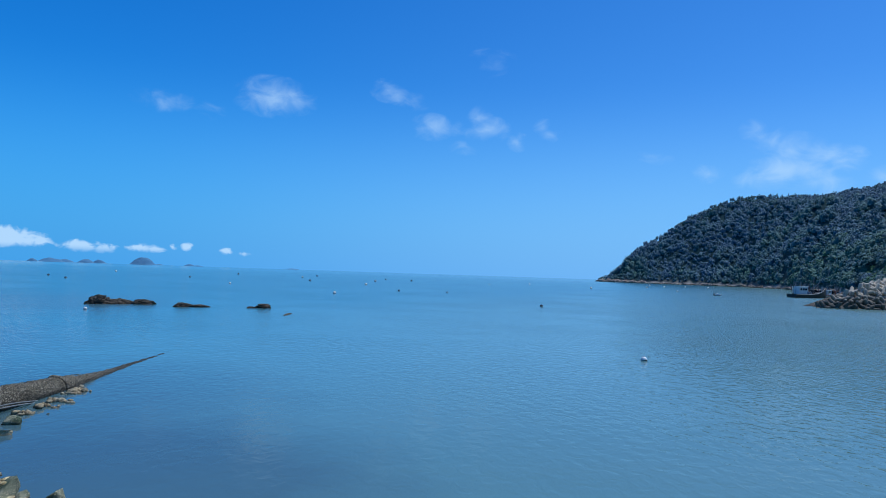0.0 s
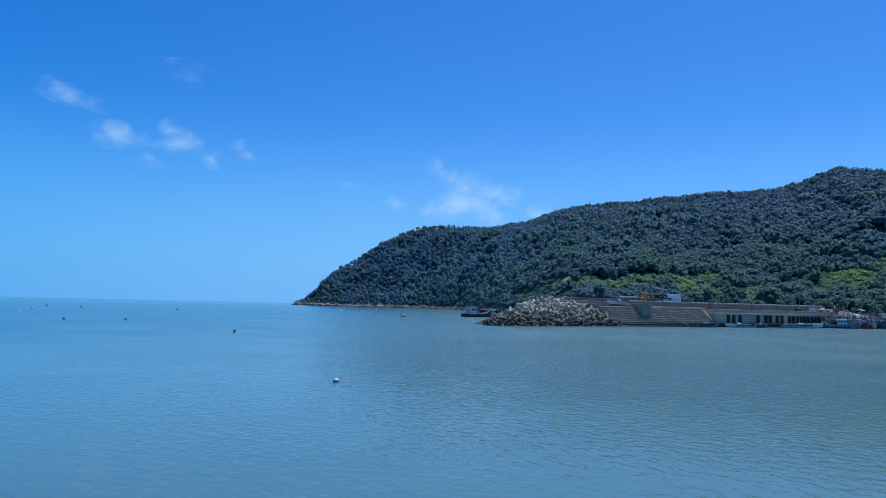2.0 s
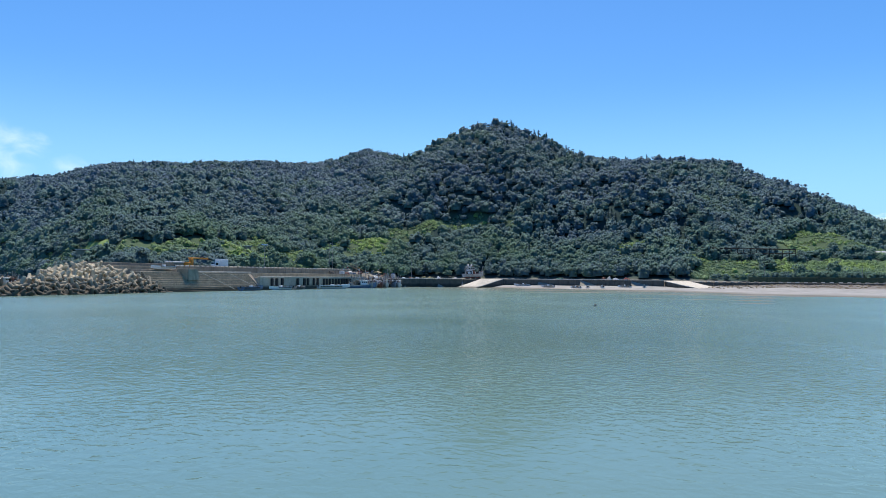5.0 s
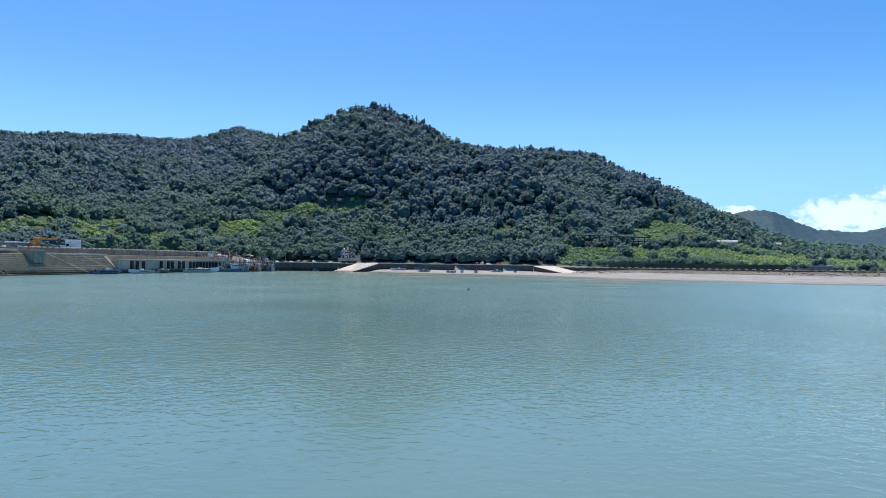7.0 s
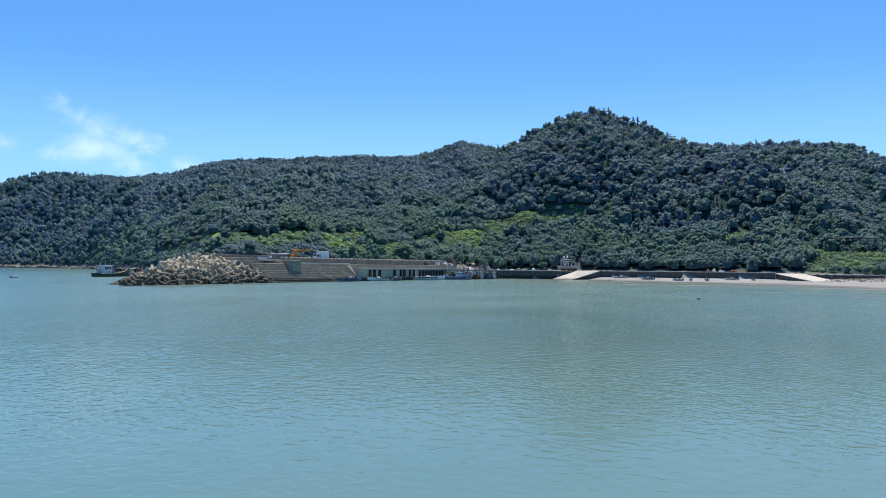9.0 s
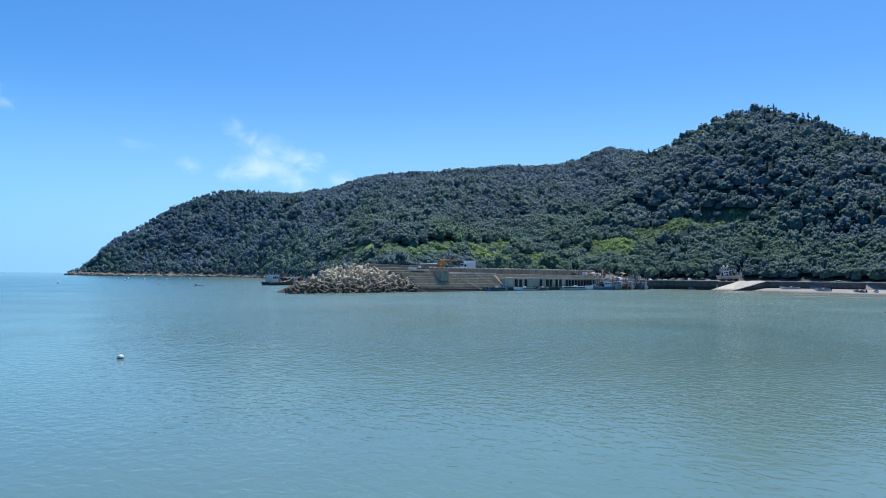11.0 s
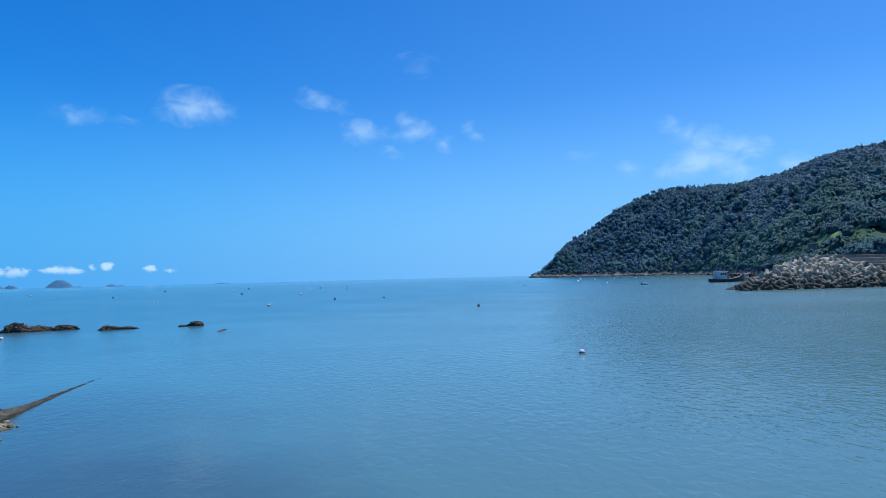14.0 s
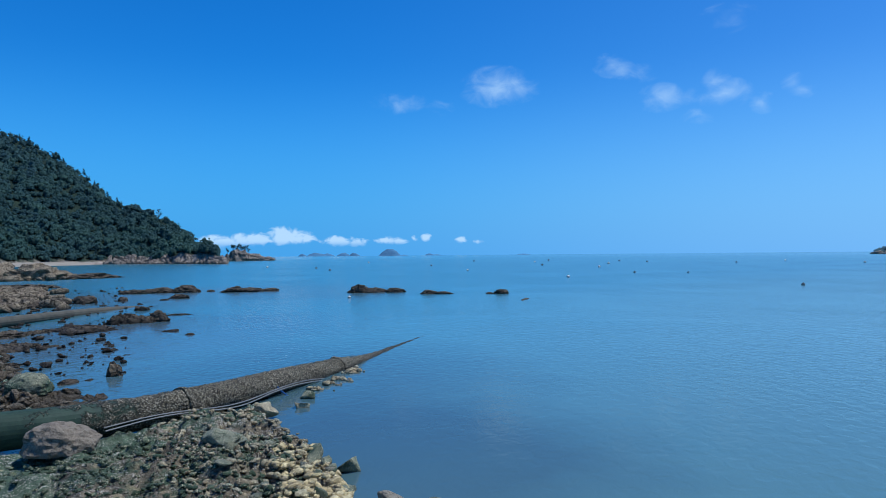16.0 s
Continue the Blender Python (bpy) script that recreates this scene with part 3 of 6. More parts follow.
spots = wood_spots(land, -112, -13.2, 238, 1560, 31, lambda d: 4.6 if d < 430 else 5.6 if d < 760 else 7.0 if d < 1500 else 10, 0.06)
scatter("woodland", "dense dark green broadleaf and pine woodland covering the hills", spots, TEMPLATES, LEAVES)


# low bushes that fill the terraces and clearings
def bush_spots(seed):
    rng = np.random.default_rng(seed)
    rows = []
    for edges, kind in TERRACES:
        if kind in ("lawn", "grass"): continue
        lo, hi = min(e[0] for e in edges) - 0.5, max(e[0] for e in edges) + 0.5
        mean = sum(e[1] + e[2] for e in edges) / len(edges) / 2
        depth = max(e[2] - e[1] for e in edges)
        n = int(radians(hi - lo) * mean * (depth + 8) / (3.0 if depth < 80 else 7.0))
        a = rng.uniform(lo, hi, n)
        near, far = table([e[:2] for e in edges], a), table([(e[0], e[2]) for e in edges], a)
        d = near - 4 + (far - near + 8) * rng.uniform(0, 1, n)
        x, y = polar(a, d)
        z, yard, foot = land(a, d)
        keep = (terrace_at(a, d, ("scrub", "bush")) > 0.2) & (terrace_at(a, d, ("lawn", "grass")) < 0.4) & (d > foot + 1) & (bump_c(x * 1.3, y * 1.3) > (-0.9 if kind == "bush" else -0.1)) & (room_above(a, d, z) > 0.5)
        r = rng.uniform(0.7, 1.5, n) * (1 + 0.9 * (bump_b(y, x) > 0.7))
        tint = np.clip(0.6 + 0.5 * bump_c(y, x) + rng.normal(0, 0.3, n), 0, 1)
        green = np.clip((0.75 if kind == "bush" else 0.5) + 0.35 * bump_b(x, y) + 0.15 * bump_c(x, y), 0, 1)
        rows.append(np.stack([x, y, z + 0.2, r, rng.uniform(0.6, 1.0, n), tint, green, rng.integers(0, 6, n)], 1)[keep])
    return np.concatenate(rows)


scatter("terrace_bushes", "light green bushes and vines over the old terraces", bush_spots(55), BUSHES, LEAVES)

# ---- western headland, islet and far islands ----
SHORE_W = [(36, 520), (38.2, 505), (43, 560), (47, 585), (51, 560), (56, 500), (64, 430), (75, 400), (95, 380)]
RIDGE_W = [(38.2, -0.3), (39.3, 0.25), (40.4, 1.15), (41.7, 2.2), (43.3, 3.55), (45, 4.2), (46.2, 4.4), (47, 5.05), (49, 6.75), (50.8, 7.9), (52.6, 9.0),
           (54.4, 9.55), (58, 10.8), (64, 11.0), (75, 9.0), (95, 7.0)]
FAR_W = [(38.2, 540), (43, 640), (47, 720), (54, 800), (75, 800), (95, 800)]
ROCK_LAND = mat_rock("pale cliff rock", (0.3, 0.25, 0.195), (0.52, 0.44, 0.34), 1.0, 0.25)
TAN_ROCK = mat_rock("tan shore rock", (0.24, 0.185, 0.115), (0.5, 0.4, 0.25), 0.6, 0.9)
DARK_ROCK = mat_rock("dark wet rock", (0.09, 0.07, 0.048), (0.21, 0.165, 0.105), 0.35, 1.0)
SAND = mat_plain("wet beach sand", (0.33, 0.285, 0.21), 0.85, 0.3, 0.12)
# darker, bluer leaf colours: the shade of the headland slope is put into them
LEAVES_W = mat_leaves("shade toned headland leaves", (0.022, 0.048, 0.052), (0.042, 0.086, 0.058), (0.075, 0.12, 0.06), 0.04)
PINE = mat_leaves("pine needles", (0.015, 0.035, 0.016), (0.03, 0.055, 0.024), (0.05, 0.08, 0.03))
BARK = mat_plain("pine bark", (0.09, 0.065, 0.05), 0.9, 0.4, 3)


def land_w(a, d):
    x, y = polar(a, d)
    shore = table(SHORE_W, a)
    foot = shore + 6 + 14 * np.clip((a - 46) / 4, 0, 1)
    h, u = massif(a, d, table(RIDGE_W, a), table(FAR_W, a), foot, 2.0 + 0 * a)
    cliff = np.clip((d - shore) / 9, 0, 1) * (4.0 + 6.0 * np.clip((42.5 - a) / 2.5, 0, 1) + 2.5 * bump_c(x, y)) * np.clip((46 - a) / 2, 0, 1) * np.clip((a - 38.2) / 1.5, 0, 1)
    h = np.maximum(h, cliff) + np.clip((d - foot) / 60, 0, 1) * np.clip((h - 8) / 30, 0, 1) * (3 * bump_a(x, y) + 1.6 * bump_b(x, y)) * 0.7
    return np.where((d < shore - 1) | (a < 38.3), -3.0, h), np.clip((foot + 5 * np.clip((46 - a) / 2, 0, 1) - d) / 3, 0, 1), foot


ha, hd = scan(36.6, 95, 0.3, 370, 1300, 90)
hz, hy, hf = land_w(ha, hd)
p = Paint("headland ground", 0.95, spec=0.1)
soil = p.blend(p.ramp(p.noise(0.08, 5), 0.35, 0.7), (0.02, 0.035, 0.028), (0.035, 0.055, 0.035))
stone = p.blend(p.ramp(p.noise(0.22, 7, 0.7, distort=0.6), 0.35, 0.65), (0.17, 0.14, 0.11), (0.5, 0.42, 0.33))
HEAD = p.done(p.blend(p.mask("yard"), soil, stone), p.bump(p.noise(0.35, 7, 0.7), 1.0, 2.5))
me = sheet("ground_headland", ha, hd, hz, HEAD)
paint_points(me, "yard", hy.ravel())
tagged(new("ground_headland", me), "wooded headland with a pale rocky foot in the sea", "ground", kind="structure")
spots = wood_spots(land_w, 39.2, 66, 380, 1000, 33, lambda d: 5.6, 0.06, 700)
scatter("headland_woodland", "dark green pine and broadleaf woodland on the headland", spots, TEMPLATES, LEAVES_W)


def lump(name, size, seed, material, rough=0.35, detail=3, chop=True):
    """A rugged rock: a ball pushed in and out by noise at three scales; stands with its widest part on z = 0."""
    bm = bmesh.new()
    bmesh.ops.create_icosphere(bm, subdivisions=detail, radius=1.0)
    off = Vector((seed * 7.3, seed * 3.1, seed * 1.7))
    rng = random.Random(seed)
    planes = [(Vector((rng.gauss(0, 1), rng.gauss(0, 1), rng.gauss(0, 0.8))).normalized(), rng.uniform(0.5, 0.85)) for _ in range(8 if chop else 0)]
    for v in bm.verts:
        c = v.co.copy()
        n = noise.noise(c * 1.1 + off) * rough + noise.noise(c * 2.7 + off) * rough * 0.5 + noise.noise(c * 6.1 + off) * rough * 0.28
        cell = noise.cell(c * 2.3 + off) * rough * 0.25
        c *= 1 + n * (0.75 if chop else 1) + cell
        for pn, ph in planes:
            over = c.dot(pn) - ph
            if over > 0: c -= pn * over * 0.9
        c *= 1 + noise.noise(c * 4.0 + off) * rough * 0.55 + noise.noise(c * 10.0 + off) * rough * 0.35
        if c.z < -0.25: c.z = -0.25
        v.co = Vector((c.x * size[0], c.y * size[1], c.z * size[2]))
    me = bpy.data.meshes.new(name)
    bm.to_mesh(me)
    bm.free()
    me.materials.append(material)
    return me


def thing(name, label, category, at, turn=0, group="", kind=""):
    ob = new(name)
    ob.matrix_basis = pose(*at, 0, 0, turn)
    return tagged(ob, label, category, group, kind)


def part(name, bm, material, parent, label=""):
    """Links a bmesh as one mesh under a thing or a part."""
    me = bpy.data.meshes.new(name)
    bmesh.ops.recalc_face_normals(bm, faces=bm.faces)
    bm.to_mesh(me)
    bm.free()
    me.materials.append(material)
    ob = new(name, me)
    ob.parent = parent
    if label: ob["label"] = label
    return ob


def boxes(*rows, bevel=0.0):
    """Boxes (x0, y0, z0, x1, y1, z1) in one bmesh, with worn edges."""
    bm = bmesh.new()
    for x0, y0, z0, x1, y1, z1 in rows:
        vs = bmesh.ops.create_cube(bm, size=1)["verts"]
        for v in vs:
            v.co = Vector(((x0 + x1) / 2 + v.co.x * (x1 - x0), (y0 + y1) / 2 + v.co.y * (y1 - y0), (z0 + z1) / 2 + v.co.z * (z1 - z0)))
    if bevel: bmesh.ops.bevel(bm, geom=list(bm.edges), offset=bevel, segments=1, affect="EDGES")
    return bm


def tube(points, radius, sides=8, bm=None, wobble=0.0):
    """A round bar along points; radius a number or one for each point."""
    bm = bm or bmesh.new()
    rings = []
    for i, p in enumerate(points):
        p = Vector(p)
        ahead = Vector(points[min(i + 1, len(points) - 1)]) - Vector(points[max(i - 1, 0)])
        side = ahead.cross(Vector((0, 0, 1)))
        if side.length < 1e-4: side = Vector((1, 0, 0))
        side.normalize()
        upv = side.cross(ahead).normalized()
        r = radius[i] if isinstance(radius, (list, tuple)) else radius
        ring = []
        for k in range(sides):
            b = 2 * math.pi * k / sides
            q = r * (1 + wobble * noise.noise(p * 2.1 + Vector((math.cos(b), math.sin(b), 0)) * 2))
            ring.append(bm.verts.new(p + side * math.cos(b) * q + upv * math.sin(b) * q))
        rings.append(ring)
    for a, b in zip(rings, rings[1:]):
        for k in range(sides): bm.faces.new((a[k], a[(k + 1) % sides], b[(k + 1) % sides], b[k]))
    bm.faces.new(rings[0][::-1]), bm.faces.new(rings[-1])
    return bm


# pines standing out on the skyline of the headland and on the islet
def pine_tree(at, tall, lean, seed):
    rng = np.random.default_rng(seed)
    t = thing("pine_tree", "wind-bent dark green pine on a rocky crest", "tree", at, rng.uniform(0, 360), "pines on the headland crest")
    top = Vector((lean * tall, 0, tall))
    stem = [(0, 0, -1.0), (lean * tall * 0.2, 0, tall * 0.4), (lean * tall * 0.55, 0.1, tall * 0.75), tuple(top)]
    bm = tube(stem, [0.22, 0.16, 0.1, 0.04], 6)
    crown = bmesh.new()
    for i in range(7):
        k = 0.45 + 0.55 * i / 6
        b = rng.uniform(0, 6.28)
        root = Vector((lean * tall * k ** 1.6, 0, tall * k))
        tip = root + Vector((math.cos(b), math.sin(b), 0.15)) * tall * rng.uniform(0.18, 0.34) * (1.25 - k * 0.6)
        tube([root, tip], [0.07, 0.03], 4, bm)
        for j in range(26):
            c = root.lerp(tip, rng.uniform(0.35, 1.1)) + Vector(rng.normal(0, 0.28, 3))
            n = Vector(rng.normal(0, 1, 3)).normalized()
            s = n.cross(Vector(rng.normal(0, 1, 3))).normalized() * rng.uniform(0.25, 0.5)
            u = n.cross(s) * 0.6
            crown.faces.new([crown.verts.new(c + q) for q in (s, u, -s, -u)])
    part("trunk", bm, BARK, t)
    part("crown", crown, PINE, t)
    return t


for i, (a, d, tall, lean) in enumerate([(43.6, 650, 9, 0.25), (43.1, 648, 8, 0.3), (42.7, 645, 9.5, 0.2), (41.6, 620, 8, 0.3), (41.0, 600, 7, 0.2),
                                        (40.3, 585, 7.5, 0.3), (40.0, 575, 7, 0.25), (39.7, 568, 6, 0.3), (50.9, 770, 9, 0.2), (45.6, 700, 8, 0.3)]):
    x, y = polar(a, d)
    z = float(land_w(np.array([a]), np.array([d]))[0][0])
    pine_tree((x, y, max(z, 2) - 0.3), tall, lean, 70 + i)

ISLET = []
for i, (a, w, t, h) in enumerate([(37.3, 13, 11, 12.5), (36.3, 15, 9, 8.0), (35.4, 13, 6, 4.2), (38.4, 8, 6, 3.5)]):
    ob = tagged(new("islet", lump("islet", (w, t, h), 4 + i, ROCK_LAND, 0.3, 4, False)), "small pale rock islet with pines off the headland", "islet", "rocks of the islet")
    ob.matrix_basis = pose(*polar(a, 820), 0, 0, 0, a)
    ISLET.append(ob)


def top_of(obs, x, y, reach=2.5):
    """Height of the highest point of some meshes close to a place."""
    best = -5.0
    for ob in obs:
        m = ob.matrix_basis
        for v in ob.data.vertices:
            w = m @ v.co
            if abs(w.x - x) < reach and abs(w.y - y) < reach: best = max(best, w.z)
    return best


for i, a in enumerate((37.95, 37.75, 37.5, 37.3, 37.1, 36.9, 36.6, 38.3, 37.6, 37.85, 37.4, 37.2, 37.0, 36.75)):
    xx, yy = polar(a, 818 + (i % 3) * 3)
    zz = top_of(ISLET, xx, yy)
    if zz > 1: pine_tree((xx, yy, zz - 0.8), 6.0 - 0.5 * (i % 3), 0.2, 90 + i)

def island_mesh(w, h, seed):
    """A small wooded island: a sloping dome with an uneven ridge."""
    u, v = np.meshgrid(np.linspace(-1, 1, 33), np.linspace(-1, 1, 13), indexing="ij")
    r = np.clip(1 - u * u - v * v, 0, 1)
    z = r ** 1.25 * (0.72 + 0.36 * (lattice(u * w, v * w, w * 0.45, seed) + 0.5 * lattice(u * w, v * w, w * 0.16, seed + 3) - 0.5))
    verts = np.stack([(u * w).ravel(), (v * w * 0.5).ravel(), (z * h).ravel()], 1)
    i = (np.arange(32)[:, None] * 13 + np.arange(12)[None]).ravel()
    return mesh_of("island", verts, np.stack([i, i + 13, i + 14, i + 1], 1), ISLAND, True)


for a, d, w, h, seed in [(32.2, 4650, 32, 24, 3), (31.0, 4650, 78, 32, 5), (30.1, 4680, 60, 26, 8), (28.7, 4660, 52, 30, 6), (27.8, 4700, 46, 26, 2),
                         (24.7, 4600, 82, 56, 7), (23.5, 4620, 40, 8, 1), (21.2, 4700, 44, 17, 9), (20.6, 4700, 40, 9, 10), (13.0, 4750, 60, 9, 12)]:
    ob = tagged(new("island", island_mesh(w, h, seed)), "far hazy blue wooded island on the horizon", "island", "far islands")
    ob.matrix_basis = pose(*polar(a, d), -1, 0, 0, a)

# ---- rocks in the water and along the near shore ----
SEA_ROCKS = [(27.6, 98, 2.2, 1.3, 1.25), (26.0, 98, 3.0, 1.4, 0.85), (24.4, 97.5, 2.4, 1.2, 0.8), (21.3, 92.5, 2.0, 1.0, 0.75), (20.0, 92.5, 2.2, 0.8, 0.4), (15.1, 92, 1.3, 0.8, 0.7),
             (16.0, 92, 1.2, 0.6, 0.3), (45.0, 110, 3.2, 1.4, 0.85), (43.4, 110, 3.0, 1.4, 1.0), (41.3, 109, 2.7, 1.4, 1.15), (38.0, 107, 2.4, 1.4, 1.15), (36.4, 107, 2.2, 1.4, 1.15),
             (35.0, 107, 2.2, 1.0, 0.55), (39.7, 110, 0.9, 0.6, 0.35), (46.6, 61, 1.3, 0.9, 0.85), (45.6, 61, 1.5, 1.0, 1.25), (44.7, 61, 1.2, 0.9, 0.8), (43.7, 61.5, 1.2, 0.7, 0.85),
             (48.2, 56, 2.0, 1.2, 0.5), (49.6, 55, 1.6, 1.0, 0.6), (44.9, 75, 0.9, 0.6, 0.8), (46.2, 92, 1.2, 0.8, 0.7), (48.8, 90, 1.9, 1.1, 0.9), (42.2, 94, 1.3, 0.7, 0.6), (43.2, 91, 0.9, 0.4, 0.25),
             (42.3, 67.5, 1.5, 0.6, 0.25), (42.7, 53, 1.0, 0.5, 0.25), (41.3, 50, 0.6, 0.4, 0.25), (46.8, 34.6, 0.5, 0.42, 0.62), (50.0, 33.5, 0.6, 0.45, 0.35), (48.7, 34, 0.3, 0.25, 0.15),
             (47.4, 47, 0.45, 0.35, 0.3), (46.9, 44, 0.4, 0.3, 0.2), (46.0, 41.5, 0.4, 0.25, 0.15), (47.6, 84, 0.5, 0.4, 0.3), (46.6, 82, 0.45, 0.35, 0.3), (45.0, 84, 0.5, 0.4, 0.3), (44.2, 80, 0.45, 0.35, 0.25)]
for i, (a, d, w, t, h) in enumerate(SEA_ROCKS):
    ob = tagged(new("sea_rock", lump("sea_rock", (w * 0.88, t, h), 11 + i, DARK_ROCK if d > 36 else TAN_ROCK, 0.38, 4 if w > 1.1 else 3)),
                "dark wet rock standing out of the shallow sea", "rock", "rocks in the water")
    ob.matrix_basis = pose(*polar(a, d), -0.1, 0, 0, a + 8)

# rock ledges that run out from the shore
for i, (a, d, w, t, h, m) in enumerate([(47.6, 200, 6.5, 4, 1.1, DARK_ROCK), (49.2, 198, 7, 5, 1.6, DARK_ROCK), (51.0, 198, 8, 6, 2.8, TAN_ROCK), (52.6, 200, 9, 8, 4.2, TAN_ROCK),
                                        (54.8, 205, 10, 10, 4.8, TAN_ROCK), (57.5, 210, 12, 12, 5.5, TAN_ROCK), (51.8, 140, 4, 3, 1.1, DARK_ROCK), (53.4, 138, 5, 4, 1.5, DARK_ROCK),
                                        (55.3, 135, 6, 5, 2.2, DARK_ROCK), (52.8, 112, 3.2, 3, 1.9, TAN_ROCK), (54.2, 108, 4.5, 4, 2.7, TAN_ROCK), (51.6, 100, 2.6, 2.2, 1.5, TAN_ROCK), (53.6, 96, 3.4, 3, 2.3, TAN_ROCK),
                                        (55.6, 100, 5, 5, 3.6, TAN_ROCK), (53.9, 84, 2.6, 2, 1.4, TAN_ROCK), (52.2, 86, 1.8, 1.4, 0.8, DARK_ROCK), (50.6, 90, 1.7, 1.2, 0.8, DARK_ROCK),
                                        (49.3, 60, 2.0, 1.2, 0.6, DARK_ROCK), (50.6, 58, 1.9, 1.3, 0.75, DARK_ROCK), (48.0, 58, 1.5, 1.0, 0.5, DARK_ROCK), (52.3, 57, 1.8, 1.4, 0.8, TAN_ROCK), (54.2, 56, 2.2, 1.8, 1.0, TAN_ROCK),
                                        (53.2, 49, 1.5, 1.2, 0.65, TAN_ROCK), (51.4, 48, 1.2, 0.8, 0.45, TAN_ROCK), (54.6, 47, 1.8, 1.4, 0.8, TAN_ROCK), (53.8, 41, 1.1, 0.9, 0.5, TAN_ROCK)]):
    ob = tagged(new("shore_rock", lump("shore_rock", (w, t, h * (0.5 if d < 62 else 0.75 if d < 190 else 1)), 60 + i, m, 0.42, 4)), "rugged brown ledge of shore rock at the water", "rock", "rock ledges of the shore")
    ob.matrix_basis = pose(*polar(a, d), -0.1, 0, 0, a + 5)

# far sand strip below the headland
sa, sd = scan(48.4, 75, 0.5, 395, 600, 24)
top = table(SHORE_W, sa) + 16
sz = np.where(sd < top, 2.6 - (top - sd) * 0.045, 2.4)
tagged(new("ground_sand", sheet("ground_sand", sa, sd, sz - 0.15, SAND)), "strip of pale sand below the wooded headland", "beach", kind="structure")

def mat_barnacled(name, a, b, speck=0.5, weed=0.0, spot=(0.82, 0.72, 0.45), ochre=0.0, cover=0.44, grain=38, stones=True):
    p = Paint(name, 0.75, spec=0.35)
    each = p.island()
    c = p.blend(p.ramp(p.noise(1.6, 6, 0.7), 0.35, 0.65), a, b)
    if stones:
        c = p.blend(p.ramp(each, 0.0, 0.4, 0.6, 0), c, tuple(0.45 * v for v in a))
        c = p.blend(p.ramp(each, 0.6, 0.62, 0, 0.55), c, (0.13, 0.15, 0.115))
        c = p.blend(p.ramp(each, 0.78, 0.8, 0, 0.5), c, b)
    if ochre: c = p.blend(p.ramp(each, 0.9, 0.92, 0, ochre), c, (0.42, 0.33, 0.13))
    c = p.blend(p.ramp(p.noise(7, 6, 0.8), 0.5, 0.62, 0, 0.65), c, tuple(0.3 * v for v in a))
    if weed: c = p.blend(p.ramp(p.noise(0.8, 5, 0.6, distort=0.4), 0.62 - weed * 0.3, 0.7 - weed * 0.25), c, (0.04, 0.066, 0.032))
    white = p.math("MULTIPLY", p.ramp(p.math("ADD", p.cells(grain), p.ramp(p.noise(grain * 0.4, 4, 0.7), 0, 1, -0.25, 0.25)), 0.24, 0.42, 1, 0), p.ramp(p.noise(2.4, 6, 0.7), cover, cover + 0.12))
    c = p.blend(p.math("MULTIPLY", white, speck), c, spot)
    damp = p.math("ADD", p.height(), p.ramp(p.noise(2, 3), 0, 1, -0.1, 0.1))
    c = p.blend(p.ramp(damp, -0.06, 0.07, 0.85, 0), c, (0.02, 0.02, 0.018))
    n = p.bump(p.noise(5, 7, 0.75), 0.9, 0.1)
    n = p.bump(p.cells(grain), 0.6, 0.02, n)
    return p.done(c, n)


def mat_bed():
    """Rock bed of the shore: brown rock with barnacles, overgrown with dark green weed away from the water."""
    p = Paint("weedy rock bed", 0.6, spec=0.4)
    c = p.blend(p.ramp(p.noise(1.1, 7, 0.7), 0.35, 0.65), (0.07, 0.056, 0.034), (0.3, 0.24, 0.14))
    c = p.blend(p.ramp(p.noise(6, 6, 0.8), 0.48, 0.6, 0, 0.7), c, (0.025, 0.022, 0.016))
    c = p.blend(p.ramp(p.noise(2.2, 5, 0.7), 0.56, 0.66, 0, 0.7), c, (0.48, 0.39, 0.21))
    place = p.n.new("ShaderNodeSeparateXYZ")
    p.l.new(p.n.new("ShaderNodeNewGeometry").outputs["Position"], place.inputs[0])
    grown = p.math("ADD", p.ramp(place.outputs[0], -15.5, -8.0, 0.16, -0.16), p.noise(0.55, 6, 0.65, distort=0.5))
    c = p.blend(p.ramp(grown, 0.5, 0.6, 0, 0.94), c, p.blend(p.ramp(p.noise(3, 5, 0.7), 0.35, 0.7), (0.03, 0.06, 0.034), (0.12, 0.185, 0.095)))
    white = p.math("MULTIPLY", p.ramp(p.math("ADD", p.cells(24), p.ramp(p.noise(10, 4, 0.7), 0, 1, -0.3, 0.3)), 0.25, 0.45, 1, 0), p.ramp(p.noise(1.9, 6, 0.75), 0.46, 0.55))
    c = p.blend(p.math("MULTIPLY", white, 0.85), c, (0.8, 0.74, 0.58))
    damp = p.math("ADD", p.height(), p.ramp(p.noise(2, 3), 0, 1, -0.1, 0.1))
    c = p.blend(p.ramp(damp, -0.14, 0.02, 0.85, 0), c, (0.022, 0.021, 0.018))
    n = p.bump(p.noise(4, 8, 0.8), 1.0, 0.16)
    return p.done(c, p.bump(p.cells(24), 0.5, 0.03, n), p.ramp(damp, 0.05, 0.4, 0.3, 0.8))


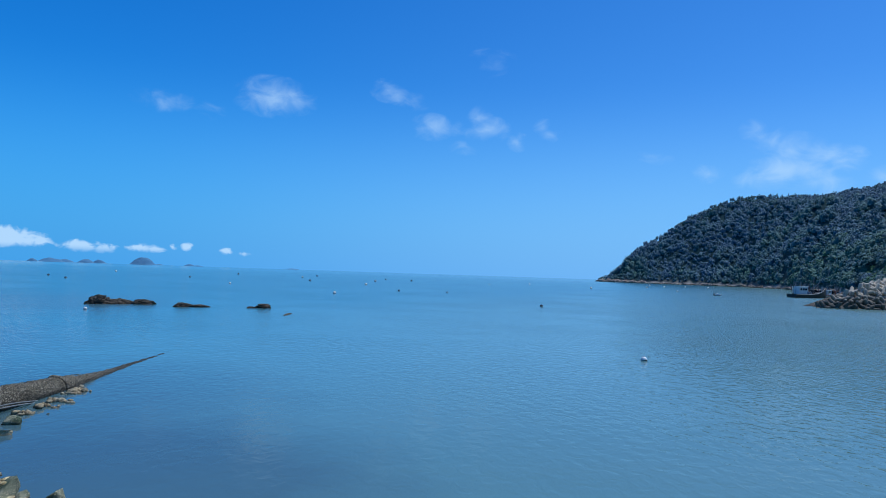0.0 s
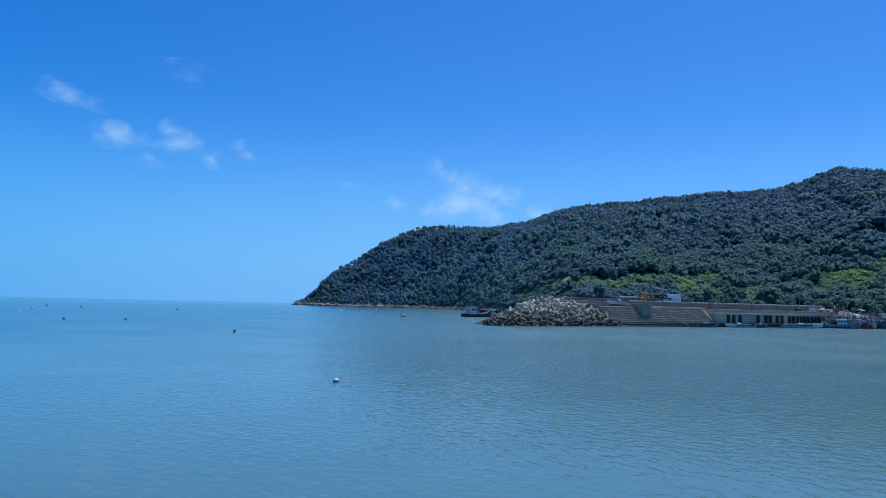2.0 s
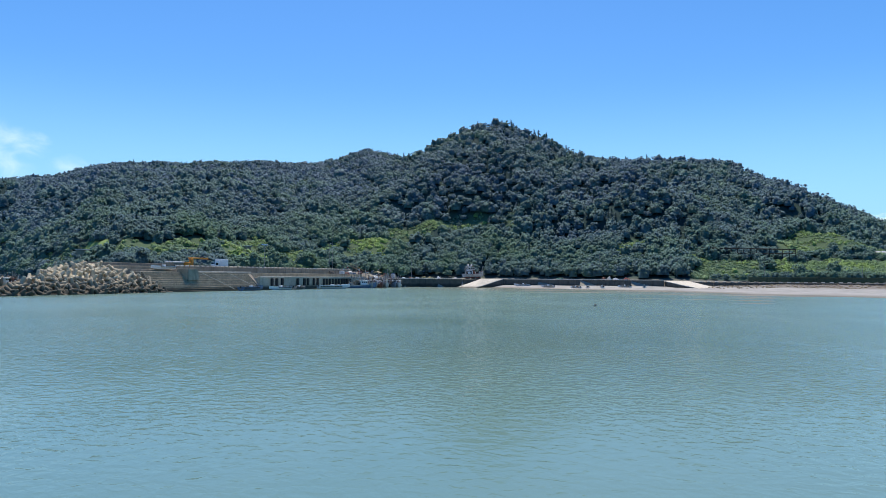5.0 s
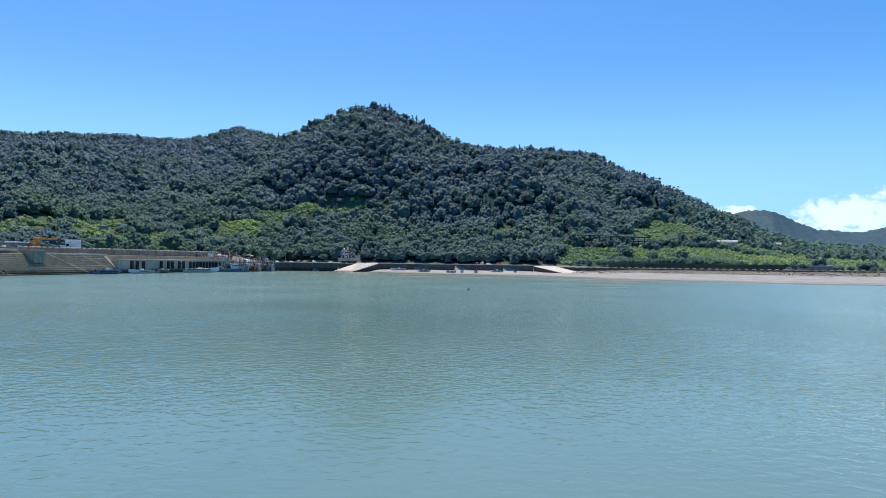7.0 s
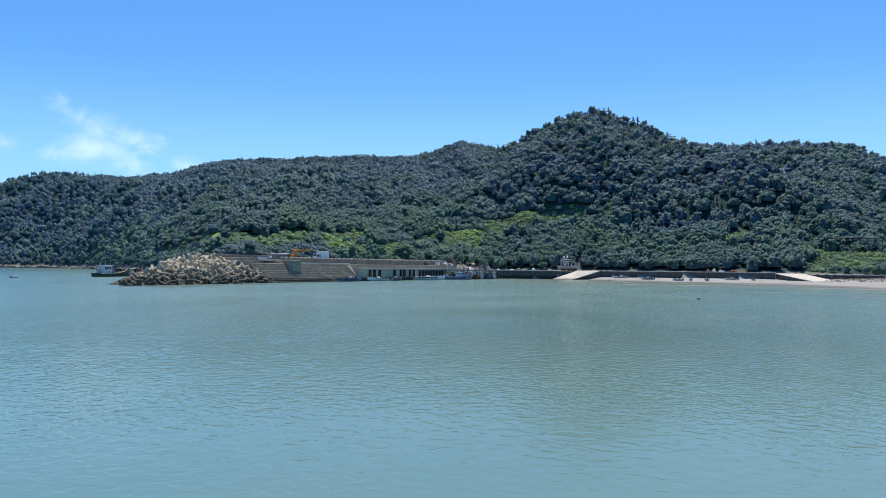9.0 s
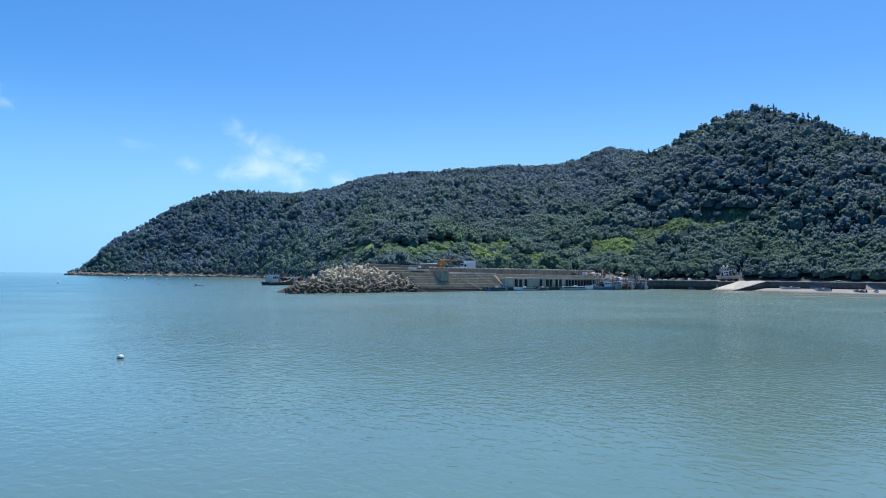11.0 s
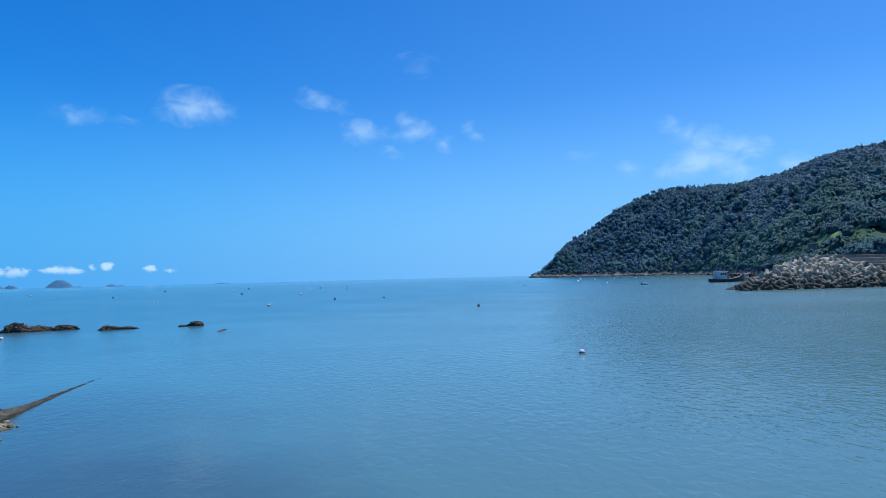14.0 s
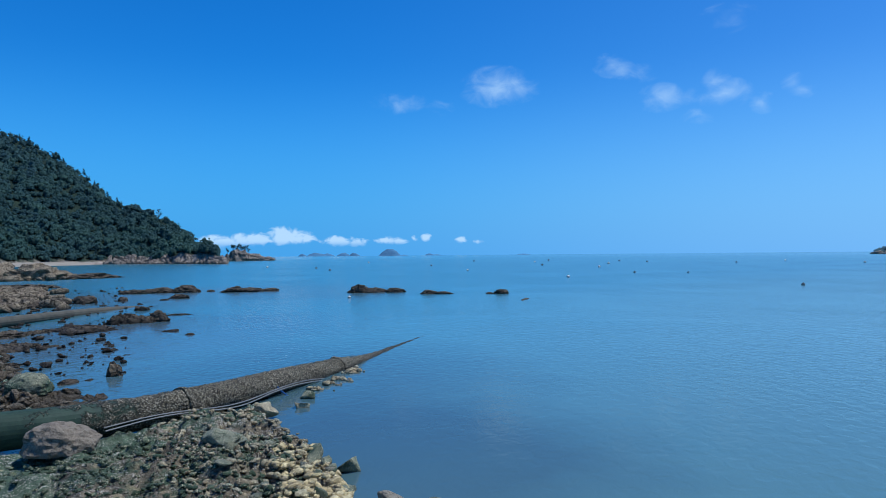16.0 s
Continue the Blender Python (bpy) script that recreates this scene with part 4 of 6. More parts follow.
def mat_pipe():
    """Pipe in the tidal zone: bare dark green algae on land, barnacle crust towards the sea."""
    p = Paint("barnacle crusted pipe", 0.6, spec=0.35)
    place = p.n.new("ShaderNodeSeparateXYZ")
    p.l.new(p.n.new("ShaderNodeNewGeometry").outputs["Position"], place.inputs[0])
    c = p.blend(p.ramp(p.noise(2.2, 6, 0.7), 0.35, 0.7), (0.012, 0.03, 0.018), (0.032, 0.062, 0.034))
    crust = p.math("ADD", p.ramp(place.outputs[1], 12.0, 17.5, -0.3, 0.2), p.noise(2.6, 6, 0.75))
    grown = p.ramp(crust, 0.42, 0.56)
    c = p.blend(grown, c, p.blend(p.ramp(p.noise(9, 5, 0.7), 0.4, 0.62), (0.022, 0.019, 0.012), (0.12, 0.1, 0.06)))
    shell = p.ramp(p.math("ADD", p.math("MULTIPLY", p.cells(17), 0.6), p.ramp(p.noise(16, 5, 0.8), 0, 1, -0.5, 0.5)), 0.12, 0.32, 1, 0)
    c = p.blend(p.math("MULTIPLY", p.math("MULTIPLY", shell, grown), 0.9), c, p.blend(p.ramp(p.noise(15, 3), 0.4, 0.6), (0.3, 0.26, 0.16), (0.62, 0.56, 0.4)))
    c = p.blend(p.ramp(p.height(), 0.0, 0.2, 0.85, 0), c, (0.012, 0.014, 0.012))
    n = p.bump(p.math("MULTIPLY", p.noise(8, 6, 0.8), grown), 1.0, 0.14)
    return p.done(c, p.bump(p.noise(5, 4, 0.6), 0.3, 0.04, n), p.ramp(grown, 0, 1, 0.7, 0.88))


# near shore: a low stony flat that climbs to the bank on which the camera stands
NEAR = [(-180, 30), (-120, 10), (-60, 8), (-20, 7), (0, 7), (10, 8), (20, 8), (24, 10.2), (27.5, 13.6), (31, 17.3), (34, 21.0), (37, 24.5), (41, 25.5), (44, 26), (49, 27), (52, 30.5),
        (53.5, 38), (55, 60), (58, 85), (64, 110), (75, 140), (100, 160), (140, 90), (180, 30)]
BED = mat_bed()
STONY = mat_rock("stony shore", (0.11, 0.088, 0.055), (0.3, 0.235, 0.15), 0.25, 3.0)


def near_z(a, d):
    s = table(NEAR, a)
    x, y = polar(a, d)
    flat = np.minimum(np.maximum((s - d) * 0.04, -2.5), np.interp(a, [47, 51, 60, 70], [0.9, 0.16, 0.2, 0.9])) + 0.09 * bump_n(x, y) + 0.05 * bump_m(x, y)
    return np.where(d > s + 8, -2.5, flat + np.clip(11.5 - d, 0, 7.2) * 0.42)


bump_n, bump_m = waves(11, 14, 2.4), waves(12, 14, 0.9)


def rock_bed(x, y):
    """Broken relief of the rock bed: sharp crests at falling sizes."""
    total = 0.0
    for k, (size, high) in enumerate(((2.3, 0.24), (0.95, 0.28), (0.42, 0.24), (0.2, 0.15), (0.1, 0.07))):
        wx, wy = x + 0.3 * size * lattice(y, x, size, k + 20), y + 0.3 * size * lattice(x, y, size, k + 30)
        total = total + high * (1 - np.abs(2 * lattice(wx * 0.8 + wy * 0.6, wy * 0.8 - wx * 0.6, size, k + 1) - 1)) ** 1.4
    return total - 0.4


# the axis of the outfall pipe, x, y, z
AXIS = [(-26, 8.6, 0.74), (-21.4, 10.9, 0.7), (-18.4, 13.2, 0.66), (-16.6, 16.0, 0.6), (-15.9, 19.5, 0.5), (-15.9, 23.5, 0.33), (-16.1, 27.9, 0.02),
        (-16.4, 32.5, -0.34), (-16.7, 37.5, -0.45), (-16.9, 43, -0.5), (-17.2, 50, -0.53), (-17.6, 60, -0.6), (-18.0, 73, -0.6), (-18.2, 78, -0.38), (-18.3, 81, -0.5)]


def bed_z(a, d):
    """Height of the rock bed over the smooth shore."""
    inland = np.clip((table(NEAR, a) - d + 1.2) / 1.4, 0, 1) * np.clip((d - 8) / 1.5, 0, 1)
    x, y = polar(a, d)
    gap = np.full(np.shape(a), 99.0)
    for (xa, ya, za), (xb, yb, zb) in zip(AXIS[:7], AXIS[1:8]):
        k = np.clip(((x - xa) * (xb - xa) + (y - ya) * (yb - ya)) / ((xb - xa) ** 2 + (yb - ya) ** 2), 0, 1)
        gap = np.minimum(gap, np.hypot(x - xa - k * (xb - xa), y - ya - k * (yb - ya)))
    return rock_bed(x, y) * inland * np.interp(a, [44, 49], [1.0, 0.5]) * np.clip((44 - d) / 6, 0.25, 1) - 0.3 * inland * np.exp(-(gap / 0.95) ** 2)


ta_, td_ = scan(-180, 180.1, 6, 0.02, 1.3, 8)
tagged(new("ground_top", sheet("ground_top", ta_, td_, near_z(ta_, td_), STONY)), "trodden stony top of the bank", "ground", kind="structure")
na_, nd_ = scan(64, 374.1, 1.5, 1.2, 190, 100)
nb_ = (na_ + 180) % 360 - 180
tagged(new("ground_bank", sheet("ground_bank", na_, nd_, near_z(nb_, nd_), STONY)), "dark stony bank around the shore", "ground", kind="structure")
for lo, hi, step, count in ((1.2, 8.05, 0.8, 24), (8.0, 44.2, 0.2, 340), (44.0, 190, 0.4, 90)):
    nc_, ne_ = scan(13.9, 64.1, step, lo, hi, count)
    tagged(new("ground_shore", sheet("ground_shore", nc_, ne_, near_z(nc_, ne_) + bed_z(nc_, ne_) - 0.04 - 0.2 * np.clip((ne_ - table(NEAR, nc_) + 0.2) / 0.8, 0, 1), BED if hi < 50 else STONY)),
           "dark weedy rock bed of the shore with shallow pools", "ground", kind="structure")

# ---- outfall pipe, boulders and stones of the near shore ----
PALE_STONE = mat_barnacled("pale barnacled stone", (0.46, 0.34, 0.15), (0.9, 0.74, 0.38), 0.5, ochre=0.8)
GREY_STONE = mat_barnacled("grey shore stone", (0.2, 0.155, 0.085), (0.48, 0.39, 0.22), 0.9)
GREEN_STONE = mat_barnacled("green weedy stone", (0.12, 0.13, 0.08), (0.33, 0.33, 0.2), 0.6, 0.5)
WEED_STONE = mat_barnacled("seaweed covered stone", (0.13, 0.16, 0.08), (0.34, 0.36, 0.19), 0.9, 1.0)
BOULDER = mat_barnacled("brown grey boulder", (0.22, 0.175, 0.12), (0.37, 0.305, 0.21), 0.12)
CRUST = mat_pipe()
OLD_PIPE = mat_plain("silted pipe", (0.1, 0.092, 0.065), 0.8, 0.4, 1.5)
CABLE = mat_plain("grey cable", (0.2, 0.2, 0.18), 0.5, 0.3, 4)
ROPE_BLUE = mat_plain("blue rope", (0.05, 0.15, 0.4), 0.7, 0.3, 9)

def along(k):
    """A point of the pipe's axis, k from 0 to the last point, on a smooth curve."""
    i = min(int(k), len(AXIS) - 2)
    f = k - i
    p0, p1, p2, p3 = (Vector(AXIS[max(0, min(len(AXIS) - 1, i + o))]) for o in (-1, 0, 1, 2))
    return 0.5 * ((2 * p1) + (p2 - p0) * f + (2 * p0 - 5 * p1 + 4 * p2 - p3) * f * f + (3 * p1 - p0 - 3 * p2 + p3) * f ** 3)


pipe = thing("outfall_pipe", "long round sea pipe crusted with barnacles, running into the water", "pipe", (0, 0, 0))
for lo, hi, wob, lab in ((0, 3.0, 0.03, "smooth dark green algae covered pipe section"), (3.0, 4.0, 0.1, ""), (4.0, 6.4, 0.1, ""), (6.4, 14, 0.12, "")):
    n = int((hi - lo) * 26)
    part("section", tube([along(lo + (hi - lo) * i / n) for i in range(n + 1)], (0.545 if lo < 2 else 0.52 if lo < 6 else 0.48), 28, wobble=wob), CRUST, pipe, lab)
for k in (3.55, 6.1):
    part("collar", tube([along(k + o) for o in (-0.035, -0.03, 0, 0.03, 0.035)], [0.5, 0.58, 0.6, 0.58, 0.5], 28, wobble=0.12), CRUST, pipe, "crusted pipe joint")
for off, h, sag in ((0.57, 0.3, 0.05), (0.66, 0.22, 0.09)):
    pts = []
    for i in range(60):
        k = 2.75 + 3.6 * i / 59
        q, t = along(k), (along(k + 0.05) - along(k - 0.05)).normalized()
        side = Vector((t.y, -t.x, 0))
        pts.append(q + side * (off + sag * math.sin(i * 0.31 + h * 9)) + Vector((0, 0, -0.38 + h * 0.8 + 0.1 * math.sin(i * 0.21))))
    part("cable", tube(pts, 0.026, 6), CABLE, pipe, "grey cable lying beside the pipe")
part("rope", tube([along(4.75) + Vector(v) for v in ((0.5, -0.2, 0.0), (0.62, -0.1, -0.2), (0.7, 0.1, -0.36), (0.85, 0.0, -0.4), (0.8, 0.2, -0.42))], 0.035, 5), ROPE_BLUE, pipe, "blue rope scrap")

# a second pipe beyond the inlet
far_pipe = thing("far_pipe", "silted grey brown pipe lying across the stony inlet", "pipe", (0, 0, 0))
part("section", tube([Vector((-48, 28, 0.5)), Vector((-51.5, 37, 0.42)), Vector((-54.5, 46, 0.2)), Vector((-57, 54, -0.12)), Vector((-58.5, 59, -0.5))], 0.42, 14, wobble=0.06), OLD_PIPE, far_pipe)


def near_ground(x, y):
    a, d = math.degrees(math.atan2(-x, y)), math.hypot(x, y)
    return float((near_z(np.array([a]), np.array([d])) + (bed_z(np.array([a]), np.array([d])) if 14 < a < 64 else 0))[0])


def pick(seed, sharp=0.36, detail=2):
    bm = bmesh.new()
    bmesh.ops.create_icosphere(bm, subdivisions=detail, radius=1.0)
    off = Vector((seed * 3.7, seed * 1.9, seed * 5.3))
    rng = random.Random(seed)
    planes = [(Vector((rng.gauss(0, 1), rng.gauss(0, 1), rng.gauss(0, 1))).normalized(), rng.uniform(0.35, 0.75)) for _ in range(9)]
    for v in bm.verts:
        c = v.co * (1 + noise.noise(v.co * 1.4 + off) * sharp + noise.noise(v.co * 4 + off) * sharp * 0.3)
        for n, h in planes:
            over = c.dot(n) - h
            if over > 0: c -= n * over * 0.95
        v.co = c
    vs = np.array([tuple(v.co) for v in bm.verts])
    fs = np.array([[v.index for v in f.verts] for f in bm.faces])
    bm.free()
    return vs, fs


STONES = [pick(s, detail=2) for s in range(1, 13)]
CHIPS = [pick(s, 0.45, 1) for s in range(21, 33)]


shell_rng = np.random.default_rng(61)
rows_v, rows_f, base = [], [], 0
for _ in range(2400):
    k = 2.6 + 4.0 * shell_rng.uniform(0, 1) ** 0.85
    q, t = along(k), (along(k + 0.05) - along(k - 0.05)).normalized()
    b = radians(shell_rng.uniform(-30, 210))
    out = Vector((t.y, -t.x, 0)) * math.cos(b) + Vector((0, 0, 1)) * math.sin(b)
    v, f = CHIPS[shell_rng.integers(0, 12)]
    rows_v.append(v * shell_rng.uniform(0.012, 0.042) * (1 if k > 3.2 else 0.5) + np.array(q + out * 0.53)), rows_f.append(f + base)
    base += len(v)
crust = tagged(new("barnacle_crust", mesh_of("barnacle_crust", np.concatenate(rows_v), np.concatenate(rows_f), CRUST)), "rough crust of barnacles and shells", kind="stuff")
crust.parent = pipe


# small rubble in the shallows along the seaward side of the pipe
side_rng = np.random.default_rng(63)
rows_v, rows_f, base = [], [], 0
for _ in range(150):
    k = side_rng.choice((5.05, 5.35, 5.55, 5.95, 6.02, 6.08)) + side_rng.normal(0, 0.035)
    q, t = along(k), (along(k + 0.05) - along(k - 0.05)).normalized()
    out = 0.75 + abs(side_rng.normal(0, 0.35)) + (0.35 if k < 5.7 else 0)
    v, f = CHIPS[side_rng.integers(0, 12)]
    r = 0.05 + 0.15 * side_rng.uniform(0, 1) ** 2
    rows_v.append(v * r * np.array((1.1, 0.9, 0.8)) + np.array((q.x + t.y * out, q.y - t.x * out, 0.0 + 0.4 * r * side_rng.uniform(0, 1)))), rows_f.append(f + base)
    base += len(v)
tagged(new("pipe_stones", mesh_of("pipe_stones", np.concatenate(rows_v), np.concatenate(rows_f), GREY_STONE)), "small pale rubble in the shallows beside the pipe", "stones", kind="stuff")


def stone_mesh(name, k, size, material, detail=3):
    v, f = pick(k, 0.3, detail)
    return mesh_of(name, v * np.array(size), f, material)


# boulders that stand out: x, y, turn, size, colour
for x, y, turn, size, m, k, lab in [(-15.4, 12.7, 30, (0.88, 0.66, 0.62), BOULDER, 3, "large smooth brown grey boulder beside the pipe"),
                                    (-23.7, 18.2, 10, (0.86, 0.7, 0.6), GREEN_STONE, 5, "large weedy boulder at the water's edge"),
                                    (-25.4, 17.0, 50, (0.9, 0.7, 0.5), GREEN_STONE, 8, "large grey boulder at the water's edge"),
                                    (-8.3, 15.2, 20, (0.42, 0.34, 0.36), GREEN_STONE, 6, "angular grey green rock in the shallows"),
                                    (-9.3, 15.0, 70, (0.45, 0.34, 0.34), GREEN_STONE, 9, "angular grey green rock in the shallows"),
                                    (-5.3, 13.4, 10, (0.6, 0.42, 0.36), GREEN_STONE, 11, "green topped rock in the shallows"),
                                    (-6.4, 13.5, 80, (0.5, 0.36, 0.3), BOULDER, 12, "brown rock in the shallows"),
                                    (-11.6, 14.2, 40, (0.55, 0.4, 0.34), GREEN_STONE, 14, "green weedy rock among pale stones"),
                                    (-13.6, 19.0, 25, (0.5, 0.35, 0.3), GREY_STONE, 15, "barnacled rock beside the pipe"),
                                    (-14.4, 19.9, 60, (0.45, 0.4, 0.34), GREY_STONE, 16, "barnacled rock beside the pipe"),
                                    (-14.0, 22.4, 15, (0.42, 0.3, 0.28), GREEN_STONE, 17, "flat weedy rock in the shallows"),
                                    (-13.4, 20.9, 15, (0.36, 0.3, 0.24), GREY_STONE, 18, "barnacled rock in the shallows"),
                                    (-14.9, 26.2, 25, (0.24, 0.18, 0.2), BOULDER, 22, "low brown rock in the shallows")]:
    z = near_ground(x, y)
    ob = tagged(new("boulder", lump("boulder", size, k, m, 0.13, 4, False) if size[0] > 0.8 else stone_mesh("boulder", k, size, m)), lab, "rock", "boulders of the near shore")
    ob.matrix_basis = pose(x, y, max(z, -0.05) + size[2] * 0.35, 0, 0, turn)


def stone_field(name, label, material, count, lo, hi, near, beyond, sizes, seed, only=None, lift=0.08, power=2.2):
    rng = np.random.default_rng(seed)
    a = rng.uniform(lo, hi, count)
    far = np.maximum(table(NEAR, a) + beyond, near + 0.01)
    d = np.sqrt(rng.uniform(near ** 2, far ** 2))
    x, y = polar(a, d)
    if only is not None:
        keep = only(x, y, a, d)
        a, d, x, y = a[keep], d[keep], x[keep], y[keep]
    z = near_z(a, d) + bed_z(a, d)
    r = sizes[0] + (sizes[1] - sizes[0]) * rng.uniform(0, 1, len(a)) ** power
    vs, fs, base = [], [], 0
    for i in range(len(a)):
        v, f = (STONES if r[i] > 0.14 * (1 + d[i] / 30) else CHIPS)[rng.integers(0, 12)]
        b = rng.uniform(0, 6.28)
        c, sn = math.cos(b), math.sin(b)
        w = v * np.array((1.0, rng.uniform(0.55, 0.95), rng.uniform(0.35, 0.8))) * r[i]
        vs.append(np.stack([w[:, 0] * c - w[:, 1] * sn + x[i], w[:, 0] * sn + w[:, 1] * c + y[i], w[:, 2] + z[i] + r[i] * lift], 1)), fs.append(f + base)
        base += len(w)
    return tagged(new(name, mesh_of(name, np.concatenate(vs), np.concatenate(fs), material)), label, "stones", kind="stuff")


stone_field("pale_stones", "heap of pale barnacled shore stones", PALE_STONE, 4800, 24.5, 35, 11.2, 0.5, (0.03, 0.22), 5, lambda x, y, a, d: d < 18.2)
stone_field("green_stones", "grey green weedy stones among the pale ones", GREEN_STONE, 330, 25, 42, 11.5, 0.7, (0.06, 0.34), 6, lambda x, y, a, d: d < 19.5)
stone_field("seaweed_stones", "stones covered with dark green seaweed", WEED_STONE, 6500, 32.5, 58, 11.2, -2, (0.03, 0.17), 7, lambda x, y, a, d: d < 20.5, -0.1)
stone_field("grey_stones", "grey barnacled stones beside the pipe", GREY_STONE, 1700, 29, 44, 12, 0.3, (0.03, 0.2), 8, lambda x, y, a, d: x > -17.4)
stone_field("inlet_stones", "brown stones scattered along the inlet", TAN_ROCK, 2600, 47.5, 58, 27, 3, (0.05, 0.42), 9)


def rubble(name, label, material, count, lo, hi, near, beyond, sizes, seed):
    rng = np.random.default_rng(seed)
    vs, fs, base = [], [], 0
    for _ in range(count):
        a = hi - (hi - lo) * rng.uniform(0, 1) ** 1.5
        d = rng.uniform(near, beyond)
        x, y = polar(a, d)
        r = sizes[0] + (sizes[1] - sizes[0]) * rng.uniform(0, 1) ** 2.5
        v, f = STONES[rng.integers(0, 12)]
        b = rng.uniform(0, 6.28)
        c, sn = math.cos(b), math.sin(b)
        w = v * np.array((1.0, rng.uniform(0.6, 0.95), rng.uniform(0.4, 0.7))) * r
        lift = 0.15 * r + max(0.0, (a - lo) / (hi - lo) - 0.3) * sizes[1] * 0.5
        vs.append(np.stack([w[:, 0] * c - w[:, 1] * sn + x, w[:, 0] * sn + w[:, 1] * c + y, w[:, 2] + lift], 1)), fs.append(f + base)
        base += len(w)
    return tagged(new(name, mesh_of(name, np.concatenate(vs), np.concatenate(fs), material)), label, "stones", kind="stuff")


rubble("ledge_rubble", "broken brown rock along the shore ledges", TAN_ROCK, 420, 50.2, 58, 80, 132, (0.35, 1.7), 41)
rubble("wet_rubble", "broken dark wet rock along the shore ledges", DARK_ROCK, 900, 46.0, 58, 34, 132, (0.08, 0.42), 42)
rubble("point_rubble", "broken tan rock on the rocky point", TAN_ROCK, 320, 49.5, 60, 186, 214, (0.6, 2.6), 43)
cliff = np.random.default_rng(44)
rows_v, rows_f, base = [], [], 0
for _ in range(520):
    a = cliff.uniform(38.3, 47.5)
    d = float(table(SHORE_W, np.array([a]))[0]) + cliff.uniform(-4, 9)
    r = 0.8 + 3.2 * cliff.uniform(0, 1) ** 2
    x, y = polar(a, d)
    v, f = STONES[cliff.integers(0, 12)]
    w = v * np.array((1.0, 0.8, cliff.uniform(0.7, 1.3))) * r
    b = cliff.uniform(0, 6.28)
    rows_v.append(np.stack([w[:, 0] * math.cos(b) - w[:, 1] * math.sin(b) + x, w[:, 0] * math.sin(b) + w[:, 1] * math.cos(b) + y, w[:, 2] + max(0, d - float(table(SHORE_W, np.array([a]))[0])) * 0.55], 1))
    rows_f.append(f + base)
    base += len(v)
tagged(new("cliff_rubble", mesh_of("cliff_rubble", np.concatenate(rows_v), np.concatenate(rows_f), ROCK_LAND)), "pale broken rock at the foot of the headland", "stones", kind="stuff")
rows_v, rows_f, base = [], [], 0
for _ in range(420):
    a = cliff.uniform(-31, -13.5)
    d = float(table(SHORE, np.array([a]))[0]) + cliff.uniform(-6, 10)
    r = (1.4 + 4.4 * cliff.uniform(0, 1) ** 2.2) * (1.7 if a > -17 else 0.95)
    x, y = polar(a, d)
    v, f = STONES[cliff.integers(0, 12)]
    w = v * np.array((1.2, 0.8, cliff.uniform(0.5, 0.9))) * r
    b = cliff.uniform(0, 6.28)
    rows_v.append(np.stack([w[:, 0] * math.cos(b) - w[:, 1] * math.sin(b) + x, w[:, 0] * math.sin(b) + w[:, 1] * math.cos(b) + y, w[:, 2] + 0.3], 1))
    rows_f.append(f + base)
    base += len(v)
tagged(new("cape_rubble", mesh_of("cape_rubble", np.concatenate(rows_v), np.concatenate(rows_f), ROCK_LAND)), "pale broken rock along the foot of the cape", "stones", kind="stuff")

# ---- harbour: breakwater, stepped revetment, quay, walls, ramps and beach ----
def mat_concrete(name, a, b, tide=1.6, rough=0.9, spread=0.5):
    p = Paint(name, rough, spec=0.3)
    c = p.blend(p.ramp(p.noise(0.35, 6, 0.65), 0.35, 0.68), a, b)
    streak = p.noise(0.8, 5, 0.6, stretch=(1.6, 1.6, 0.12))
    c = p.blend(p.ramp(streak, 0.5, 0.72, 0, 0.6), c, tuple(0.45 * v for v in a))
    c = p.blend(p.ramp(p.each(), 0, 1, 0, 0.3), c, tuple(0.6 * v for v in b))
    wet = p.math("ADD", p.height(), p.ramp(p.noise(0.5, 4), 0, 1, -0.5, 0.5))
    c = p.blend(p.ramp(wet, tide - spread, tide + spread, 0.85, 0), c, (0.035, 0.034, 0.028))
    return p.done(c, p.bump(p.noise(2.5, 6, 0.7), 0.5, 0.05))


CONCRETE = mat_concrete("weathered concrete", (0.26, 0.225, 0.16), (0.42, 0.37, 0.275), 1.2)
QUAY_FACE = mat_concrete("stained quay concrete", (0.36, 0.325, 0.25), (0.54, 0.49, 0.39), 1.4)
DARK_CONCRETE = mat_concrete("dark stained concrete", (0.085, 0.08, 0.07), (0.15, 0.14, 0.12), 1.6)
OLD_CONCRETE = mat_concrete("old grey concrete", (0.21, 0.185, 0.145), (0.32, 0.285, 0.225), 1.6)
MOSSY = mat_concrete("overgrown concrete", (0.04, 0.06, 0.035), (0.085, 0.11, 0.065), 1.6)
PALE_CONCRETE = mat_concrete("pale concrete", (0.46, 0.43, 0.37), (0.6, 0.565, 0.49), 0.5)
TETRA = mat_concrete("tetrapod concrete", (0.36, 0.31, 0.22), (0.62, 0.54, 0.4), 3.3, spread=2.1)
RUBBER = mat_plain("black rubber", (0.015, 0.015, 0.016), 0.7, 0.3, 3)
WHITE = mat_plain("white boat paint", (0.72, 0.74, 0.75), 0.45, 0.2, 0.8)
BLUE_PAINT = mat_plain("blue boat paint", (0.06, 0.16, 0.36), 0.5, 0.3, 0.8)
GREEN_PAINT = mat_plain("green deck paint", (0.05, 0.19, 0.14), 0.6, 0.3, 0.8)
RED_PAINT = mat_plain("red lead paint", (0.32, 0.07, 0.05), 0.6, 0.3, 0.8)
ORANGE = mat_plain("orange machine paint", (0.6, 0.24, 0.035), 0.5, 0.25, 1)
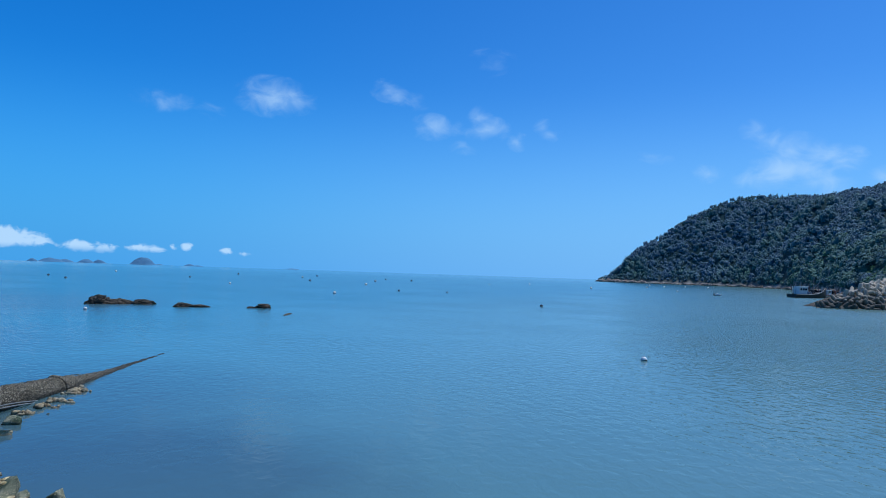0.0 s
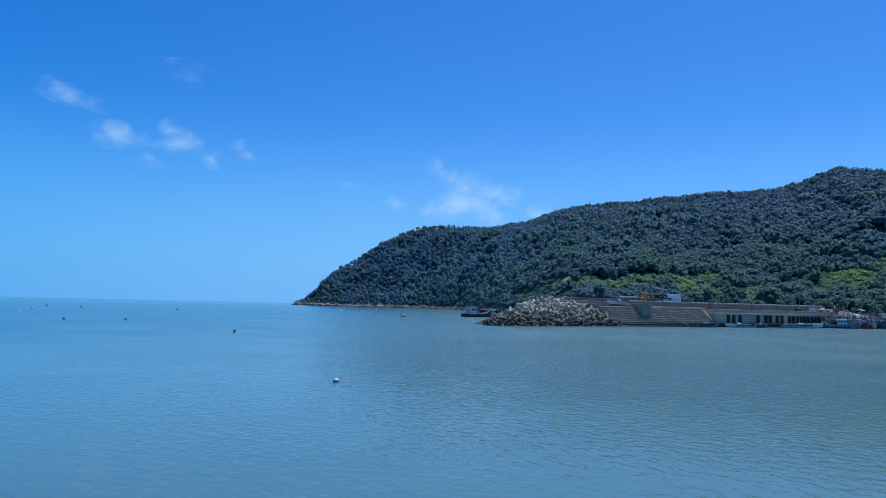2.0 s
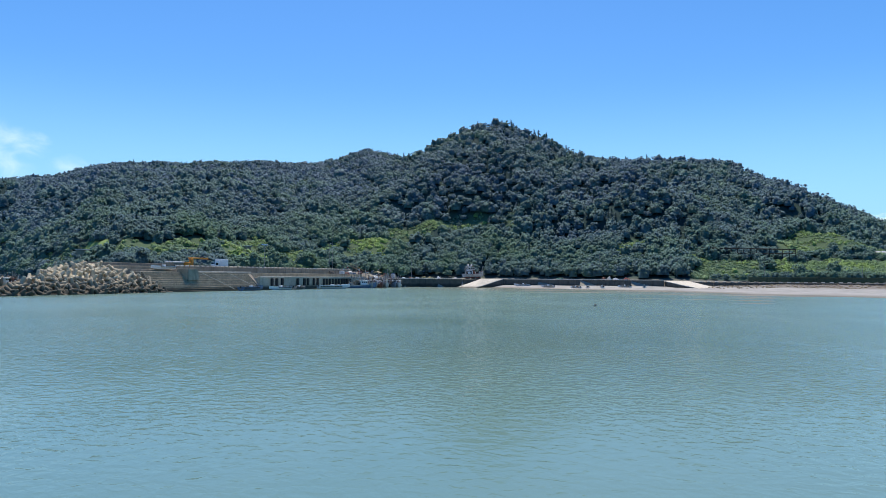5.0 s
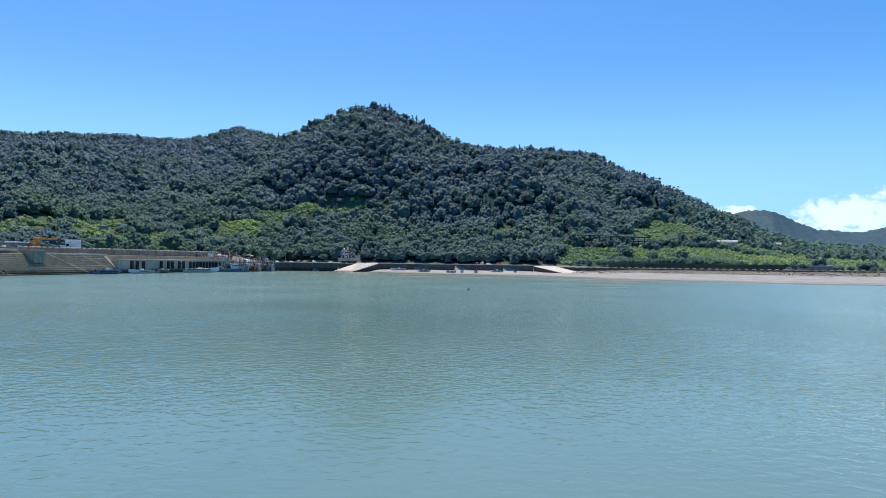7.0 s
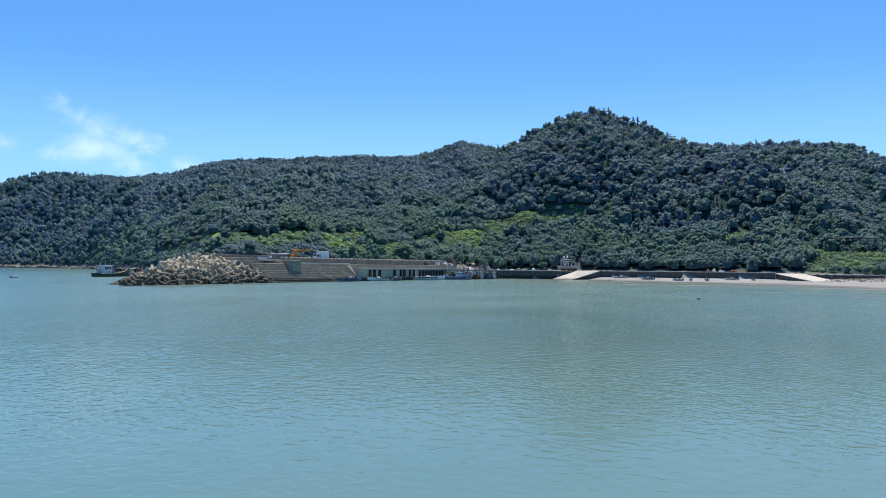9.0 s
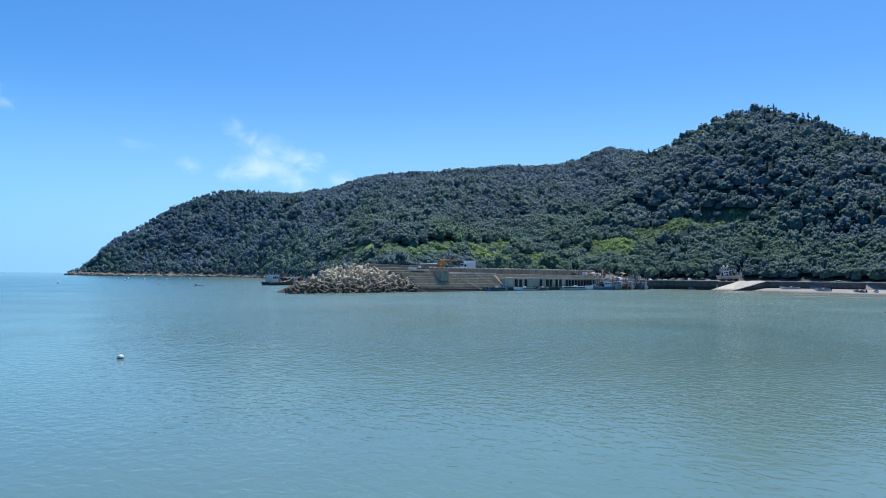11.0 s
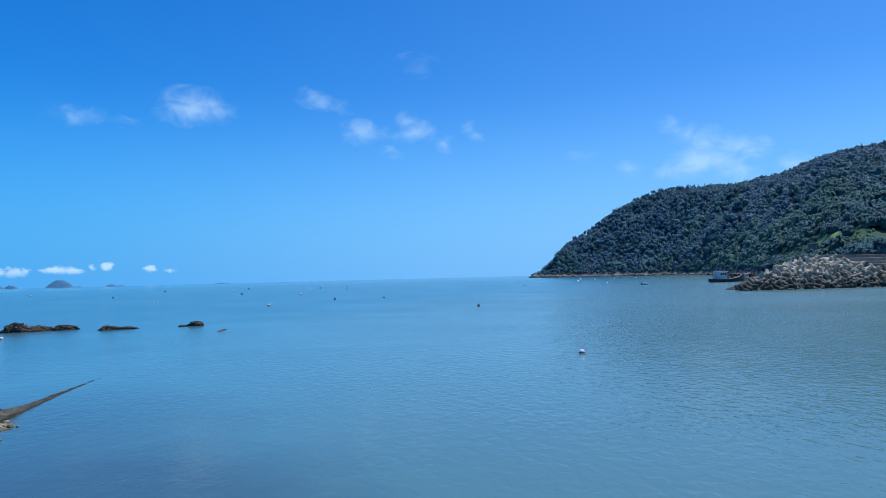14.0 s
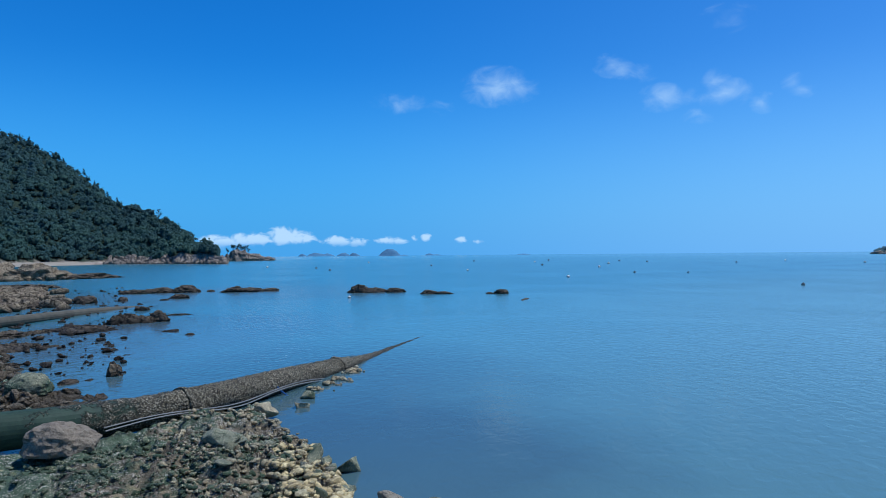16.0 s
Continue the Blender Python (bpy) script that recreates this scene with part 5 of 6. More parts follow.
STEEL = mat_plain("grey steel", (0.28, 0.29, 0.3), 0.45, 0.3, 2, 0.6)
DARK_STEEL = mat_plain("dark rusted steel", (0.035, 0.032, 0.03), 0.7, 0.4, 1.5)
GLASS = mat_plain("dark window glass", (0.015, 0.02, 0.025), 0.08, 0.1, 1, 0, 0)
YELLOW = mat_plain("faded yellow net", (0.46, 0.39, 0.2), 0.9, 0.4, 1.5)
WOOD = mat_plain("grey timber", (0.22, 0.18, 0.13), 0.85, 0.35, 1.2)
TARP = mat_plain("white tarpaulin", (0.62, 0.65, 0.66), 0.6, 0.2, 0.5)
BLUE_ROOF = mat_plain("blue sheet roof", (0.17, 0.36, 0.55), 0.5, 0.2, 0.4)
NET = mat_plain("dark fishing net", (0.07, 0.075, 0.07), 0.95, 0.4, 1.2)
FILM = mat_plain("greenhouse film", (0.36, 0.39, 0.4), 0.35, 0.2, 0.3)

DULL_BLUE = mat_plain("faded blue paint", (0.13, 0.2, 0.3), 0.6, 0.4, 0.9)
DULL_WHITE = mat_plain("dirty white paint", (0.5, 0.5, 0.47), 0.6, 0.4, 0.9)
DULL_RED = mat_plain("faded red paint", (0.24, 0.1, 0.08), 0.6, 0.4, 0.9)

# beach in the corner of the bay
BEACH_EDGE = [(-150, 330), (-120, 262), (-106, 224), (-100, 225), (-94, 237), (-90, 236), (-87, 256), (-83.5, 282), (-80, 286), (-76, 296), (-72, 314), (-69, 330), (-66, 345)]


def beach_rise(a, k):
    """Height of the beach, k from the water's edge to the wall."""
    return np.interp(a, [-92, -84], [3.1, 1.4]) * np.maximum(k, 0) ** 1.15


ba, bd = scan(-150, -66, 0.4, 150, 360, 150)
edge, wall_at = table(BEACH_EDGE, ba), table(SHORE, ba) + 2
bx, by = polar(ba, bd)
bt = np.clip((bd - edge) / np.maximum(wall_at - edge, 8), -1, 1.3)
bz = np.where(bt < 0, bt * 1.5, beach_rise(ba, bt)) + 0.08 * bump_c(bx, by) * np.clip((bd - edge) / 20, 0, 1)
# wet flats with long low sand bars run out before the inner beach
bars = bump_c(np.radians(ba) * bd * 0.22, bd * 1.9) + 0.7 * bump_c(np.radians(ba) * bd * 0.4 + 90, bd * 3.6)
out = edge - bd
flats = -0.015 - 0.0008 * out + 0.085 * bars
share = np.clip((out + 6) / 8, 0, 1) * np.clip((ba + 97) / 6, 0, 1) * np.clip((128 - out) / 20, 0, 1) * np.clip((-67.5 - ba) / 4, 0, 1)
bz = bz * (1 - share) + flats * share
p = Paint("bay beach", 0.8, spec=0.35)
c = p.blend(p.ramp(p.noise(0.15, 6, 0.6), 0.35, 0.65), (0.19, 0.19, 0.185), (0.28, 0.28, 0.272))
wet = p.math("ADD", p.height(), p.ramp(p.noise(0.06, 4, 0.6, stretch=(1, 0.35, 1)), 0, 1, -0.35, 0.35))
c = p.blend(p.ramp(wet, 0.0, 0.35, 1, 0), c, (0.1, 0.094, 0.078))
c = p.blend(p.ramp(p.noise(0.4, 5, 0.7), 0.58, 0.7, 0, 0.5), c, (0.22, 0.2, 0.17))
c = p.blend(p.math("MULTIPLY", p.ramp(p.height(), 1.5, 1.9), p.ramp(p.noise(0.5, 6, 0.7), 0.3, 0.5)), c, (0.12, 0.104, 0.086))
BEACH = p.done(c, p.bump(p.noise(1.2, 5), 0.5, 0.1))
tagged(new("ground_beach", sheet("ground_beach", ba, bd, bz, BEACH)), "grey sand beach with wet dark patches", "beach", kind="structure")


def wall_run(name, label, points, thick, z0, z1, material, cap=0.0, piece=6.0):
    """A wall along a line in pieces of equal length, each with worn edges and a narrow joint to the next."""
    t = thing(name, label, "wall", (0, 0, 0), kind="structure")
    cache = {}
    for (xa, ya), (xb, yb) in zip(points, points[1:]):
        run = math.hypot(xb - xa, yb - ya)
        n = max(1, round(run / piece))
        long = round(run / n, 3)
        if long not in cache:
            rows = [(-long / 2 + 0.03, -thick / 2, z0, long / 2 - 0.03, thick / 2, z1)]
            cache[long] = part("wall_panel", boxes(*rows, bevel=0.05), material, t)
            first = cache[long]
        else:
            first = None
        turn = math.degrees(math.atan2(yb - ya, xb - xa))
        for i in range(n):
            f = (i + 0.5) / n
            m = pose(xa + (xb - xa) * f, ya + (yb - ya) * f, 0, 0, 0, turn)
            if first is not None:
                first.matrix_basis, first = m, None
                ob = cache[long]
            else:
                ob = new("wall_panel", cache[long].data)
                ob.parent, ob.matrix_basis = t, m
    return t


# stepped revetment in two flights, with a buttress between
def revetment(x0, x1, steps, y0, rise, run):
    t = thing("stepped_revetment", "weathered concrete stepped revetment down to the water", "revetment", (x0, y0, -0.8), kind="structure")
    me = None
    for i in range(steps):
        if me is None:
            bm = boxes((0, 0, 0, x1 - x0, run + 0.6, rise - 0.03), bevel=0.06)
            first = part("step", bm, CONCRETE, t)
            me = first.data
            ob = first
        else:
            ob = new("step", me)
            ob.parent = t
        ob.matrix_basis = pose(0.02 * (i % 3), run * i, rise * i)
    return t


revetment(142.5, 190.0, 12, 165.2, 0.6, 0.62)
bm = bmesh.new()
for x in (157.6, 162.0):
    for y, z in ((168.6, 3.6), (168.9, 7.5), (174, 7.5), (174, 3.6)): bm.verts.new((x, y, z))
bm.verts.ensure_lookup_table()
bm.faces.new(bm.verts[:4]), bm.faces.new(bm.verts[4:][::-1])
for i in range(4): bm.faces.new([bm.verts[k] for k in (i, (i + 1) % 4, 4 + (i + 1) % 4, 4 + i)])
bmesh.ops.bevel(bm, geom=list(bm.edges), offset=0.08, segments=1, affect="EDGES")
buttress = thing("buttress", "grey concrete buttress between the revetment flights", "buttress", (0, 0, 0), kind="structure")
part("block", bm, CONCRETE, buttress)
bench = thing("bench", "pale concrete bench along the top of the revetment", "terrace", (0, 0, 0), kind="structure")
part("slab", boxes((142, 172.6, -1, 192, 179, 6.45), bevel=0.08), CONCRETE, bench)
part("edge", boxes((162.1, 172.3, 6.1, 191, 172.9, 6.75), bevel=0.06), PALE_CONCRETE, bench)
wall_run("parapet", "grey concrete parapet above the quay", [(160, 178.6), (268, 178.6)], 0.7, 6.0, 8.35, OLD_CONCRETE, piece=4.5)
cap = thing("parapet_blocks", "row of low concrete blocks on the parapet", "blocks", (0, 0, 0), kind="structure")
cap_me = None
for i in range(46):
    if cap_me is None:
        ob = part("cap_block", boxes((-0.75, -0.4, 0, 0.75, 0.4, 0.42), bevel=0.1), PALE_CONCRETE, cap)
        cap_me = ob.data
    else:
        ob = new("cap_block", cap_me)
        ob.parent = cap
    ob.matrix_basis = pose(161.5 + 2.32 * i, 178.6, 8.35)
# yard terrace behind the mound
terrace = thing("yard_terrace", "grey concrete yard terrace behind the breakwater", "terrace", (0, 0, 0), kind="structure")
part("slab", boxes((134, 176, -1, 160, 200, 7.2), bevel=0.1), OLD_CONCRETE, terrace)
part("kerb", boxes((134, 183, 7.2, 160, 183.6, 8.3), bevel=0.06), CONCRETE, terrace)
part("kerb", boxes((134, 190, 7.2, 172, 190.6, 9.4), bevel=0.06), OLD_CONCRETE, terrace)

# quay: solid face with rubber fenders, an upper tier behind
quay = thing("quay", "pale concrete quay with a stained face", "quay", (0, 0, 0), kind="structure")
part("face", boxes((190, 167, -1, 262, 176, 4.6), bevel=0.1), QUAY_FACE, quay)
part("coping", boxes((189.8, 166.7, 4.6, 262, 168, 5.05), bevel=0.06), PALE_CONCRETE, quay)
part("upper_tier", boxes((190, 172.5, 4.6, 268, 179, 6.35), bevel=0.08), CONCRETE, quay)
bm = bmesh.new()
for x in (188.8, 190.3):
    for y, z in ((165.4, -1), (165.4, 0.6), (172.8, 6.7), (173.2, -1)): bm.verts.new((x, y, z))
bm.verts.ensure_lookup_table()
bm.faces.new(bm.verts[:4]), bm.faces.new(bm.verts[4:][::-1])
for i in range(4): bm.faces.new([bm.verts[k] for k in (i, (i + 1) % 4, 4 + (i + 1) % 4, 4 + i)])
part("wing_wall", bm, OLD_CONCRETE, quay)
# a sloping rail of two bars down the revetment, and mooring lines
for x in (171.0, 183.5):
    line = thing("mooring_line", "pale mooring line down the revetment", "rope", (0, 0, 0), group="mooring lines")
    part("rope", tube([(x - 6, 172.4, 6.8), (x, 169, 3.5), (x + 4, 164.8, 0.5)], 0.09, 5), PALE_CONCRETE, line)
fender = thing("fender", "black rubber fender hanging on the quay face", "fender", (196.5, 166.8, 1.5), group="fenders of the quay")
part("pad", boxes((-0.7, -0.35, 0, 0.7, 0.2, 2.9), bevel=0.18), RUBBER, fender)
for x in (199.2, 202.4, 212, 216.2, 218.6, 222.6, 225.2, 229.6, 231.8, 234.0, 236.2, 238.4, 240.6, 242.8, 245.0, 247.2, 249.4):
    copy_thing(fender, pose(x, 166.8, 1.5 - 0.2 * (x > 228)))

# inner harbour walls and slipways
wall_run("harbour_wall", "dark weathered harbour wall with a pale coping", [(262, 168), (288, 164.5), (300, 158), (302, 134)], 1.6, -1.0, 4.1, DARK_CONCRETE)
wall_run("beach_wall", "dark concrete wall along the top of the beach", [(322, 124), (327, 92), (326, 40)], 1.2, -0.5, 4.1, DARK_CONCRETE)
wall_run("coping", "pale concrete coping of the harbour wall", [(262, 168.1), (288, 164.6), (300, 158.1), (302.1, 134)], 1.9, 4.12, 4.42, PALE_CONCRETE)
wall_run("coping", "pale concrete coping of the beach wall", [(322.1, 124), (327.1, 92), (326.1, 40)], 1.5, 4.12, 4.42, PALE_CONCRETE)
wall_run("sea_wall", "low grey sea wall behind the beach", [(327.5, 28), (328.5, -20), (333, -80), (340, -160)], 0.9, -0.5, 3.5, DARK_CONCRETE, piece=5)
wall_run("retaining_wall", "dark retaining wall below the terraces", [(349, 4), (351, -30), (352, -80)], 0.8, 2.5, 6.0, MOSSY)
blocks = thing("sea_wall_blocks", "row of low blocks along the sea wall", "blocks", (0, 0, 0), kind="structure")
for i in range(58):
    k = i * 3.3
    y = 27 - k
    x = float(np.interp(y, [-160, -80, -20, 28], [340, 333, 328.5, 327.5]))
    ob = new("cap_block", cap_me)
    ob.parent, ob.matrix_basis = blocks, pose(x, y, 3.5, 0, 0, 90)


def slipway(name, corners):
    """A sloping pale slab on a dark body that goes down to z = -1.5."""
    t = thing(name, "pale concrete slipway sloping to the beach", "slipway", (0, 0, 0), kind="structure")
    for part_name, material, lift, low, grow in (("body", DARK_CONCRETE, -0.3, None, 1.0), ("slab", PALE_CONCRETE, 0.0, -0.29, 1.01)):
        mid = Vector([sum(c[i] for c in corners) / 4 for i in range(3)])
        bm = bmesh.new()
        up_ = [bm.verts.new(mid + (Vector(c) - mid) * grow + Vector((0, 0, lift))) for c in corners]
        dn = [bm.verts.new((v.co.x, v.co.y, -1.5 if low is None else v.co.z + low)) for v in up_]
        bm.faces.new(up_), bm.faces.new(dn[::-1])
        for i in range(4): bm.faces.new((up_[i], up_[(i + 1) % 4], dn[(i + 1) % 4], dn[i]))
        part(part_name, bm, material, t)
    return t


slipway("slipway", [(297, 135, 0.15), (295, 124, 0.1), (322, 120, 4.35), (308, 126.5, 4.35)])
slipway("slipway", [(327, 40, 3.9), (328, 29, 3.9), (300, 12, 0.4), (298, 20, 0.4)])
wall_run("slipway_wall", "dark side wall of the slipway", [(302, 134), (322, 124)], 0.8, -1, 4.1, DARK_CONCRETE)

# tetrapods heaped over the head of the breakwater
def tetrapod_mesh():
    bm = bmesh.new()
    for d in ((0, 0, 1), (0.943, 0, -0.333), (-0.471, 0.816, -0.333), (-0.471, -0.816, -0.333)):
        v = Vector(d)
        tube([v * 0.0, v * 0.5, v * 1.38, v * 1.52], [0.5, 0.43, 0.32, 0.24], 10, bm)
    bm2 = bpy.data.meshes.new("tetrapod")
    bmesh.ops.recalc_face_normals(bm, faces=bm.faces)
    bm.to_mesh(bm2)
    bm.free()
    bm2.materials.append(TETRA)
    return bm2


CREST = [(92, 0.2), (97, 1.4), (101, 2.8), (106, 4.8), (110.5, 6.5), (117, 8.0), (124, 8.6), (130, 8.5), (136, 7.2), (141.5, 4.6), (146, 1.2)]
core_x, core_t = np.meshgrid(np.linspace(92, 148, 40), np.linspace(0, 1, 14), indexing="ij")
crest = np.interp(core_x, [r[0] for r in CREST], [r[1] for r in CREST])
core_z = -1.2 + np.maximum(crest - 1.9 + 1.2, 0) * np.clip(np.minimum(core_t / 0.6, (1 - core_t) / 0.2), 0, 1)
core_v = np.stack([core_x.ravel(), (164.5 + core_t * 18).ravel(), core_z.ravel()], 1)
i = (np.arange(39)[:, None] * 14 + np.arange(13)[None]).ravel()
core = mesh_of("breakwater_core", core_v, np.stack([i, i + 14, i + 15, i + 1], 1), DARK_ROCK)
tagged(new("breakwater_core", core), "dark rubble core of the breakwater", "breakwater", kind="structure")
tetra_me = tetrapod_mesh()
trand = random.Random(17)
for row in range(10):
    for k in range(29):
        x = 93 + k * 1.95 + (row % 2) * 0.95 + trand.uniform(-0.4, 0.4)
        top = float(np.interp(x, [r[0] for r in CREST], [r[1] for r in CREST]))
        z = -0.1 + row * 0.98
        if z > top - 0.7 or x > 146.5: continue
        y = 165.2 + 10.8 * (z / 8.4) + trand.uniform(-0.4, 0.4)
        ob = tagged(new("tetrapod", tetra_me), "pale concrete tetrapod heaped on the breakwater head", "tetrapod", "tetrapods of the breakwater")
        ob.matrix_basis = Matrix.Translation((x, y, z + trand.uniform(-0.2, 0.25))) @ Euler([trand.uniform(0, 6.28) for _ in range(3)]).to_matrix().to_4x4() @ Matrix.Scale(trand.uniform(1.2, 1.34), 4)


# ---- boats ----
def hull_bm(length, beam, depth, sheer=0.35, bow=0.0):
    """A hull lofted from sections, open above, with a raised bow; keel at z = 0."""
    bm = bmesh.new()
    rings = []
    for i in range(11):
        k = i / 10
        half = beam / 2 * (1 - max(0, (k - 0.45) / 0.55) ** 2.3) * (0.86 + 0.14 * min(1, k * 4))
        rail = depth + sheer * max(0, k - 0.35) ** 2 * depth * 2.2 + bow * k ** 4
        keel = depth * 0.55 * max(0, (k - 0.8) / 0.2) ** 2
        x = -length / 2 + length * k
        rings.append([bm.verts.new((x + (0.3 * depth * k ** 6 if z > depth * 0.5 else 0), y, z)) for y, z in
                      ((-half, rail), (-half * 0.94, rail * 0.6 + keel * 0.4), (-half * 0.55, keel + 0.1 * depth), (0, keel), (half * 0.55, keel + 0.1 * depth), (half * 0.94, rail * 0.6 + keel * 0.4), (half, rail))])
    for a, b in zip(rings, rings[1:]):
        for q in range(6): bm.faces.new((a[q], b[q], b[q + 1], a[q + 1]))
    bm.faces.new(rings[0])
    deck = [r[0] for r in rings] + [r[6] for r in rings][::-1]
    low = [bm.verts.new((v.co.x * 0.985, v.co.y * 0.9, v.co.z - 0.16 * depth)) for v in deck]
    for q in range(len(deck)):
        bm.faces.new((deck[q], deck[(q + 1) % len(deck)], low[(q + 1) % len(deck)], low[q]))
    bm.faces.new(low)
    return bm


def skiff(at, turn, length=7.0, label="small white open boat with an outboard motor", paint=None, group="skiffs", laden=True):
    t = thing("skiff", label, "boat", at, turn, group)
    part("hull", hull_bm(length, length * 0.3, length * 0.12), paint or WHITE, t)
    for f in (-0.2, 0.12):
        part("thwart", boxes((length * f, -length * 0.13, length * 0.085, length * f + 0.35, length * 0.13, length * 0.1), bevel=0.02), WOOD, t)
    motor = part("outboard_motor", boxes((-length / 2 - 0.35, -0.22, length * 0.08, -length / 2 + 0.1, 0.22, length * 0.08 + 0.75), bevel=0.08), RUBBER, t, "black outboard motor")
    part("shaft", boxes((-length / 2 - 0.2, -0.06, -0.1, -length / 2 - 0.05, 0.06, length * 0.08), bevel=0.02), STEEL, motor)
    for i, f in enumerate((-0.36, -0.24, 0.06, 0.2) if laden else ()):
        part("gear_pile", boxes((length * f, -0.5, length * 0.07, length * f + 0.8, 0.5, length * 0.1 + 0.35 + 0.2 * (i % 2)), bevel=0.15), NET, t, "dark nets and gear")
    for y in (-length * 0.152, length * 0.145):
        part("rubbing_strake", boxes((-length / 2, y, length * 0.075, length * 0.2, y + length * 0.007, length * 0.1)), RUBBER, t)
    part("console", boxes((-length * 0.1, -0.4, length * 0.1, length * 0.0, 0.4, length * 0.1 + 0.7), bevel=0.06), TARP, t, "pale steering console")
    return t


def fishing_boat(at, turn, length=14.0, hull=None, trim=None, label="white fishing boat with a wheelhouse and masts", stern_house=True, masts=2, seed=1):
    rng = random.Random(seed)
    t = thing("fishing_boat", label, "boat", at, turn, "fishing boats")
    depth = length * 0.14
    part("hull", hull_bm(length, length * 0.27, depth, 0.5, depth * 0.35), hull or WHITE, t)
    bm = bmesh.new()
    for s in (-1, 1):
        pts = []
        for i in range(11):
            k = i / 10
            half = length * 0.135 * (1 - max(0, (k - 0.45) / 0.55) ** 2.3)
            rail = depth + 0.5 * max(0, k - 0.35) ** 2 * depth * 2.2 + depth * 0.35 * k ** 4
            pts.append((-length / 2 + length * k, s * (half + 0.02), rail - 0.12))
        tube(pts, 0.11, 6, bm)
    part("rubbing_strake", bm, trim or BLUE_PAINT, t, "coloured rubbing strake")
    x0 = -length * 0.36 if stern_house else -length * 0.05
    house = part("wheelhouse", boxes((x0, -length * 0.085, depth * 0.8, x0 + length * 0.24, length * 0.085, depth + length * 0.15),
                                     (x0 - 0.2, -length * 0.1, depth + length * 0.15, x0 + length * 0.26, length * 0.1, depth + length * 0.165), bevel=0.06), WHITE, t)
    for f in range(3):
        xx = x0 + length * (0.03 + 0.07 * f)
        part("window", boxes((xx, -length * 0.085 - 0.03, depth + length * 0.08, xx + length * 0.05, -length * 0.085 - 0.005, depth + length * 0.125)), GLASS, house)
        part("window", boxes((xx, length * 0.085 + 0.005, depth + length * 0.08, xx + length * 0.05, length * 0.085 + 0.03, depth + length * 0.125)), GLASS, house)
    part("radar_arch", boxes((x0 + length * 0.05, -length * 0.07, depth + length * 0.165, x0 + length * 0.07, -length * 0.06, depth + length * 0.25),
                             (x0 + length * 0.05, length * 0.06, depth + length * 0.165, x0 + length * 0.07, length * 0.07, depth + length * 0.25),
                             (x0 + length * 0.04, -length * 0.08, depth + length * 0.25, x0 + length * 0.08, length * 0.08, depth + length * 0.262)), STEEL, t)
    for i in range(masts):
        xm = (x0 + length * 0.12, length * 0.16, -length * 0.44)[i % 3]
        mast = part("mast", tube([(xm, 0, depth), (xm, 0, depth + length * (0.45 - 0.08 * i))], [0.09, 0.05], 6), STEEL, t)
        part("boom", tube([(xm, 0, depth + length * 0.12), (xm + length * 0.22 * (1 if i else -1), 0, depth + length * 0.28)], 0.05, 5), STEEL, mast)
    for k, f in enumerate((0.02, 0.1, 0.22, 0.29)):
        part("deck_gear", boxes((length * f, -0.6 + 0.2 * k, depth * 0.85, length * (f + 0.06), 0.4 + 0.2 * k, depth + rng.uniform(0.4, 0.9)), bevel=0.08), trim or NET, t, "net bin on the deck")
    for k in range(20):
        gx, gy = rng.uniform(-0.45, 0.4) * length, rng.uniform(-0.09, 0.09) * length
        part("gear_pole", tube([(gx, gy, depth), (gx + rng.uniform(-1, 1), gy + rng.uniform(-0.6, 0.6), depth + rng.uniform(1.5, 5.0))], 0.08, 5), rng.choice((STEEL, WOOD, DULL_WHITE, DULL_RED, WOOD)), t)
    for k in range(18):
        gx, gy = rng.uniform(-0.42, 0.38) * length, rng.uniform(-0.05, 0.05) * length
        wide = rng.uniform(0.25, 0.6)
        part("net_bin", boxes((gx - wide, gy - wide, depth * 0.8, gx + wide, gy + wide, depth + rng.uniform(0.5, 2.2)), bevel=0.12), rng.choice((NET, DULL_RED, TARP, NET, DULL_BLUE, WOOD, DULL_WHITE, RUBBER)), t)
    part("rail", tube([(length * 0.18, -length * 0.11, depth + 0.9), (length * 0.36, -length * 0.07, depth + 1.35), (length * 0.47, 0, depth + 1.8), (length * 0.36, length * 0.07, depth + 1.35), (length * 0.18, length * 0.11, depth + 0.9)], 0.05, 5), STEEL, t)
    return t


# moored west of the breakwater
fishing_boat((166, 297, -1.3), 22, 21, NET, DULL_WHITE, masts=3, label="long dark fishing boat cluttered with gear, moored behind the breakwater", seed=2)
fishing_boat((182, 306, -0.5), 25, 14, DULL_WHITE, DULL_RED, "red and white fishing boat moored behind the breakwater", seed=3)
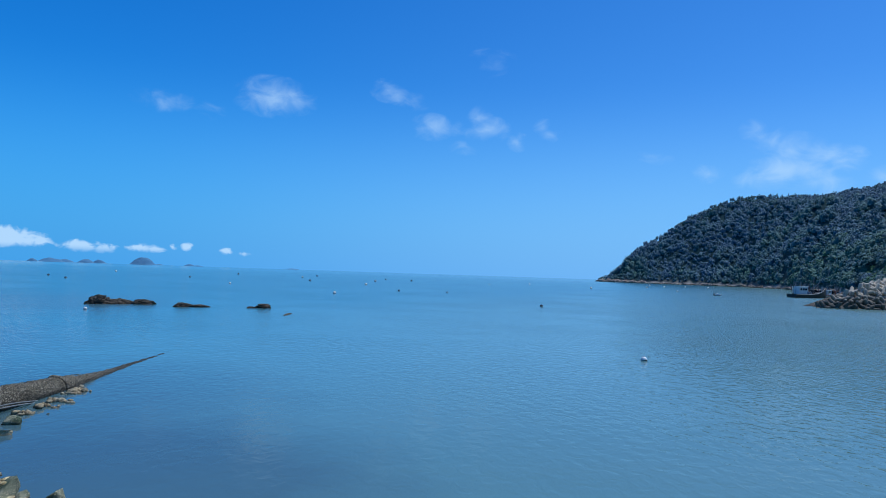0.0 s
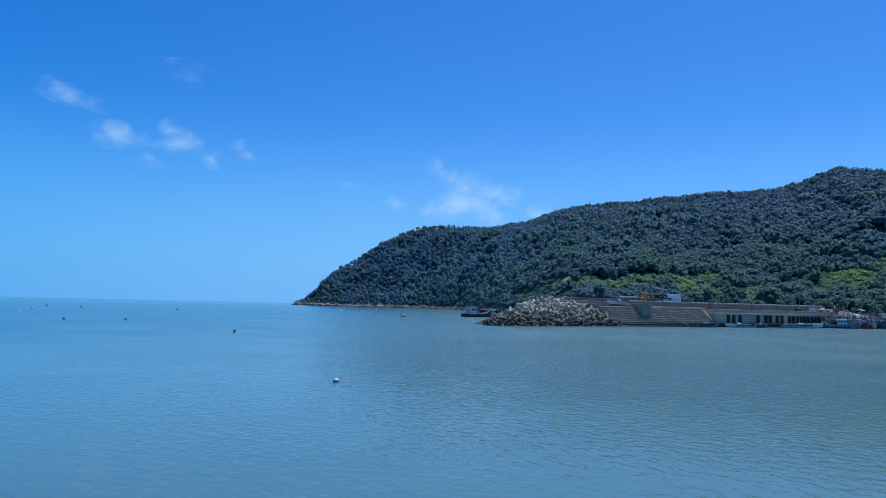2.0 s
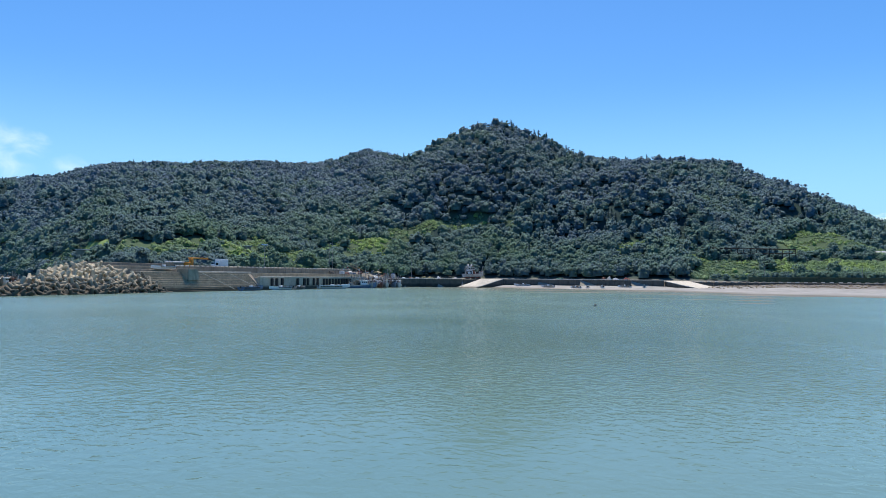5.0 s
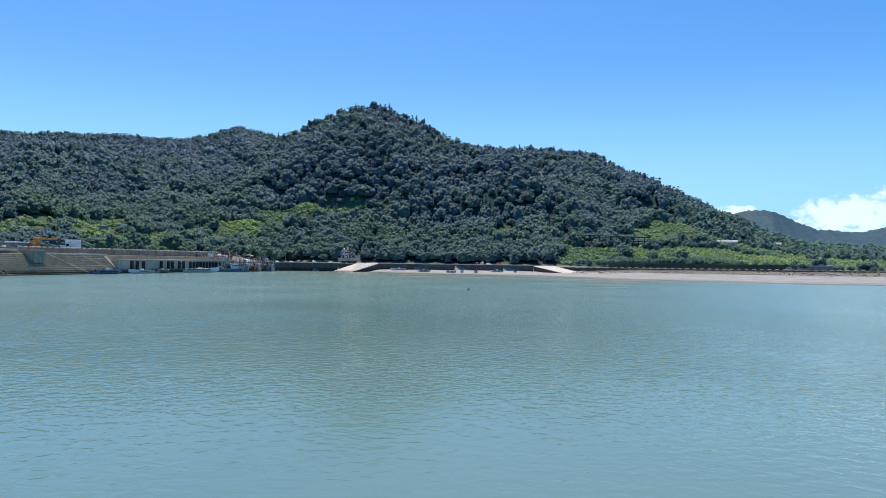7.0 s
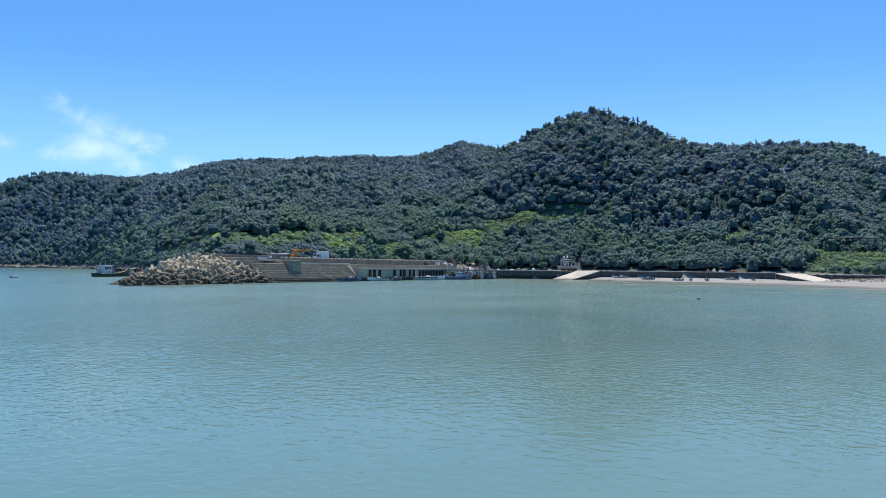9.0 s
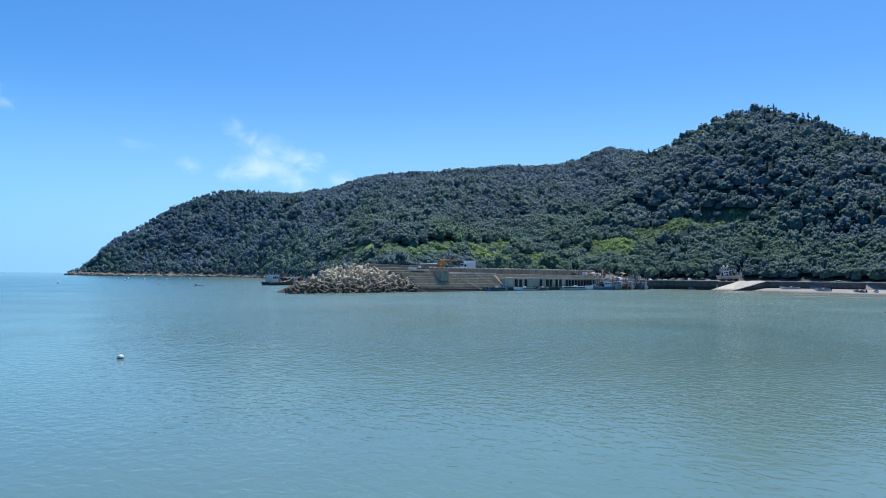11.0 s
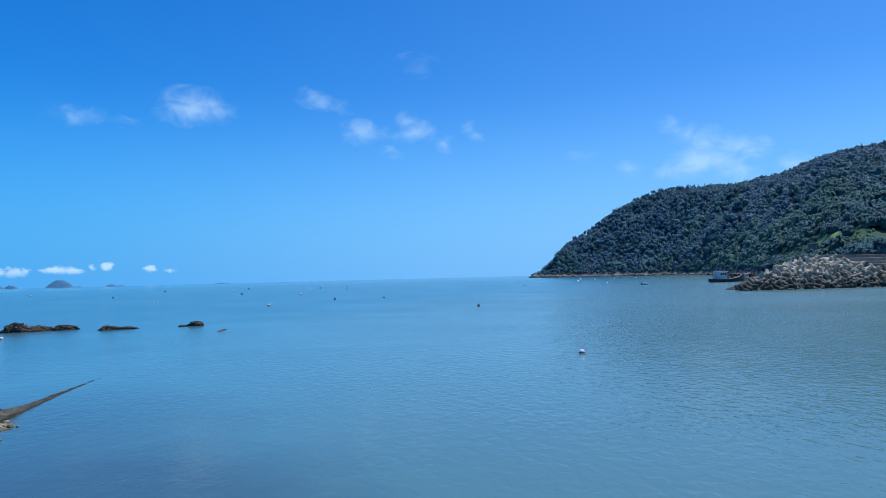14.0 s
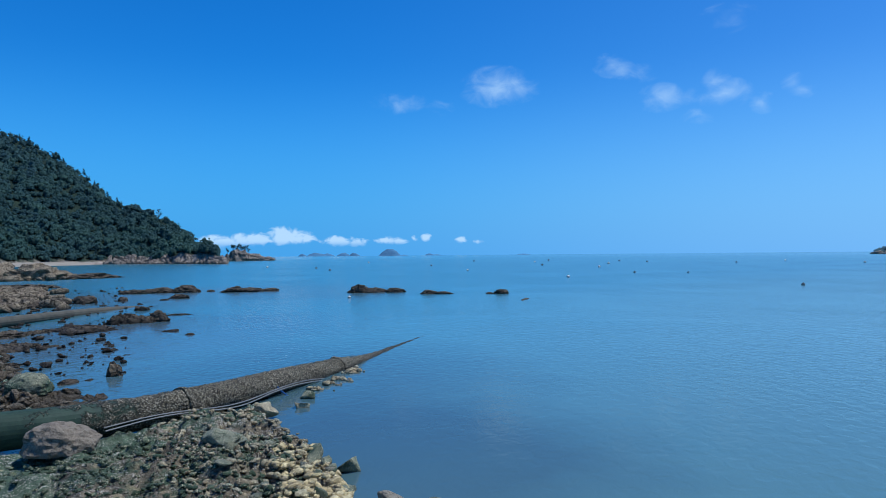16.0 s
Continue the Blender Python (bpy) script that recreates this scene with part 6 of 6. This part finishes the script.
# along the quay
skiff((182, 163.6, -0.1), 4, 12, "long grey open boat with nets on board", DULL_BLUE)
skiff((197, 163.4, -0.1), 176, 10.5)
skiff((209, 163.6, -0.1), 12, 10.0, "grey open boat with gear on board", STEEL)
skiff((228, 160.5, -0.15), -28, 14, "long white open boat beside the quay")
for i, (x, y, turn, length, hull, trim, label) in enumerate([
        (250, 161, -40, 13, DULL_BLUE, DULL_WHITE, "faded blue fishing boat moored at the quay"), (256, 161.5, -128, 13, DULL_WHITE, DULL_RED, "white fishing boat with red trim at the quay"),
        (261, 162, -133, 14, DULL_WHITE, DULL_BLUE, "white fishing boat with blue trim at the quay"), (266, 161, -140, 13, DULL_RED, DULL_WHITE, "faded red fishing boat crowded at the quay"),
        (271, 161, -146, 14, DULL_WHITE, NET, "white fishing boat with dark nets at the quay"), (276, 160, -138, 13, DULL_BLUE, NET, "blue fishing boat with dark nets at the quay"),
        (281, 159.5, -150, 13, DULL_WHITE, DULL_RED, "white fishing boat with red trim at the quay")]):
    fishing_boat((x, y, -0.5), turn, length, hull, trim, label, stern_house=bool(i % 2), masts=3, seed=20 + i)
# hauled out
hauled = fishing_boat((334, 142, 5.0), -25, 14, DULL_WHITE, DULL_RED, "white fishing boat hauled out on the quay", masts=3, seed=9)
part("flybridge", boxes((-5.2, -1.5, 4.2, 0.2, 1.5, 5.3), (-4.6, -1.2, 5.3, -2.6, 1.2, 6.0), bevel=0.08), DULL_WHITE, hauled, "white upper deckhouse")
part("keel_paint", boxes((-6.4, -1.0, -0.1, 4.5, 1.0, 0.5), bevel=0.2), RED_PAINT, hauled, "red bottom paint")
for x in (-3.8, -1.4):
    bm = bmesh.new()
    bmesh.ops.create_uvsphere(bm, u_segments=12, v_segments=8, radius=0.55)
    for w in bm.verts: w.co += Vector((x, 0, 6.6))
    part("radar_dome", bm, WHITE, hauled)
for x in (-4.6, -3.0, -1.4): part("upper_window", boxes((x, -1.53, 4.55, x + 1.1, -1.505, 5.1)), GLASS, hauled)
cradle = thing("boat_cradle", "timber cradle under the hauled out boat", "cradle", (334, 142, 4.1), -25)
for x in (-4, 0, 4): part("beam", boxes((x - 0.2, -1.6, 0, x + 0.2, 1.6, 1.3), bevel=0.04), WOOD, cradle)
skiff((153, 175.2, 7.25), 176, 8.5, "white open boat laid up on the terrace")
for x, y, turn, length in ((300, 76, 60, 6), (303, 71, 200, 4.5), (306, 65, 20, 6), (312, 56, 70, 6.5), (312, 47, 10, 5.5), (309, 92, 75, 7), (318, 108, 100, 8)):
    d = math.hypot(x, y)
    a = math.degrees(math.atan2(-x, y))
    e, w = float(table(BEACH_EDGE, np.array([a]))[0]), float(table(SHORE, np.array([a]))[0]) + 2
    k = (d - e) / max(w - e, 8)
    skiff((x, y, float(beach_rise(a, k)) - 0.05), turn, length, "small open boat lying on the beach sand", group="skiffs on the beach")


# ---- vehicles and gear on the quay ----
def wheel_set(t, places, r=0.45, w=0.28):
    for x, y in places:
        tyre = part("wheel", tube([(x, y - w / 2, r), (x, y - w / 2 + 0.04, r), (x, y + w / 2 - 0.04, r), (x, y + w / 2, r)], [r * 0.9, r, r, r * 0.9], 14), RUBBER, t)
        part("rim", tube([(x, y - w / 2 - 0.02, r), (x, y + w / 2 + 0.02, r)], r * 0.55, 10), STEEL, tyre)


truck = thing("box_truck", "white box truck parked behind the parapet", "truck", (184.1, 181.5, 7.35), 180)
part("chassis", boxes((-3.2, -0.95, 0.45, 3.0, 0.95, 0.75), bevel=0.03), DARK_STEEL, truck)
part("cargo_box", boxes((-3.5, -1.15, 0.8, 1.05, 1.15, 4.1), bevel=0.05), WHITE, truck)
bm = bmesh.new()
for y in (-1.0, 1.0):
    for x, z in ((1.2, 0.6), (3.3, 0.6), (3.3, 1.9), (2.9, 3.0), (1.2, 3.05)): bm.verts.new((x, y, z))
bm.verts.ensure_lookup_table()
bm.faces.new(bm.verts[:5]), bm.faces.new(bm.verts[5:][::-1])
for i in range(5): bm.faces.new([bm.verts[k] for k in (i, (i + 1) % 5, 5 + (i + 1) % 5, 5 + i)])
bmesh.ops.bevel(bm, geom=list(bm.edges), offset=0.07, segments=2, affect="EDGES")
cab = part("cab", bm, WHITE, truck)
part("windscreen", boxes((3.02, -0.85, 1.95, 3.2, 0.85, 2.75)), GLASS, cab)
for y in (-1.02, 1.005): part("side_window", boxes((1.6, y, 1.8, 2.75, y + 0.015, 2.65)), GLASS, cab)
wheel_set(truck, [(-2.0, -0.85), (-2.0, 0.85), (2.2, -0.85), (2.2, 0.85)])
for y in (-0.75, 0.75): part("headlight", boxes((3.26, y - 0.16, 0.85, 3.32, y + 0.16, 1.08), bevel=0.02), GLASS, cab)

crane = thing("mobile_crane", "orange truck crane with its boom lowered", "crane", (170.8, 181.5, 7.35), 0)
part("chassis", boxes((-2.6, -1.1, 0.5, 4.4, 1.1, 1.1), bevel=0.05), DARK_STEEL, crane)
part("cab", boxes((-2.7, -1.05, 1.1, -1.2, 1.05, 2.6), bevel=0.12), ORANGE, crane)
part("turret", boxes((-0.7, -0.6, 1.1, 0.5, 0.6, 3.9), bevel=0.1), ORANGE, crane)
boom = part("boom", boxes((-1.2, -0.3, 3.75, 7.6, 0.3, 4.35), bevel=0.06), ORANGE, crane)
part("boom_tip", boxes((7.6, -0.2, 3.5, 8.4, 0.2, 4.2), bevel=0.04), DARK_STEEL, boom)
part("ram", tube([(0.6, 0, 2.4), (3.2, 0, 3.3)], 0.14, 8), STEEL, crane)
wheel_set(crane, [(-1.6, -1.0), (-1.6, 1.0), (2.6, -1.0), (2.6, 1.0), (3.8, -1.0), (3.8, 1.0)], 0.5)

shelter = thing("shelter", "low shelter with a white roof on the yard", "shelter", (165.6, 184, 7.2))
part("roof", boxes((-2.7, -2, 2.5, 2.7, 2, 2.95), bevel=0.1), TARP, shelter)
part("wall", boxes((-2.2, -1.8, 0, 2.2, 1.8, 2.5), bevel=0.03), OLD_CONCRETE, shelter)


def lamp_post(at, tall, arm=0.0, panel=False, label="grey steel lamp post", turn=0):
    t = thing("lamp_post", label, "post", at, turn, "posts along the shore")
    part("pole", tube([(0, 0, -0.5), (0, 0, tall)], [0.13, 0.07], 8), STEEL, t)
    if arm:
        part("arm", tube([(0, 0, tall - 0.1), (arm, 0, tall + 0.25)], 0.05, 6), STEEL, t)
        part("lamp", boxes((arm - 0.3, -0.15, tall + 0.15, arm + 0.45, 0.15, tall + 0.33), bevel=0.04), WHITE, t)
    if panel: part("panel", boxes((-1.7, -0.12, tall - 0.1, 1.7, 0.12, tall + 0.3), bevel=0.03), BLUE_ROOF, t, "pale blue panel")
    return t


def land_z(a, d):
    return float(land(np.array([float(a)]), np.array([float(d)]))[0][0])


lamp_post((208.3, 181, 7.3), 10.5, 1.4, True, "grey lamp post with a blue panel behind the parapet")
lamp_post((253, 181, 7.3), 13, 1.2)
lamp_post((304.6, 165, 4.1), 10)
lamp_post((281, 184, 4.1), 9)
for a, d, tall in ((-54.7, 330, 11), (-54.7, 398, 10), (-67.2, 445, 11), (-81.2, 402, 11), (-44.0, 345, 9), (-84.0, 352, 8), (-90.5, 352, 8), (-97, 356, 8), (-73.5, 372, 9), (-77.8, 372, 9)):
    x, y = polar(a, d)
    lamp_post((x, y, land_z(a, d)), tall, 1.2 if tall > 9 else 0.0, turn=30, label="wooden utility pole among the trees" if tall < 10 else "grey steel lamp post")


def heap(at, size, material, label, category="heap", seed=1):
    ob = tagged(new("gear_heap", lump("gear_heap", size, seed, material, 0.4, 3)), label, category, "gear heaps on the quay")
    ob.matrix_basis = pose(*at, 0, 0, seed * 37)
    return ob


for i, (x, y, sx, sz, m, lab) in enumerate([(309, 160, 1.6, 1.3, YELLOW, "heap of yellow fishing net"), (313, 158, 1.8, 1.6, YELLOW, "heap of yellow fishing net"), (317, 155, 1.5, 1.4, WHITE, "heap of white floats"),
                                            (320, 153, 2.2, 1.3, NET, "heap of dark fishing net"), (323, 151, 2.0, 1.5, NET, "heap of dark fishing net"), (326, 149, 1.6, 1.2, STEEL, "heap of grey gear"),
                                            (298, 166, 1.2, 0.9, WHITE, "heap of white floats"), (301, 164, 1.0, 0.9, RED_PAINT, "heap of red floats"), (305, 162, 1.3, 0.9, TARP, "heap under a pale tarpaulin"),
                                            (288, 172, 2.2, 1.7, NET, "heap of dark fishing net"), (283, 175, 2.4, 2.0, NET, "heap of dark fishing net"), (277, 176, 2.0, 1.7, RED_PAINT, "heap of red gear"),
                                            (272, 178, 2.4, 1.9, WOOD, "heap of timber and rope"), (266, 182, 2.6, 2.0, NET, "heap of dark fishing net"), (341, 95, 2.4, 1.2, GREEN_PAINT, "heap under a green cover"),
                                            (340, 60, 1.8, 1.2, RED_PAINT, "heap of red gear")]):
    heap((x, y, 4.1), (sx, sx * 0.8, sz), m, lab, seed=100 + i)

# stacked crates, flag poles and racks crowd the end of the quay
crand = random.Random(5)
for i in range(30):
    x, y = crand.uniform(252, 300), crand.uniform(171, 182)
    m = crand.choice((DULL_RED, DULL_BLUE, TARP, WOOD, NET, DULL_WHITE, DULL_RED))
    n = crand.randint(1, 4)
    c = thing("crate_stack", "stack of fish crates on the quay", "crates", (x, y, 4.12 if x > 268 else 6.36 if y > 172.8 else 5.06), crand.uniform(0, 90), "crates on the quay")
    for k in range(n): part("crate", boxes((-1.0, -0.75, 0.75 * k, 1.0, 0.75, 0.75 * k + 0.7), bevel=0.05), m, c)
for i in range(22):
    x, y = crand.uniform(250, 296), crand.uniform(170, 180)
    z = 4.1 if x > 268 else 6.3 if y > 172.8 else 5.0
    f = thing("flag_pole", "bamboo marker pole with a faded flag", "pole", (x, y, z), crand.uniform(0, 360), "marker poles on the quay")
    tall = crand.uniform(2.5, 5.5)
    lean = crand.uniform(-0.5, 0.5)
    part("pole", tube([(0, 0, 0), (lean, 0.2 * lean, tall)], [0.1, 0.06], 5), crand.choice((WOOD, STEEL, WHITE)), f)
    part("flag", boxes((lean, -0.02, tall - 0.7, lean + 0.75, 0.02, tall - 0.15)), crand.choice((DULL_RED, NET, DULL_WHITE, TARP)), f)

for i in range(26):
    x, y = crand.uniform(250, 298), crand.uniform(169.5, 184)
    z = 4.1 if x > 268 else 6.3 if y > 172.8 else 5.0
    r = crand.uniform(1.0, 2.2)
    m, lab = crand.choice(((NET, "heap of dark fishing net"), (DULL_RED, "heap of faded red gear"), (WOOD, "heap of timber and rope"), (TARP, "heap under a pale tarpaulin"), (DULL_WHITE, "heap of dirty white floats"), (DULL_BLUE, "heap under a blue cover"), (YELLOW, "heap of yellow fishing net")))
    heap((x, y, z), (r, r * 0.8, crand.uniform(0.9, 1.9)), m, lab, seed=140 + i)

tent = thing("canopy", "tan canopy over gear on the quay", "canopy", (291, 178, 4.1), 20)
for x in (-2.6, 2.6):
    for y in (-1.8, 1.8): part("leg", tube([(x, y, 0), (x, y, 3.2)], 0.06, 6), STEEL, tent)
bm = bmesh.new()
ridge = [bm.verts.new(v) for v in ((-2.9, -2.1, 3.1), (2.9, -2.1, 3.1), (2.9, 0, 3.9), (-2.9, 0, 3.9), (-2.9, 2.1, 3.1), (2.9, 2.1, 3.1))]
for q in ((0, 1, 2, 3), (3, 2, 5, 4), (0, 3, 4), (1, 5, 2)): bm.faces.new([ridge[k] for k in q])
part("roof", bm, YELLOW, tent)
heap((337, 68, 4.1), (1.5, 1.2, 1.9), DULL_WHITE, "heap under a pale tarpaulin", seed=181)
heap((336.2, 71, 4.1), (1.2, 1.0, 1.3), DULL_RED, "heap of faded red gear", seed=182)
heap((336, 64.5, 4.1), (1.3, 1.0, 1.0), TARP, "heap of white floats", seed=183)
# derelict gangway with a yellow rail climbing the bank
gang = thing("gangway", "yellow railed gangway climbing the bank", "gangway", (274, 186, 4.1), 125)
part("tread", boxes((-7, -0.8, -0.1, 7, 0.8, 0.1), bevel=0.03), WOOD, gang)
for y in (-0.8, 0.8): part("handrail", tube([(-7, y, 1.0), (7, y, 1.0)], 0.06, 6), YELLOW, gang)
gang.matrix_basis = pose(281, 181, 7.6, 0, -28, 140)

# ---- terraces: steel frame, greenhouses, sheds ----
fx, fy = polar(-89.3, 404)
frame_house = thing("steel_frame", "long dark derelict steel frame on the terrace", "frame", (fx, fy, land_z(-89.3, 404) - 0.5), -92)
BAYS, BAY = 15, 3.2
for i in range(BAYS + 1):
    x = (i - BAYS / 2) * BAY
    for y in (-3.2, 3.2): part("post", boxes((x - 0.16, y - 0.16, 0, x + 0.16, y + 0.16, 6.6 - 0.1 * i)), DARK_STEEL, frame_house)
for y in (-3.2, 3.2):
    for z0, z1 in ((6.9, 5.2), (3.6, 2.9)):
        part("rail", tube([(-BAYS * BAY / 2, y, z0), (BAYS * BAY / 2, y, z1)], 0.2, 6), DARK_STEEL, frame_house)
part("roof_sheet", boxes((-BAYS * BAY / 2, -3.4, 6.0, -BAYS * BAY / 2 + 16, 3.4, 6.15)), DARK_STEEL, frame_house, "dark sheet roof remains")
for a, d, n, label in ((-98.4, 462, 15, "long pale greenhouse on the terrace"), (-101.8, 596, 14, "small pale greenhouse on the terrace")):
    x, y = polar(a, d)
    g = thing("greenhouse", label, "greenhouse", (x, y, land_z(a, d) - 0.2), a - 2)
    bm = bmesh.new()
    arcs = []
    for sx in (-n / 2 * 1.1, n / 2 * 1.1):
        arcs.append([bm.verts.new((sx, 3 * math.cos(math.pi * k / 10), 2.6 * math.sin(math.pi * k / 10))) for k in range(11)])
    for k in range(10): bm.faces.new((arcs[0][k], arcs[1][k], arcs[1][k + 1], arcs[0][k + 1]))
    bm.faces.new(arcs[0]), bm.faces.new(arcs[1][::-1])
    part("cover", bm, FILM, g)
    for k in range(n // 3 + 1):
        sx = -n / 2 * 1.1 + k * 3.3
        part("hoop", tube([(sx, 3.05 * math.cos(math.pi * q / 10), 2.65 * math.sin(math.pi * q / 10)) for q in range(11)], 0.07, 5), STEEL, g)
for a, d, w, label in ((-47.5, 352, 5, "blue roofed shed among the bushes"), (-105.2, 362, 9, "blue roofed shed beside the road"), (-36.2, 345, 15, "long grey roofed shed below the lawn")):
    x, y = polar(a, d)
    s = thing("shed", label, "shed", (x, y, land_z(a, d) - (1.3 if w > 12 else 0.3)), a)
    part("wall", boxes((-w / 2, -2, 0, w / 2, 2, 2.4), bevel=0.03), OLD_CONCRETE, s)
    part("roof", boxes((-w / 2 - 0.4, -2.4, 2.4, w / 2 + 0.4, 2.4, 2.75), bevel=0.05), BLUE_ROOF if "blue" in label else FILM, s)

# ---- floats on the water ----
BUOY_WHITE = mat_plain("white float", (0.75, 0.74, 0.7), 0.5, 0.2, 3)
BUOY_DARK = mat_plain("black float", (0.03, 0.03, 0.035), 0.6, 0.3, 3)


def buoy(at, r, pale=True):
    t = thing("buoy", "round white mooring float on the water" if pale else "round black mooring float on the water", "buoy", at, 0, "mooring floats")
    bm = bmesh.new()
    bmesh.ops.create_uvsphere(bm, u_segments=16, v_segments=10, radius=r)
    part("float", bm, BUOY_WHITE if pale else BUOY_DARK, t)
    part("band", tube([(0, 0, -0.12 * r), (0, 0, 0.1 * r)], r * 1.03, 16), BUOY_DARK if pale else BUOY_WHITE, t)
    part("ring", tube([(0, 0, r * 0.9), (r * 0.2, 0, r * 1.2), (0, 0, r * 1.35), (-r * 0.2, 0, r * 1.2), (0, 0, r * 0.92)], r * 0.06, 5), STEEL, t)
    return t


for x, y, r, pale in [(14, 45, 0.22, 1), (-25, 153, 0.4, 1), (-62, 306, 0.55, 0), (-31, 266, 0.5, 1), (-36, 351, 0.6, 1), (-12.5, 190, 0.35, 0), (18.5, 121, 0.3, 0), (-41, 76, 0.22, 1), (-122, 212, 0.4, 0), (-115, 298, 0.45, 0),
                      (-69, 213, 0.35, 1), (1.5, 190, 0.3, 0), (-185, 263, 0.5, 1), (82, 361, 0.6, 1), (27, 375, 0.5, 0), (124, 345, 0.5, 1), (-147, 244, 0.45, 0), (209, 660, 0.9, 1), (190, 560, 0.8, 1), (230, 620, 0.8, 1), (150, 480, 0.7, 1),
                      (260, 640, 0.8, 1), (125, 28, 0.3, 0), (-90, 420, 0.6, 1), (-150, 480, 0.7, 0), (-40, 460, 0.6, 0), (-210, 420, 0.6, 1), (-20, 420, 0.6, 0), (60, 450, 0.6, 1), (-100, 520, 0.7, 0)]:
    buoy((x, y, r * 0.25), r, bool(pale))
skiff((117, 278, -0.1), 20, 3.6, "tiny white open boat on a mooring", group="skiffs on moorings", laden=False)

# stones along the top of the beach
beach_rng = np.random.default_rng(77)
rows_v, rows_f, base = [], [], 0
for _ in range(2600):
    a = beach_rng.uniform(-118, -85.5)
    w = float(table(SHORE, np.array([a]))[0]) + 2
    e = float(table(BEACH_EDGE, np.array([a]))[0])
    k = 1 - 0.4 * beach_rng.uniform(0, 1) ** 1.5
    d = e + (w - 5 - e) * k
    x, y = polar(a, d)
    r = 0.12 + 0.5 * beach_rng.uniform(0, 1) ** 2.5
    v, f = CHIPS[beach_rng.integers(0, 12)]
    q = v * np.array((1.3, 1.0, 0.6)) * r
    rows_v.append(q + np.array((x, y, float(beach_rise(a, k)) + 0.05)))
    rows_f.append(f + base)
    base += len(v)
tagged(new("beach_stones", mesh_of("beach_stones", np.concatenate(rows_v), np.concatenate(rows_f), TAN_ROCK)), "brown stones and debris along the top of the beach", "stones", kind="stuff")
